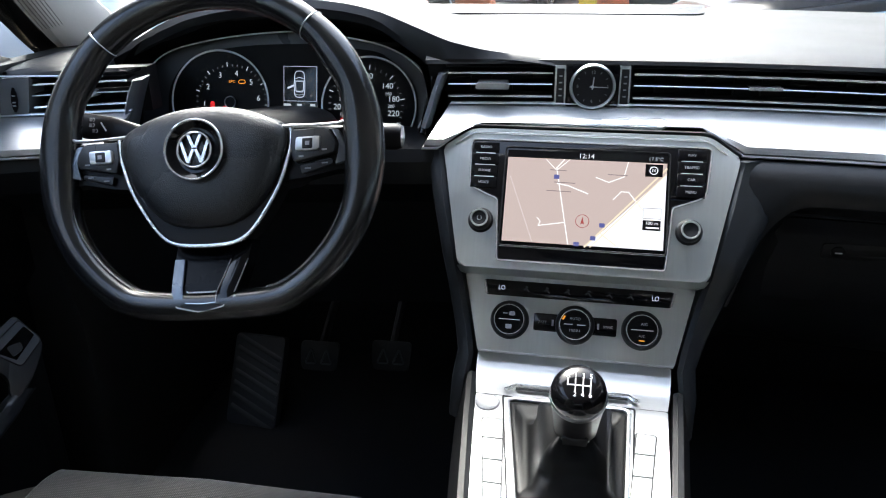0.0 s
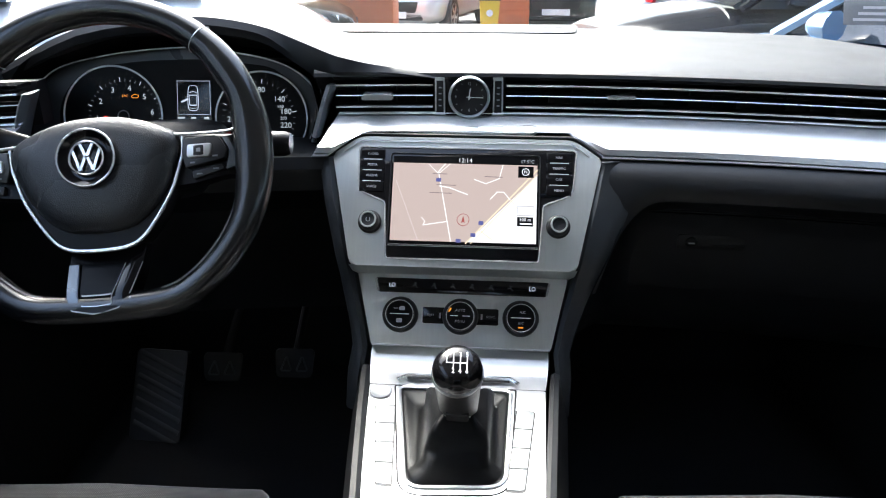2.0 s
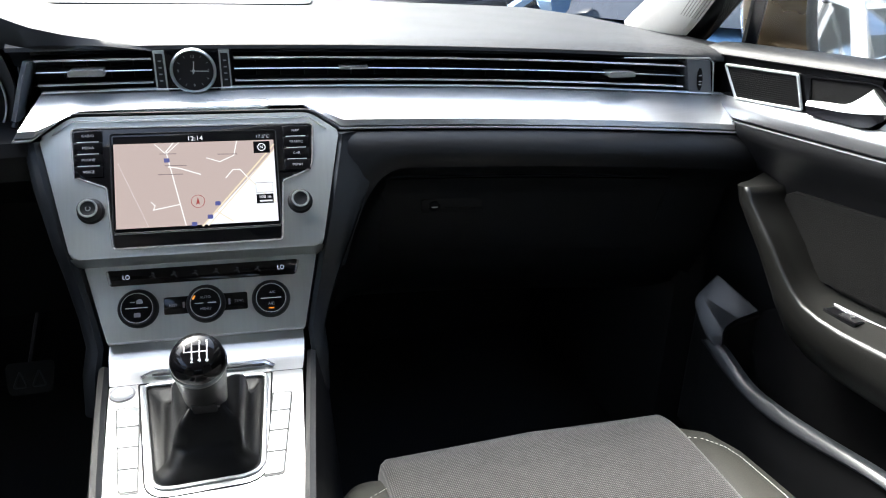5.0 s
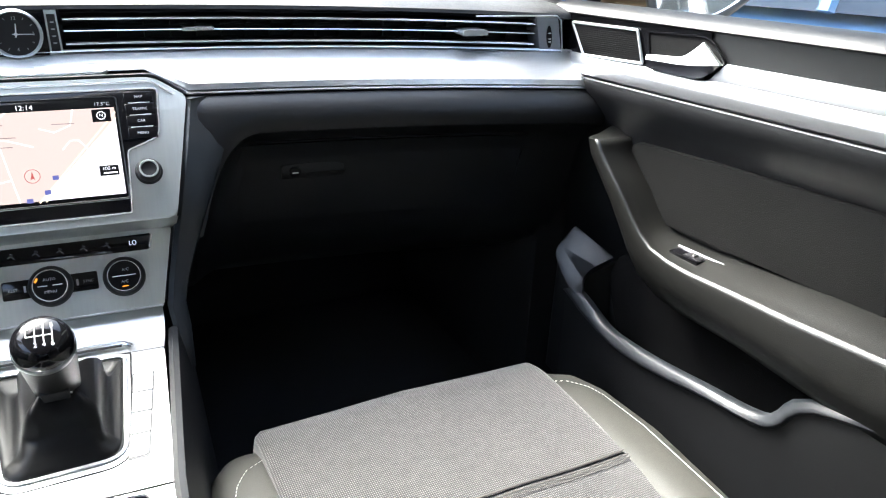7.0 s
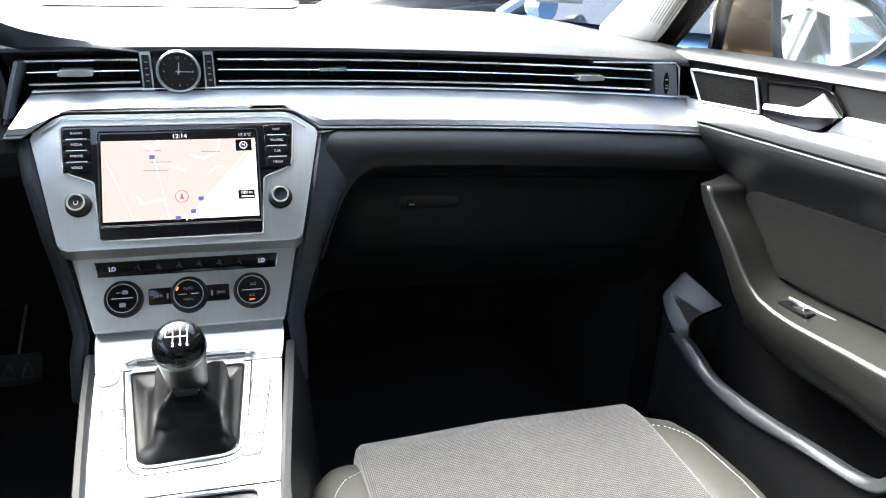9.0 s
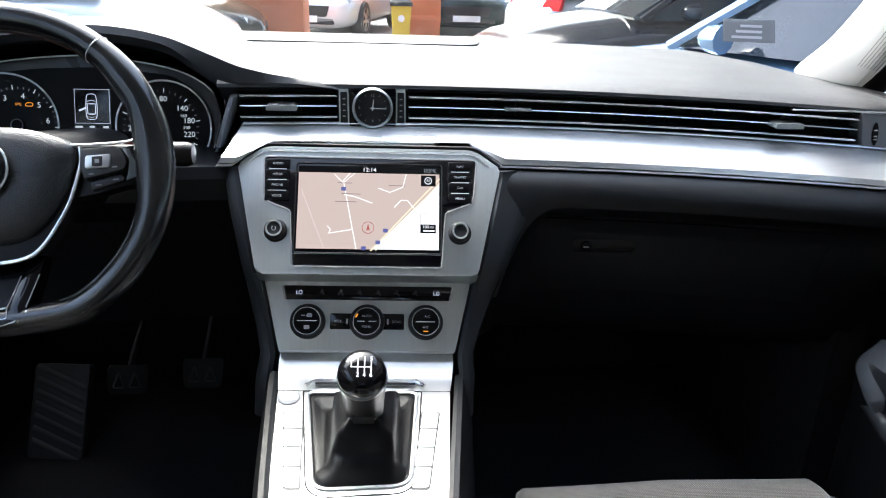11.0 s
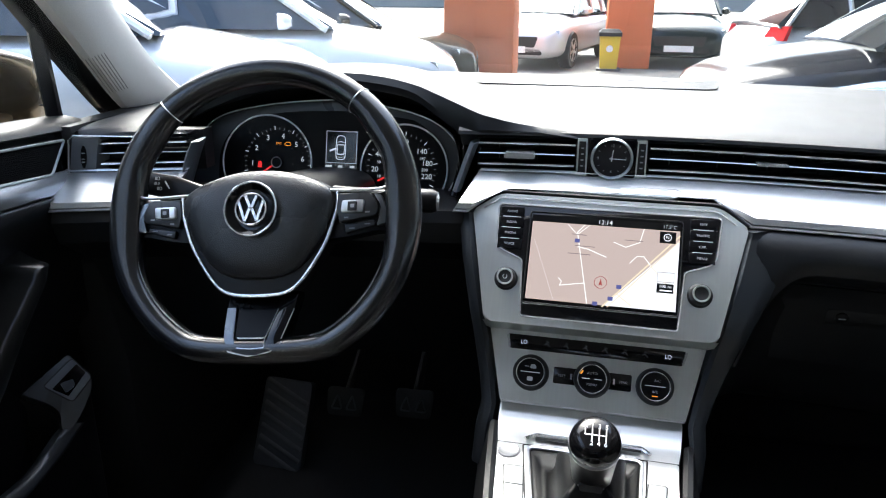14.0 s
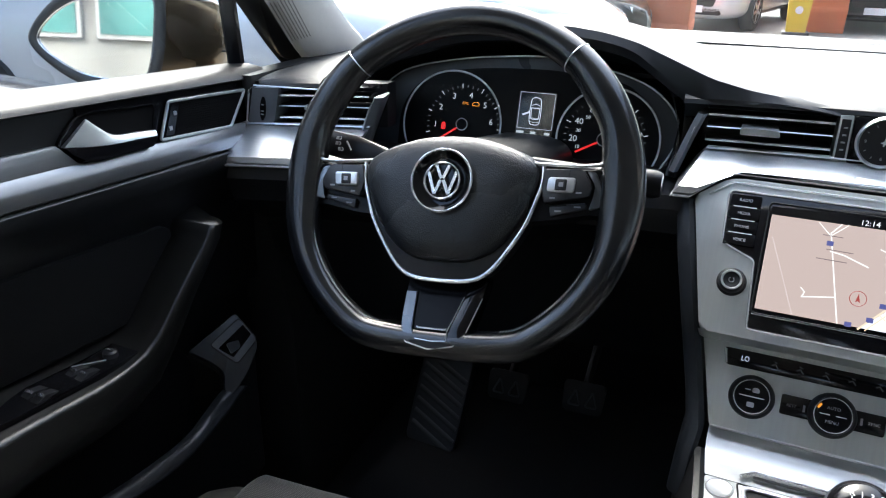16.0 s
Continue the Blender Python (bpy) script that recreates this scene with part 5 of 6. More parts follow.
# side spokes with keys
for s in (-1, 1):
    def outline(pts, r=0.002, n=3):
        return rounded([(s * x, y) for x, y in pts], r, n)

    sp = part("spoke", loft([[(s * x, y, z) for y, z in ((t, d - 0.010), (t - 0.003, d), (b + 0.003, d), (b, d - 0.010), (b + 0.004, -0.028), (t - 0.004, -0.028))] for x, t, b, d in ((0.070, 0.021, -0.034, -0.0035), (0.10, 0.0205, -0.031, -0.0035), (0.130, 0.0205, -0.025, -0.0045), (0.148, 0.024, -0.026, -0.008), (0.158, 0.028, -0.030, -0.012))]), STALK, wheel, "black spoke")
    part("silver_top", sweep([(s * 0.079, 0.0218, 0.0030), (s * 0.100, 0.0208, 0.0030), (s * 0.122, 0.0205, 0.0024), (s * 0.136, 0.0215, 0.0010), (s * 0.146, 0.0265, -0.0030)], 0.0018, 0.0020, n=8), SILVER, sp, "silver upper edge")
    pod = part("key_pod", prism(outline([(0.0890, 0.0172), (0.1250, 0.0168), (0.1328, 0.0030), (0.1312, -0.0072), (0.0905, -0.0146), (0.0880, 0.0)], 0.003), -0.004, 0.0052, 0.0014), KEYGREY, sp, "dark key pod")
    part("key_gap", ribbon([(s * 0.1130, 0.0166), (s * 0.1118, 0.0090)], 0.0006, 0.0052), BLACK, pod)
    part("key_gap", ribbon([(s * 0.1110, -0.0048), (s * 0.1098, -0.0108)], 0.0006, 0.0052), BLACK, pod)
    part("toggle_frame", prism(outline([(0.0942, 0.0090), (0.1188, 0.0090), (0.1172, -0.0047), (0.0930, -0.0042)], 0.0028), 0.003, 0.0082, 0.0014), SILVER, pod, "silver toggle frame")
    part("toggle", prism(outline([(0.1010, 0.0072), (0.1112, 0.0072), (0.1106, -0.0030), (0.1004, -0.0028)], 0.001), 0.006, 0.0090, 0.0008), BLACK, pod)
    part("toggle_mark", prism(outline([(0.1040, 0.0042), (0.1082, 0.0042), (0.1080, 0.0002), (0.1038, 0.0004)], 0.0004), 0.0088, 0.0092), GREYINK, pod)
    for x, y, w in ((0.1215, -0.0042, 0.0052), (0.0985, -0.0095, 0.0048)):
        part("key_mark", box((s * x, y, 0.0054), (w, 0.0016, 0.0003)), GREYINK, pod)
    part("silver_fillet", prism(outline([(0.1272, 0.0162), (0.1352, 0.0150), (0.1462, -0.0140), (0.1305, -0.0182), (0.1338, -0.0070), (0.1352, 0.0030)], 0.0015), -0.012, 0.0012, 0.0012), SPOKEBAR, sp, "satin silver fillet beside the keys")
    low = part("lower_keys", prism(outline([(0.0955, -0.0165), (0.1275, -0.0122), (0.1292, -0.0172), (0.0970, -0.0258)], 0.0022), -0.014, 0.0010, 0.0012), KEYGREY, sp, "lower key bar")
    part("lower_edge", sweep([(s * x, y, 0.0012) for x, y in ((0.0955, -0.0168), (0.110, -0.0148), (0.1270, -0.0125))], 0.0005, n=5), SPOKEBAR, low)
    for x, y in ((0.1035, -0.0205), (0.1205, -0.0163)):
        part("key_mark", box((s * x, y, 0.0012), (0.006, 0.0014, 0.0003)), GREYINK, low)
# lower spoke: gloss black fork with a silver bar
def fork_z(y):
    return ramp_at(-y, (0.085, 0.135, 0.153), (-0.014, 0.0085, 0.0130))


def prong(name, rows, mat, parent, label="", lift=0.0, deep=0.022):
    """A bar down the lower spoke; rows: inner and outer x and the y of each station."""
    return part(name, loft([[(x0, y, fork_z(y) - deep), (x0, y, fork_z(y) + lift - 0.001), (lerp(x0, x1, 0.08), y, fork_z(y) + lift), (lerp(x0, x1, 0.92), y, fork_z(y) + lift), (x1, y, fork_z(y) + lift - 0.001), (x1, y, fork_z(y) - deep)] for x0, x1, y in rows]), mat, parent, label)


leg = part("lower_spoke", loft([[(-x0, y, fork_z(y) - 0.026), (-x0, y, fork_z(y) - 0.0035), (x0, y, fork_z(y) - 0.0035), (x0, y, fork_z(y) - 0.026)] for x0, y in ((0.0385, -0.084), (0.0375, -0.10), (0.034, -0.125), (0.031, -0.138), (0.025, -0.148), (0.012, -0.1525))]), BANDBLACK, wheel, "black lower spoke")
prong("silver_bar", ((-0.0372, -0.0258, -0.1020), (-0.0366, -0.0250, -0.110), (-0.0352, -0.0236, -0.126), (-0.0338, -0.0226, -0.135), (-0.0300, -0.0190, -0.1450)), SPOKEBAR, leg, "brushed silver bar")
prong("gloss_bar", ((0.0225, 0.0405, -0.088), (0.0215, 0.0388, -0.104), (0.0160, 0.0335, -0.124), (0.0125, 0.0300, -0.1355), (0.0120, 0.0235, -0.1440)), PIANO, leg, "gloss black bar")
prong("gloss_foot", ((-0.0300, 0.0240, -0.1445), (-0.0235, 0.0190, -0.1495), (-0.0060, 0.0040, -0.1530)), STALK, leg, "black foot")
part("inner_ledge", sweep([(-0.0185, -0.1342, fork_z(-0.1342) - 0.0012), (-0.0165, -0.1352, fork_z(-0.1352) - 0.0012), (0.0085, -0.1352, fork_z(-0.1352) - 0.0012), (0.0108, -0.1345, fork_z(-0.1345) - 0.0012)], 0.0009, n=6), DULLCHROME, leg)
for pts in ([(0.0215, -0.1040), (0.0160, -0.1240), (0.0122, -0.1360), (0.0125, -0.1445)], [(0.0390, -0.1040), (0.0336, -0.1240), (0.0302, -0.1360)], [(-0.0175, -0.1452), (-0.0020, -0.1464), (0.0125, -0.1452)]):
    part("edge_line", sweep([(x, y, fork_z(y) + 0.0002) for x, y in pts], 0.0005, n=5), DULLCHROME, leg)
part("foot_line", sweep([(x, y, fork_z(y) - 0.0010) for x, y in ((-0.0340, -0.1415), (-0.0262, -0.1494), (-0.0045, -0.1538), (0.0192, -0.1494), (0.0312, -0.1395))], 0.0009, n=6), DULLCHROME, leg)

stalk = thing("light_stalk", pose(-0.394, -0.055, 0.926, 66, 0, 0), "gloss black indicator stalk with white symbols", "control stalk")
part("paddle", loft([[(x, y + yy, zz) for yy, zz in [(h * math.cos(a), d * math.copysign(abs(math.sin(a)) ** 0.7, math.sin(a))) for a in np.linspace(0, 2 * math.pi, 16, endpoint=False)]] for x, y, h, d in ((-0.148, 0.010, 0.008, 0.003), (-0.143, 0.010, 0.0135, 0.006), (-0.11, 0.006, 0.0142, 0.007), (-0.075, 0.000, 0.0112, 0.007), (-0.058, -0.003, 0.006, 0.006), (-0.03, -0.008, 0.006, 0.006))]), STALK, stalk)
for k in range(3):
    x, y = -0.128 + 0.004 * (k == 2), 0.0150 - 0.0058 * k
    part("lamp_symbol", sweep(line3(circle(x, y, 0.0017, 12, -90, 90), 0.0074), 0.0003, n=4), WHITEINK, stalk)
    for dy in (-0.0012, 0.0, 0.0012):
        part("lamp_symbol", ribbon([(x - 0.004, y + dy), (x - 0.0012, y + dy)], 0.0006, 0.0073), WHITEINK, stalk)
part("arrow_symbol", ribbon([(-0.119, 0.012), (-0.113, 0.004)], 0.0016, 0.0073), WHITEINK, stalk)
part("arrow_symbol", prism([(-0.082, -0.001), (-0.077, 0.003), (-0.077, 0.001), (-0.073, 0.001), (-0.073, 0.003), (-0.068, -0.001), (-0.073, -0.005), (-0.077, -0.005)], 0.0072, 0.0078), GREYINK, stalk)
wiper = thing("wiper_stalk", pose(-0.206, -0.043, 0.930, 0, 0, 0), "black wiper stalk with a ribbed round end", "control stalk")
part("arm", sweep([(-0.12, 0.04, -0.005), (-0.03, 0.008, 0.0), (-0.012, 0.0, 0.0)], [0.007, 0.008, 0.01], n=12), STALK, wiper)
part("end", lathe([(0.010, -0.016), (0.0135, -0.012), (0.0135, 0.006), (0.011, 0.012), (0, 0.012)], 20), STALK, wiper, m=pose(0, 0, 0, 0, 90, 0))

# ---- front doors ----
def door(s, x0, label):
    root = thing("front_door", pose(s * x0, 0, 0), label, "car door", "front doors")

    def P(o, y, z):
        return (s * o, y, z - 0.05 * (y - 0.03))

    def run(name, profile, mat, y0=0.10, y1=-1.0, lab="", n=14, parent=root):
        return part(name, loft([[P(o, y, z) for o, z in profile] for y in np.linspace(y0, y1, n)]), mat, parent, lab)

    run("panel", ((0.09, 0.975), (0.06, 0.986), (0.03, 0.988), (0.010, 0.9845), (0.0020, 0.9790), (-0.0005, 0.9745), (0.0020, 0.9725), (0.0060, 0.9720), (0.006, 0.896), (-0.004, 0.8905), (-0.006, 0.884), (0.000, 0.868), (0.012, 0.848), (0.026, 0.826), (0.028, 0.74), (0.028, 0.70), (0.050, 0.67), (0.052, 0.40), (0.09, 0.38)), SOFT, lab="charcoal door panel")
    run("black_band", ((0.007, 0.9722), (0.0030, 0.9722), (0.0030, 0.920), (0.007, 0.919)), BANDBLACK, 0.095, -0.208, "gloss black band")
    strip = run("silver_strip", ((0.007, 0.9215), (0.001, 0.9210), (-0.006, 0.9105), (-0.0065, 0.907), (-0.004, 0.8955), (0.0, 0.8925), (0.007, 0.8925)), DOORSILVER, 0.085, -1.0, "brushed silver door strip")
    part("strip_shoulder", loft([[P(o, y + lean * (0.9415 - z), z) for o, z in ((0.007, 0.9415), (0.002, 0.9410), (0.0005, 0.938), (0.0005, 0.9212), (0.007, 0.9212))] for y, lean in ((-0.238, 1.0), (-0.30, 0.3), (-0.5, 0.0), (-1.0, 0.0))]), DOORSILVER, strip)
    run("bright_line", ((0.0, 0.8915), (-0.006, 0.8915), (-0.0066, 0.8905), (0.0, 0.8903)), DARKMETAL, 0.085, -1.0, parent=strip)
    part("cloth_insert", loft([[P(o, y, z + 0.017 * (0.1 - y) * 0.6) for o, z in ((0.029, zt), (0.021, zt - 0.002), (0.0195, zt - 0.012), (0.0205, 0.722), (0.029, 0.718))] for y, zt in ((-0.088, 0.812), (-0.10, 0.818), (-0.25, 0.822), (-0.45, 0.823), (-0.95, 0.825))]), DOORCLOTH, root, "dark cloth insert")

    def flat(pts, o0, o1):
        b = bmesh.new()
        lo = [b.verts.new((s * o0, y, z)) for y, z in pts]
        hi = [b.verts.new((s * o1, y, z)) for y, z in pts]
        b.faces.new(lo)
        b.faces.new(hi)
        for i in range(len(pts)):
            b.faces.new((lo[i], lo[(i + 1) % len(pts)], hi[(i + 1) % len(pts)], hi[i]))
        return b

    spk = rounded([(0.048, 0.9605), (-0.088, 0.9695), (-0.106, 0.931), (0.015, 0.921)], 0.003, 3)
    sp = part("speaker_grille", flat(spk, 0.006, 0.0005), MESHBLACK, root, "black mesh speaker grille in a bright frame")
    part("bright_frame", sweep([(s * 0.0, y, z) for y, z in spk], 0.0019, n=6, closed=True, up=(1, 0, 0)), SATIN, sp)
    ribs = bmesh.new()
    for k in range(14):
        f = (k + 0.5) / 14
        a, c = Vector((0.044, 0.958)).lerp(Vector((0.016, 0.924)), f), Vector((-0.087, 0.967)).lerp(Vector((-0.104, 0.933)), f)
        sweep([(s * 0.0003, a.x, a.y), (s * 0.0003, c.x, c.y)], 0.0004, n=4, bm=ribs)
    tagged(part("mesh_ribs", ribs, MESHBLACK, sp), kind="stuff")
    # release handle in its recess
    rec = rounded([(-0.108, 0.9700), (-0.196, 0.9778), (-0.212, 0.9760), (-0.2375, 0.9545), (-0.214, 0.9318), (-0.120, 0.9262)], [0.004, 0.008, 0.008, 0.008, 0.008, 0.004], 3)
    part("handle_recess", flat(rec, 0.006, 0.0018), MESHBLACK, root, "black handle recess")
    part("recess_edge", sweep([(s * 0.001, y, z) for y, z in rec], 0.0011, n=5, closed=True, up=(1, 0, 0)), PIANO, root)
    top = [(p.x, p.y) for p in smooth_path([(-0.1125, 0.9440, 0), (-0.140, 0.9475, 0), (-0.167, 0.9505, 0), (-0.183, 0.9590, 0), (-0.200, 0.9728, 0)], 4)]
    low = [(p.x, p.y) for p in smooth_path([(-0.1140, 0.9385, 0), (-0.140, 0.9405, 0), (-0.170, 0.9425, 0), (-0.200, 0.9465, 0), (-0.2330, 0.9530, 0)], 4)]
    hd = part("release_handle", loft([[(s * 0.0005, a[0], a[1]), (s * -0.0015, lerp(a[0], c[0], 0.15), lerp(a[1], c[1], 0.15)), (s * -0.0040, c[0], c[1]), (s * 0.0040, c[0], c[1] - 0.001), (s * 0.0040, a[0], a[1])] for a, c in zip(top, low)]), SATIN, root, "chrome release handle", sharp=50)
    foot = [(p.x, p.y) for p in smooth_path([(-0.1225, 0.9290, 0), (-0.145, 0.9296, 0), (-0.175, 0.9308, 0), (-0.205, 0.9326, 0), (-0.2260, 0.9450, 0)], 4)]
    part("lower_face", loft([[(s * -0.0039, a[0], a[1] - 0.0006), (s * -0.0045, lerp(a[0], c[0], 0.5), lerp(a[1], c[1], 0.5)), (s * -0.0050, c[0], c[1]), (s * 0.0040, c[0], c[1]), (s * 0.0040, a[0], a[1] - 0.0006)] for a, c in zip(low, foot)]), PIANO, hd, "gloss black lower face of the handle", sharp=60)
    # grab handle that runs into the armrest: lower edge, ridge and door side along it
    LINES = ((-0.045, 0.823, -0.083, 0.830, -0.092, 0.829), (-0.049, 0.811, -0.088, 0.823, -0.094, 0.817), (-0.053, 0.801, -0.093, 0.816, -0.097, 0.804), (-0.080, 0.773, -0.120, 0.795, -0.112, 0.784), (-0.104, 0.749, -0.147, 0.773, -0.129, 0.763), (-0.126, 0.722, -0.168, 0.754, -0.146, 0.748), (-0.144, 0.699, -0.188, 0.738, -0.163, 0.736), (-0.174, 0.671, -0.210, 0.727, -0.178, 0.729), (-0.215, 0.657, -0.240, 0.7225, -0.200, 0.7255),
             (-0.258, 0.655, -0.272, 0.722, -0.250, 0.728), (-0.349, 0.659, -0.34, 0.728, -0.335, 0.738), (-0.428, 0.656, -0.415, 0.733, -0.43, 0.750), (-0.531, 0.656, -0.511, 0.744, -0.53, 0.758), (-0.95, 0.66, -0.95, 0.762, -0.95, 0.772))
    rings = []
    for k, (ly, lz, ry, rz, by, bz) in enumerate(LINES):
        q = min(1.0, k / 8)
        r, l, b = Vector((-0.036, ry, rz)), Vector((-0.026, ly, lz)), Vector((0.0, by, bz))
        slim = 1 - min(1.0, max(0.0, (k - 4) / 4))
        b = b.lerp(Vector((-0.010, ry + 0.30 * (by - ry), rz + 0.30 * (bz - rz))), slim)
        dl, db = (l - r), (b - r)
        pts = [Vector((0.034, b.y + 0.012 * (1 - q), b.z - 0.004 + 0.008 * q)), b, b.lerp(r, 0.5) + Vector((0, 0, -0.0012)), r + db * 0.16, r + db * 0.05 + Vector((-0.001, 0, 0)), r + dl * 0.05 + Vector((-0.0015, 0, 0)), r + dl * 0.14 + Vector((-0.0035, 0, 0)), r + dl * 0.3 + Vector((-0.0055, 0, 0)), r + dl * 0.5 + Vector((-0.0050, 0, 0)), r + dl * 0.7 + Vector((-0.0010, 0, 0)), r + dl * 0.88 + Vector((0.006, 0, 0)), l + Vector((0.010, 0.0, 0.0)), l + Vector((0.022, 0.0, 0.002)), Vector((0.034, ly + 0.01 * (1 - q), lz + 0.012))]
        rings.append([(s * p.x, p.y, p.z) for p in pts])
    part("armrest", loft(rings), DOORHIDE, root, "taupe grab handle and armrest", sharp=75)
    # switches
    def top_z(y):
        return ramp_at(-y, (0.20, 0.25, 0.335, 0.43, 0.53), (0.7245, 0.7265, 0.735, 0.745, 0.754))

    if s > 0:
        well = [(-0.016, -0.222), (0.001, -0.222), (0.001, -0.268), (-0.016, -0.268)]
        sw = part("window_switch", loft([[(s * o, y, top_z(y) + dz) for o, y in well] for dz in (-0.006, 0.0012)]), PIANO, root, "window switch in a bright surround")
        part("bright_edge", sweep([(s * 0.0045, -0.217, top_z(-0.217) + 0.0015), (s * 0.0045, -0.29, top_z(-0.29) + 0.0015)], 0.0015, n=6), DULLCHROME, sw)
        part("rocker", loft([[(s * o, y0, top_z(y0) + z) for o, z in ((-0.013, 0.0), (-0.002, 0.0), (-0.002, zt), (-0.013, zt))] for y0, zt in ((-0.240, 0.0015), (-0.252, 0.004), (-0.264, 0.0015))]), BLACK, sw)
        part("rocker_tip", sweep([(s * -0.011, -0.256, top_z(-0.256) + 0.0042), (s * -0.004, -0.256, top_z(-0.256) + 0.0042)], 0.0014, n=6), CHROME, sw)
    else:
        sw = part("switch_pack", loft([[(s * o, y, top_z(y) + 0.002 + dz) for o, dz in ((-0.024, -0.006), (-0.024, 0.0), (0.012, 0.002), (0.012, -0.006))] for y in (-0.205, -0.212, -0.25, -0.30, -0.35, -0.372)]), PIANO, root, "gloss black pack of window and mirror switches")
        for y, o in ((-0.268, -0.002), (-0.268, -0.016), (-0.318, -0.002), (-0.318, -0.016)):
            rk = part("rocker", loft([[(s * (o + do), y + dy, top_z(y) + 0.0025 + dz) for do, dz in ((-0.005, 0), (0.005, 0), (0.005, h), (-0.005, h))] for dy, h in ((0.014, 0.001), (0.0, 0.0045), (-0.010, 0.001))]), BLACK, sw)
            part("rocker_tip", sweep([(s * (o - 0.004), y - 0.002, top_z(y) + 0.0072), (s * (o + 0.004), y - 0.002, top_z(y) + 0.0072)], 0.0016, n=6), CHROME, rk)
        part("split_line", sweep([(s * -0.009, -0.235, top_z(-0.235) + 0.0035), (s * 0.009, -0.262, top_z(-0.262) + 0.0045)], 0.0007, n=5), DULLCHROME, sw)
        kn = part("mirror_knob", lathe([(0.008, 0), (0.0075, 0.006), (0.005, 0.008), (0, 0.008)], 20), BLACK, sw, "round mirror knob", m=pose(s * -0.006, -0.226, top_z(-0.226) + 0.002))
        part("knob_tip", box((0, 0, 0.0082), (0.010, 0.002, 0.001)), CHROME, kn)
        lock = part("lock_switch", flat(rounded([(-0.072, 0.9655), (-0.084, 0.9665), (-0.099, 0.934), (-0.086, 0.9325)], 0.002, 2), 0.003, -0.0012), PIANO, root, "pair of door lock switches")
        for y, z in ((-0.081, 0.956), (-0.090, 0.941)):
            part("key_mark", box((s * -0.0015, y, z), (0.001, 0.005, 0.005), 0.001, 1), GREYINK, lock)
    # lower pocket: a flat sloping plate at the front, then a rim round the opening
    OUT = ((-0.030, 0.580), (-0.055, 0.5725), (-0.080, 0.563), (-0.151, 0.550), (-0.227, 0.556), (-0.325, 0.576), (-0.392, 0.587), (-0.422, 0.602), (-0.460, 0.646), (-0.61, 0.690))
    INN = ((-0.048, 0.588), (-0.070, 0.584), (-0.096, 0.575), (-0.138, 0.564), (-0.219, 0.569), (-0.318, 0.585), (-0.376, 0.594), (-0.408, 0.608), (-0.446, 0.652), (-0.60, 0.70))
    uo, ui = ([(p.x, p.y) for p in smooth_path([(y, z, 0) for y, z in L], 4)] for L in (OUT, INN))
    rings = []
    for (oy, oz), (iy, iz) in zip(uo, ui):
        rings.append([(s * a, y, z) for a, y, z in ((0.000, iy, iz - 0.004), (-0.0125, iy, iz), (-0.0165, lerp(iy, oy, 0.25), lerp(iz, oz, 0.25)), (-0.0205, lerp(iy, oy, 0.6), lerp(iz, oz, 0.6)), (-0.0220, lerp(iy, oy, 0.9), lerp(iz, oz, 0.9)), (-0.0205, oy, oz - 0.001), (-0.016, oy, oz - 0.005), (0.000, oy, oz - 0.005))])
    pocket = part("door_pocket", loft(rings), POCKET, root, "charcoal door pocket with a rounded rim", sharp=60)
    # the lower face's shade is put into a darker plastic than the rim
    part("outer_wall", loft([[(s * a, y, z) for a, y, z in ((-0.0165, oy, oz - 0.003), (-0.0135, oy, lerp(oz, 0.40, 0.3)), (-0.012, oy, 0.40), (-0.004, oy, 0.40), (-0.004, oy, oz - 0.003))] for oy, oz in uo]), SOFT, pocket, "lower face of the pocket, darkened as in shade")
    NP = Vector((-0.625, -0.469, 0.625)).normalized()
    U = Vector((0.0, 0.0, 1.0)).cross(NP).normalized()
    V = NP.cross(U)
    Q = Vector((0.0, -0.03, 0.62))

    def slope(pts, r, n=4):
        """An outline on the sloping plate, its corners rounded, from points given as offset, y and z."""
        flat_pts = rounded([((Vector(p) - Q).dot(U), (Vector(p) - Q).dot(V)) for p in pts], r, n)
        return [Q + U * a + V * b for a, b in flat_pts]

    def raised(outline, *heights):
        return loft([[(s * p.x, p.y, p.z) for p in (v + NP * h for v in outline)] for h in heights])

    edge = slope(((0.017, 0.008, 0.664), (-0.020, 0.006, 0.628), (-0.023, -0.030, 0.597), (-0.0165, -0.066, 0.578), (-0.010, -0.062, 0.590), (-0.003, -0.049, 0.604), (0.012, -0.050, 0.617), (0.040, -0.064, 0.637)), [0.006, 0.014, 0.03, 0.002, 0.008, 0.010, 0.02, 0.004])
    mid = sum(edge, Vector()) / len(edge)
    part("front_plate", loft([[(s * p.x, p.y, p.z) for p in (mid + (v - mid) * f + NP * h for v in edge)] for f, h in ((1.0, -0.016), (1.0, -0.0016), (0.985, -0.0004), (0.96, 0.0))]), POCKET, pocket, "smooth sloping front of the pocket", sharp=60)
    # black in place of the shade below the front plate
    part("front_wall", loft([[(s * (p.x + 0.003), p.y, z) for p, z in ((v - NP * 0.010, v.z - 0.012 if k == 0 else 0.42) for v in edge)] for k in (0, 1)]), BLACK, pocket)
    # a flat black sheet stands for the shade inside the pocket
    part("pocket_inside", flat([(-0.05, 0.60), (-0.07, 0.64), (-0.14, 0.685), (-0.55, 0.66), (-0.55, 0.52), (-0.10, 0.50)], 0.049, 0.045), MESHBLACK, root, "black sheet for the shade inside the pocket")
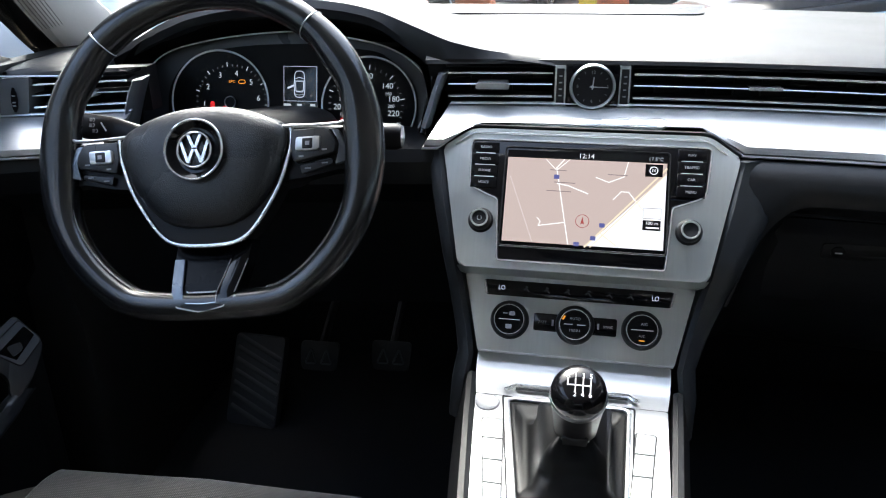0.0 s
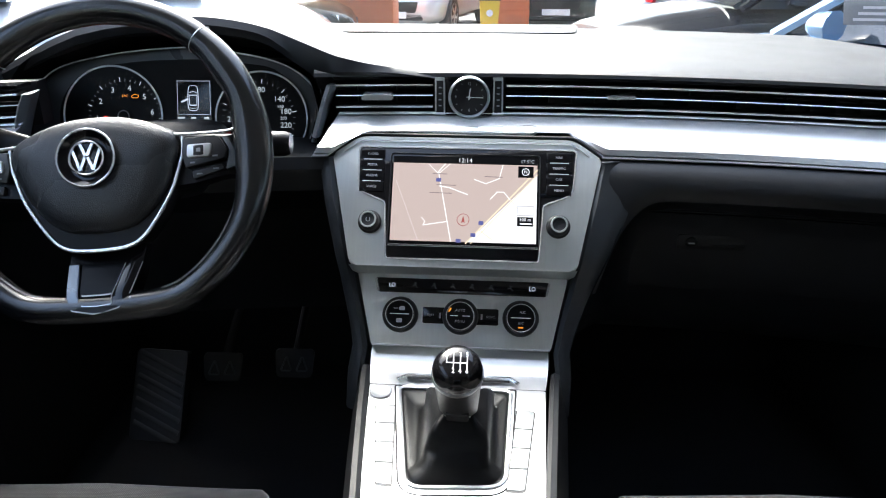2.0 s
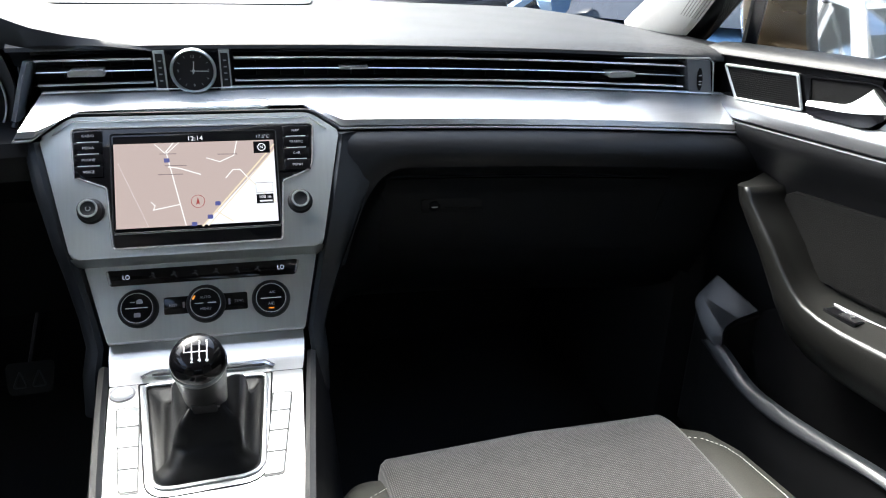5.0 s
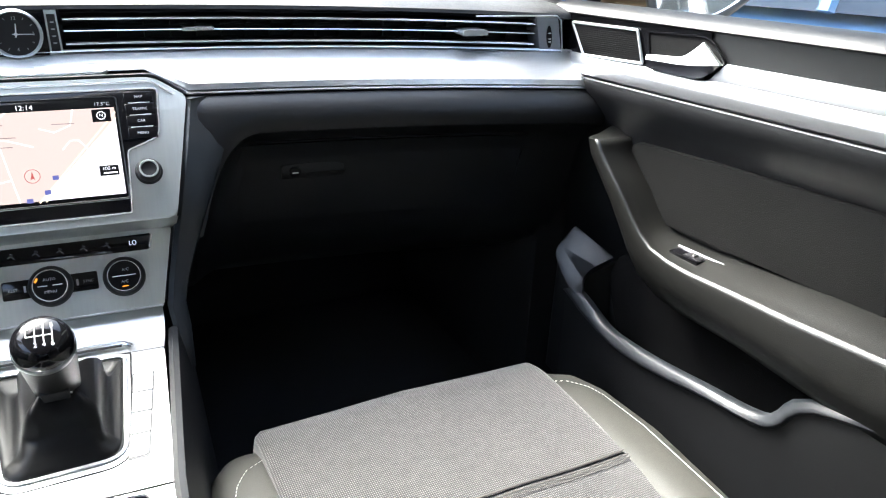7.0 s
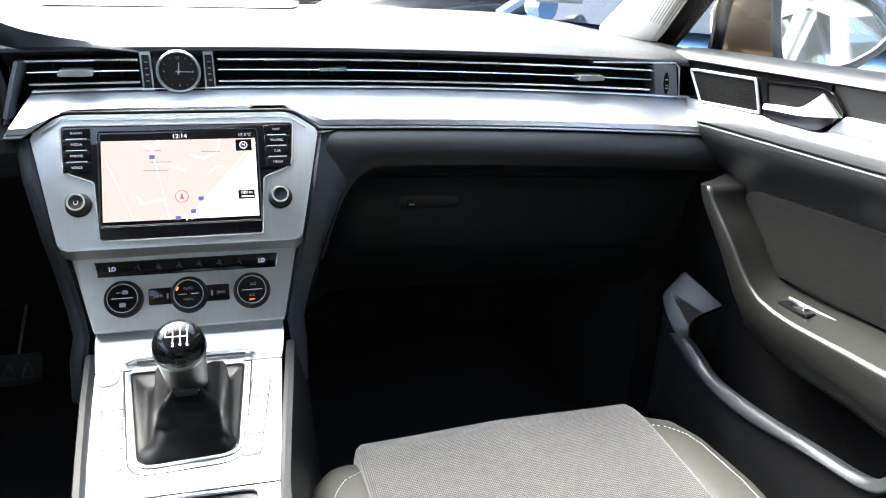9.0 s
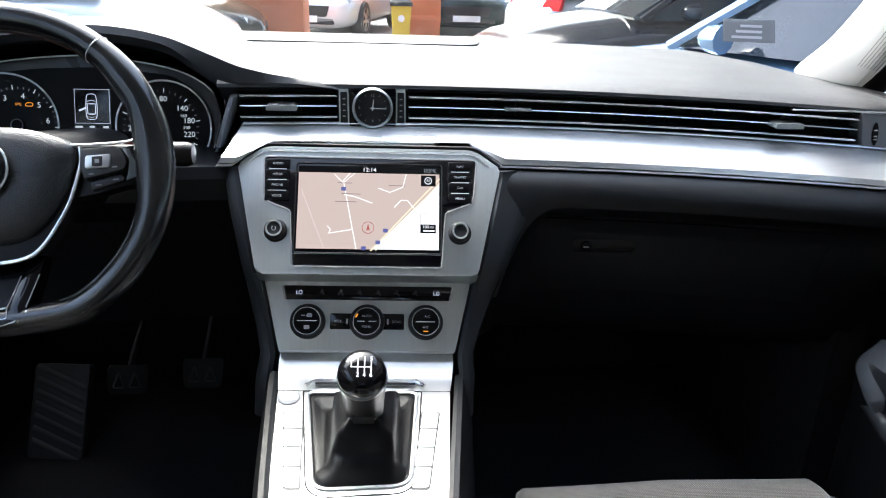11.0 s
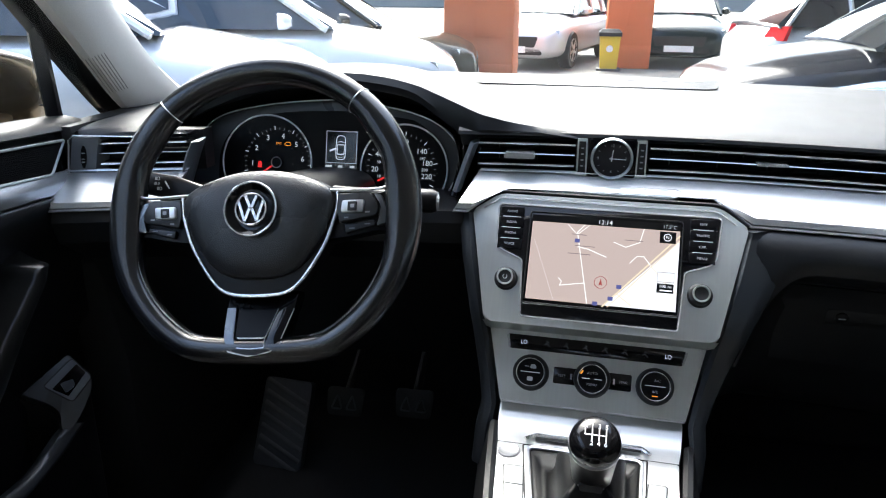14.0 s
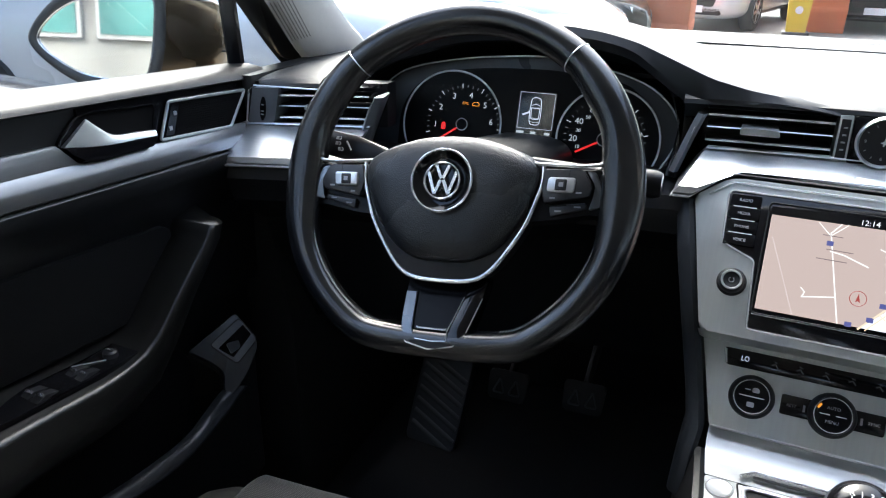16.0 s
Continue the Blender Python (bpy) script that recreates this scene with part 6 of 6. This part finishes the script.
    if s < 0:
        frame_edge = slope(((0.011, 0.006, 0.658), (-0.016, 0.006, 0.631), (-0.009, -0.031, 0.611), (0.025, -0.041, 0.637)), 0.006)
        bt = part("boot_release", raised(frame_edge, -0.004, 0.0006, 0.0012), RELEASEGREY, root, "grey boot release switch")
        part("line_ring", sweep([(s * p.x, p.y, p.z) for p in (v + NP * 0.0006 for v in frame_edge)], 0.0010, n=5, closed=True), BLACK, bt)
        part("switch_well", raised(slope(((0.004, 0.004, 0.650), (-0.0085, 0.004, 0.638), (-0.002, -0.029, 0.618), (0.016, -0.036, 0.631)), 0.002), -0.004, 0.0016), PIANO, bt)
        part("switch_tab", raised(slope(((0.011, -0.026, 0.634), (0.001, -0.012, 0.635), (-0.004, -0.016, 0.627), (0.002, -0.029, 0.622)), 0.003), 0.0, 0.0030, 0.0045), KEYGREY, bt)
    return root


door(1, 0.69, "front passenger door with silver strip, chrome handle and taupe armrest")
door(-1, 0.715, "driver door with silver strip, chrome handle and window switches")


# ---- door mirrors ----
GLASS_EDGE = smooth_outline([(0.162, -0.007), (0.146, 0.0125), (0.117, 0.032), (0.078, 0.0445), (0.010, 0.0505), (-0.0115, 0.0465), (-0.0152, 0.0315), (-0.0066, -0.021), (0.0034, -0.0504), (0.017, -0.0615), (0.057, -0.0605), (0.0997, -0.054), (0.132, -0.0395), (0.156, -0.022)], 3)


def mirror(s, xi, y):
    root = thing("door_mirror", pose(s * xi, y, 1.012, -4.5, 0, -s * 12), "bronze door mirror with black-edged glass", "door mirror", "door mirrors")

    def ring(d, grow, slide=0.0, lower=0.0):
        """The glass outline, grown outwards and slid towards the car, d metres ahead of the glass."""
        out = []
        for u, v in GLASS_EDGE:
            c = Vector((u - 0.075, v + 0.005))
            q = c * (1 + grow / max(0.03, c.length))
            inner = min(1.0, max(0.0, (0.10 - u) / 0.11))
            out.append((s * (q.x + 0.075 - slide * inner), d, q.y - 0.005 - lower * (0.4 + 0.6 * inner)))
        return out

    part("housing", loft([ring(0.006, 0.013), ring(-0.004, 0.017), ring(0.004, 0.021), ring(0.030, 0.020, 0.018, 0.002), ring(0.065, 0.014, 0.040, 0.006), ring(0.100, 0.004, 0.058, 0.012), ring(0.130, -0.012, 0.064, 0.018), ring(0.150, -0.030, 0.064, 0.022)]), BROWN, root, "bronze painted housing", sharp=50)
    part("edge", loft([ring(-0.0070, 0.003), ring(-0.0090, 0.006), ring(-0.0090, 0.0125), ring(-0.0060, 0.0175), ring(0.004, 0.0175)], cap=False), MIRROREDGE, root, "dark grey plastic edge", sharp=60)
    part("edge_line", sweep([(x, -0.0075, z) for x, _, z in ring(0, 0.0020)], 0.0010, n=5, closed=True, up=(0, 1, 0)), CHROME, root)
    part("glass", loft([ring(-0.006, 0.0032), ring(0.002, 0.0032)]), MIRROR, root, "mirror glass")
    part("crease", sweep([(-s * 0.012, 0.026, -0.016), (-s * 0.050, 0.062, -0.020), (-s * 0.074, 0.100, -0.026)], 0.0015, n=6), BLACK, root)
    part("foot", sweep([(s * 0.02, 0.05, -0.066), (s * -0.05, 0.085, -0.082), (s * -0.12, 0.11, -0.105)], [0.05, 0.048, 0.045], [0.022, 0.026, 0.03], n=14), BROWN, root, "bronze mirror foot", sharp=60)
    return root


mirror(-1, 0.905, 0.10)
mirror(1, 0.910, 0.13)
# outer skin of the car, below the windows
skin_ = thing("car_body", None, "bronze outer body of the parked car", "car body", kind="structure")
for s in (-1, 1):
    part("body_side", loft([[(s * x, y, z) for x, z in ((0.80, zb), (w, zb - 0.03), (w + 0.02, 0.60), (w, 0.15), (w - 0.03, -0.12), (0.80, -0.12))] for y, zb, w in ((1.55, 0.78, 0.84), (0.75, 0.915, 0.86), (0.0, 0.925, 0.87), (-1.0, 0.955, 0.87), (-1.8, 0.96, 0.86))]), BROWN, skin_, "bronze door and wing skin", sharp=50)
part("bonnet", loft([[(x, y, z - 0.05 * (x / 0.8) ** 2) for x in np.linspace(-0.8, 0.8, 9)] + [(0.8, y, z - 0.09), (-0.8, y, z - 0.09)] for y, z in ((0.80, 0.925), (1.2, 0.87), (1.55, 0.80))]), BROWN, skin_, "bronze bonnet")
part("front", box((0, 1.56, 0.3), (1.64, 0.06, 0.84), 0.02, 1), BROWN, skin_)
part("underbody", box((0, -0.1, 0.0), (1.6, 3.3, 0.24)), BLACK, skin_)

# ---- front seats ----
def seat(s, cx, label):
    root = thing("front_seat", pose(cx, 0.004, 0.004), label, "car seat", "front seats")
    prof = smooth_path([(-0.175, 0.44, 0), (-0.146, 0.475, 0), (-0.134, 0.51, 0), (-0.138, 0.538, 0), (-0.160, 0.553, 0), (-0.22, 0.556, 0), (-0.40, 0.548, 0), (-0.70, 0.53, 0)], 4)
    prof = [(p.x, p.y) for p in prof] + [(-0.70, 0.40), (-0.2, 0.40)]
    rings = []
    for x, e in ((-0.187, 0.010), (-0.184, 0.004), (-0.178, 0.001), (-0.1, 0), (0, -0.002), (0.1, 0), (0.178, 0.001), (0.184, 0.004), (0.187, 0.010)):
        rings.append([(x, y - e * (1 if y > -0.3 else 0), z - e) for y, z in prof])
    part("cushion", loft(rings), KNITTED, root, "woven grey and black cloth cushion", sharp=50)
    for dy, r in ((0.0, 0.0016), (-0.0075, 0.0010), (-0.0120, 0.0008)):
        seam = sweep([(x, -0.348 + dy + 0.0008 * math.sin(40 * x), 0.5530 + ramp_at(abs(x), (0, 0.1, 0.178), (0.002, 0.0, -0.001))) for x in np.linspace(-0.180, 0.180, 18)], r, r * 0.6, n=6)
        part("cross_seam", seam, SEAMCLOTH, root)
    for q in (-1, 1):
        YS = (-0.70, -0.45, -0.32, -0.23, -0.185, -0.158, -0.143)
        WS, ZT, DX = (0.040, 0.048, 0.058, 0.055, 0.048, 0.038, 0.016), (0.560, 0.556, 0.552, 0.548, 0.541, 0.528, 0.504), (0.016, 0.018, 0.022, 0.020, 0.016, 0.012, 0.006)

        def skin(y, a):
            w, zt, dx = (ramp_at(y, YS, v) for v in (WS, ZT, DX))
            c, q1 = math.cos(a), math.sin(a)
            return Vector((q * (0.187 + dx + w * math.copysign(abs(c) ** 0.8, c)), y, zt - 0.065 + 0.065 * math.copysign(abs(q1) ** 0.7, q1) - (0.05 if q1 < -1e-6 else 0)))

        rings = [[skin(y, a) for a in np.linspace(0, 2 * math.pi, 32, endpoint=False)] for y in (-0.143, -0.147, -0.152, -0.158, -0.170, -0.185, -0.205, -0.23, -0.27, -0.32, -0.38, -0.45, -0.55, -0.70)]
        bol = part("bolster", loft(rings), GREYHIDE, root, "grey leather side bolster", sharp=70)
        st = bmesh.new()
        line = [skin(y, radians(ramp_at(-y, (0.184, 0.190, 0.200, 0.222, 0.25), (112, 103, 90, 80, 72)))) + Vector((0, 0, 0.0005)) for y in np.linspace(-0.184, -0.62, 260)]
        gone = 0.0
        for a, b in zip(line, line[1:]):
            gone += (b - a).length
            if gone > 0.0046:
                gone, d = 0.0, (b - a).normalized()
                sweep([a - d * 0.0032, a], 0.0006, n=4, bm=st)
        tagged(part("stitching", st, THREAD, bol, "pale stitching"), kind="stuff")
    back = []
    for y, z, w, d in ((-0.66, 0.50, 0.20, 0.06), (-0.70, 0.62, 0.235, 0.07), (-0.78, 0.82, 0.24, 0.07), (-0.86, 1.0, 0.225, 0.06), (-0.91, 1.10, 0.19, 0.05), (-0.93, 1.14, 0.15, 0.035)):
        back.append([(w * math.copysign(abs(math.cos(a)) ** 0.6, math.cos(a)), y - 0.06 + d * math.copysign(abs(math.sin(a)) ** 0.7, math.sin(a)), z) for a in np.linspace(0, 2 * math.pi, 28, endpoint=False)])
    part("backrest", loft(back), KNITTED, root, "woven cloth backrest", sharp=60)
    head = part("headrest", loft([[(w * math.copysign(abs(math.cos(a)) ** 0.6, math.cos(a)), -1.0 + d * math.sin(a), z) for a in np.linspace(0, 2 * math.pi, 20, endpoint=False)] for z, w, d in ((1.17, 0.10, 0.03), (1.20, 0.125, 0.05), (1.28, 0.125, 0.05), (1.33, 0.10, 0.03))]), GREYHIDE, root, "grey leather headrest", sharp=60)
    for q in (-1, 1):
        part("headrest_post", sweep([(q * 0.06, -0.99, 1.10), (q * 0.06, -1.0, 1.18)], 0.006, n=8), CHROME, head)
    part("seat_base", box((0, -0.45, 0.35), (0.42, 0.5, 0.14), 0.02), BLACK, root)
    return root


seat(1, 0.354, "passenger seat with woven grey cloth and grey leather sides")
seat(-1, -0.412, "driver seat with woven grey cloth and grey leather sides")

# ---- footwell ----
rest = thing("footrest", pose(-0.572, 0.36, 0.35, 62, 0, -6), "dark ribbed footrest beside the pedals", "footrest")
part("plate", prism(rounded([(-0.05, -0.085), (0.05, -0.085), (0.05, 0.085), (-0.05, 0.085)], 0.008), -0.02, 0.0, 0.003), DARKMETAL, rest)
for k in range(7):
    y = -0.07 + 0.022 * k
    part("rib", sweep([(-0.044, y + 0.018, 0.0), (0.046, y - 0.020, 0.0)], 0.0050, 0.0016, n=6), RIBGREY, rest)


def pedal(x, z):
    root = thing("pedal", pose(x, 0.34, z, 60, 0, 0), "small black rubber foot pedal", "pedal", "foot pedals")
    part("pad", prism(rounded([(-0.032, -0.026), (0.032, -0.026), (0.036, 0.026), (-0.036, 0.026)], 0.01), -0.008, 0.0, 0.003), RUBBER, root)
    part("arm", sweep([(0.0, 0.0, -0.008), (0.0, 0.06, -0.05), (0.0, 0.20, -0.16), (0.0, 0.22, -0.30)], 0.008, n=8), BLACK, root)
    for k in (-1, 1):
        part("pad_rib", sweep(line3(rounded([(k * 0.014 - 0.010, -0.014), (k * 0.014 + 0.010, -0.014), (k * 0.014, 0.012)], 0.004, 3), 0.001), 0.0018, n=5, closed=True), DARKMETAL, root)
    return root


pedal(-0.437, 0.425)
pedal(-0.305, 0.435)

# ---- outside: the car yard ----
GROUND = -0.15
gr = bmesh.new()
bmesh.ops.create_grid(gr, x_segments=24, y_segments=24, size=400, matrix=Matrix.Translation((0, 0, GROUND)))
tagged(part("ground", gr, ASPHALT), "pale paved car yard", "ground", kind="structure")


def parked_car(m, colour, label, tall=0.0, plates=True):
    """A parked car, nose along +y, standing on z = 0."""
    root = thing("parked_car", m, label, "car", "parked cars")
    L, W = 4.4, 0.90

    def ring(y, hw, z0, z1, crown):
        pts = []
        for a in np.linspace(0, 2 * math.pi, 28, endpoint=False):
            c, q = math.cos(a), math.sin(a)
            pts.append((hw * math.copysign(abs(c) ** 0.45, c), y, (z0 + z1) / 2 + (z1 - z0) / 2 * math.copysign(abs(q) ** 0.55, q) + (crown * (1 - abs(c)) if q > 0 else 0)))
        return pts

    t = tall
    body = [ring(y, hw, z0, z1 + t, cr) for y, hw, z0, z1, cr in ((2.16, 0.60, 0.32, 0.58, 0.0), (2.10, 0.72, 0.22, 0.68, 0.01), (1.92, 0.82, 0.18, 0.76, 0.02), (1.5, 0.88, 0.17, 0.85, 0.03), (0.95, 0.90, 0.17, 0.94, 0.03), (0.2, 0.90, 0.17, 0.96, 0.0), (-0.8, 0.90, 0.17, 0.97, 0.0), (-1.6, 0.88, 0.18, 0.98, 0.02), (-2.05, 0.82, 0.24, 0.95, 0.02), (-2.2, 0.70, 0.32, 0.82, 0.0))]
    part("body", loft(body), colour, root, "glossy car body", sharp=50)
    green = []
    for y, hb, ht, zb, zt in ((1.05, 0.78, 0.74, 0.93, 0.95), (0.35, 0.80, 0.64, 0.93, 1.36), (-0.2, 0.80, 0.63, 0.94, 1.44), (-1.2, 0.80, 0.62, 0.95, 1.42), (-1.75, 0.79, 0.62, 0.95, 1.30), (-2.08, 0.76, 0.68, 0.93, 0.97)):
        green.append([(-hb, y, zb + t), (hb, y, zb + t), (ht, y, zt + t), (ht * 0.5, y, zt + t + 0.02), (-ht * 0.5, y, zt + t + 0.02), (-ht, y, zt + t)])
    part("glasshouse", loft(green), CARGLASS, root, "dark car windows", sharp=30)
    roof = [[(-w, y, z + t), (w, y, z + t), (w * 0.95, y, z + 0.035 + t), (-w * 0.95, y, z + 0.035 + t)] for y, w, z in ((0.30, 0.645, 1.355), (-0.2, 0.645, 1.45), (-1.2, 0.635, 1.43), (-1.70, 0.63, 1.32))]
    part("roof", loft(roof), colour, root)
    for q in (-1, 1):
        for pts in ([(0.80, 1.0, 0.93), (0.66, 0.33, 1.38)], [(0.815, -0.25, 0.95), (0.655, -0.28, 1.44)], [(0.81, -1.15, 0.95), (0.65, -1.2, 1.43)], [(0.77, -2.0, 0.95), (0.64, -1.7, 1.33)]):
            part("pillar", sweep([(q * x, y, z + t) for x, y, z in pts], 0.035, 0.03, n=6), colour, root)
        part("mirror", loft([[(q * (0.93 + 0.09 * w * math.cos(a)), 0.62 + d, 1.0 + t + 0.07 * w * math.sin(a)) for a in np.linspace(0, 6.28, 10, endpoint=False)] for d, w in ((0, 1), (0.07, 0.9), (0.11, 0.5))]), colour, root)
        hl = part("headlamp", loft([[(q * x, y, z + t * 0.6) for x, y, z in ((0.42, 2.04, 0.58), (0.74, 1.88, 0.62), (0.76, 1.84, 0.70), (0.50, 1.98, 0.66))], [(q * x, y, z + t * 0.6) for x, y, z in ((0.42, 2.125, 0.57), (0.775, 1.96, 0.61), (0.80, 1.92, 0.69), (0.50, 2.07, 0.66))]]), HEADLIGHT, root, "clear headlamp")
        part("tail_lamp", loft([[(q * x, y, z + t) for x, y, z in ((0.55, -2.10, 0.78), (0.82, -2.0, 0.78), (0.82, -1.95, 0.96), (0.60, -2.06, 0.94))], [(q * x, y, z + t) for x, y, z in ((0.55, -2.20, 0.78), (0.84, -2.06, 0.78), (0.84, -2.0, 0.96), (0.60, -2.13, 0.94))]]), TAILRED, root, "red tail lamp")
        part("fog_lamp", lathe([(0.05, 0), (0.05, 0.02), (0, 0.02)], 14), HEADLIGHT, root, m=pose(q * 0.62, 2.06, 0.36, -90, 0, 0))
        for y in (1.36, -1.32):
            wh = part("wheel", lathe([(0.20, -0.10), (0.30, -0.11), (0.325, -0.08), (0.33, 0.0), (0.325, 0.08), (0.30, 0.11), (0.20, 0.10)], 32), TYRE, root, m=pose(q * 0.80, y, 0.33, 0, 90, 0))
            rimb = lathe([(0.21, -0.02), (0.21, 0.02), (0.19, 0.02), (0.19, -0.02)], 28, cap=False)
            for k in range(5):
                a = 2 * math.pi * k / 5
                sweep([(0.03 * math.cos(a), 0.03 * math.sin(a), 0.02 * q), (0.2 * math.cos(a), 0.2 * math.sin(a), 0.0)], 0.028, 0.012, n=6, bm=rimb)
            part("rim", rimb, ALLOY, wh, "alloy rim", m=pose(0, 0, q * 0.09))
    gril = part("grille", prism(rounded([(-0.42, 0.50), (0.42, 0.50), (0.48, 0.68), (-0.48, 0.68)], 0.03), 0, 0.03, 0.005), BLACK, root, m=pose(0, 2.12, t * 0.6 - 0.10, 90, 0, 0) @ pose(0, 0, -0.02, 0, 0, 0) @ Matrix.Diagonal((1, 1, -1, 1)))
    for k in range(4):
        part("grille_bar", box((0, 2.158, 0.42 + 0.042 * k + t * 0.6), (0.60, 0.02, 0.010), 0.003, 1), CHROME, gril.parent)
    part("lower_intake", box((0, 2.12, 0.33), (1.1, 0.08, 0.12), 0.02, 1), BLACK, root)
    part("number_plate", box((0, 2.175, 0.36), (0.52, 0.012, 0.11), 0.004, 1), PLATE, root, "white number plate")
    return root


def at(x, y, yaw):
    return pose(x, y, GROUND, 0, 0, yaw)


parked_car(at(-3.86, 3.94, -69.5), WHITE_PAINT, "white hatchback parked side by side with another white one", tall=0.10)
parked_car(at(-3.30, 5.95, -76), WHITE_PAINT, "white hatchback with its nose beside the orange pillar", tall=0.06)
parked_car(at(-3.4, 8.3, -82), OLIVE_PAINT, "dark olive car behind the white hatchbacks")
parked_car(at(-0.62, 14.8, 165), WHITE_PAINT, "white car parked behind the orange pillar")
parked_car(at(-0.35, 20.5, 165), BLACK_PAINT, "black car far down the yard")
parked_car(at(1.9, 15.8, 177), NAVY_PAINT, "dark car with a chrome grille facing the lane")
parked_car(at(4.35, 10.8, -77), WHITE_PAINT, "white estate car with red tail lamps", tall=-0.03)
parked_car(at(3.05, 5.85, 93), BLACK_PAINT, "glossy black saloon across the lane")
parked_car(at(2.74, 2.55, 33), BLUE_PAINT, "light blue hatchback close by")
parked_car(at(-3.2, -0.5, -4), BLACK_PAINT, "dark car parked beside the driver side")
parked_car(at(-8.6, -9.0, 2), WHITE_PAINT, "white car parked behind")
parked_car(at(2.55, -2.6, 3), GREY_PAINT, "silver car parked beside the passenger side")


def pillar(x, y, w, d):
    root = thing("concrete_pillar", pose(x, y, GROUND), "square pillar painted orange", "pillar", "orange pillars")
    part("shaft", box((0, 0, 2.0), (w, d, 4.0), 0.02), ORANGE, root)
    part("base_band", box((0, 0, 0.35), (w + 0.01, d + 0.01, 0.12), 0.01), ORANGE, root)
    part("side_panel", prism(rounded([(-w * 0.08, 0.75), (w * 0.42, 0.75), (w * 0.42, 1.45), (0.05, 1.45)], 0.03), 0, 0.012, 0.004), ORANGE, root, m=pose(0, -d / 2 + 0.0, 0, 90, 0, 0))
    return root


pillar(-1.32, 9.6, 0.92, 0.9)
pillar(0.88, 13.9, 0.80, 0.8)
bin_ = thing("litter_bin", at(0.53, 13.1, 0) @ Matrix.Diagonal((0.66, 0.66, 0.66, 1)), "yellow litter bin with a dark lid", "bin")
part("body", loft([[(-w, -w * 0.9, z), (w, -w * 0.9, z), (w, w * 0.9, z), (-w, w * 0.9, z)] for z, w in ((0.06, 0.22), (0.9, 0.27))]), YELLOW, bin_)
part("lid", loft([[(-w, -w, z), (w, -w, z), (w, w, z), (-w, w, z)] for z, w in ((0.9, 0.30), (1.0, 0.30), (1.08, 0.22))]), BLACK, bin_)
part("foot", box((0, 0, 0.03), (0.62, 0.55, 0.06), 0.01), DARKMETAL, bin_)
part("label_disc", lathe([(0.09, 0), (0.09, 0.005), (0, 0.005)], 20), WHITEINK, bin_, m=pose(0, -0.235, 0.58, 90, 0, 0))
# open shed over the car and behind it
shed = thing("shed_roof", None, "open trussed shed roof over the parked cars", "roof")
for k in range(17):
    part("roof_sheet", box((-16 + 2.0 * k, -10.0, 3.9), (1.15, 14.0, 0.08)), ROOFSHEET, shed)
part("front_roof", box((7.0, 9.0, 3.6), (11.0, 9.0, 0.12)), ROOFSHEET, shed)
for k in range(4):
    part("purlin", box((7.0, 5.2 + 2.4 * k, 3.47), (11.0, 0.12, 0.14)), WHITE_PAINT, shed)
for x in (12.2,):
    for y in (5.0, 13.0):
        part("post", box((x, y, 1.7), (0.2, 0.2, 3.7), 0.01, 1), WHITE_PAINT, shed)
# added out of view to block sky light through the passenger window
part("added_right_roof", box((8.9, -0.3, 3.6), (13.4, 8.4, 0.12)), ROOFSHEET, shed)
part("side_roof", box((-10.8, 0.5, 3.9), (12.4, 6.8, 0.12)), ROOFSHEET, shed)
for k in range(5):
    y = -3.2 - 3.2 * k
    tr = bmesh.new()
    sweep([(-17, y, 3.75), (17, y, 3.75)], 0.05, n=6, bm=tr)
    sweep([(-17, y, 3.2), (17, y, 3.2)], 0.04, n=6, bm=tr)
    for i in range(34):
        sweep([(-17 + i, y, 3.2 if i % 2 else 3.75), (-16 + i, y, 3.75 if i % 2 else 3.2)], 0.03, n=5, bm=tr)
    part("truss", tr, WHITE_PAINT, shed)
for q in (-1, 1):
    for y in (-3.2, -9.0, -15.5):
        part("post", box((q * 12.5, y, 1.8), (0.22, 0.22, 3.9), 0.01, 1), WHITE_PAINT, shed)
# long low hall behind the yard, and one behind the camera
hall = thing("hall", None, "long low hall behind the car yard", "building")
part("wall", box((0, 70, 1.6), (160, 0.4, 3.5)), HALL, hall)
part("roof", box((0, 70, 3.4), (161, 6, 0.3)), ROOFSHEET, hall)
for k in range(-9, 10):
    wn_ = part("window", box((k * 6.0, 69.75, 1.8), (4.2, 0.12, 1.2), 0.02, 1), BLACK, hall)
    part("pane", box((k * 6.0, 69.68, 1.8), (4.0, 0.04, 1.0)), CARGLASS, wn_)
back = thing("glazed_hall", None, "hall with teal glazing behind the parked cars", "building")
TEAL = material("teal_glazing", (0.08, 0.24, 0.24), 0.15, coat=0.4)
part("wall", box((-6, -16, 1.9), (60, 0.4, 4.1)), PALEWALL, back, "pale rendered wall")
for k in range(-7, 2):
    w_ = part("window", box((-6 + k * 3.0, -15.75, 2.3), (2.7, 0.12, 1.9), 0.02, 1), WHITE_PAINT, back)
    part("pane", box((-6 + k * 3.0, -15.68, 2.3), (2.5, 0.04, 1.7)), TEAL, w_)
part("roof", box((-6, -17, 4.0), (61, 4, 0.2)), ROOFSHEET, back)
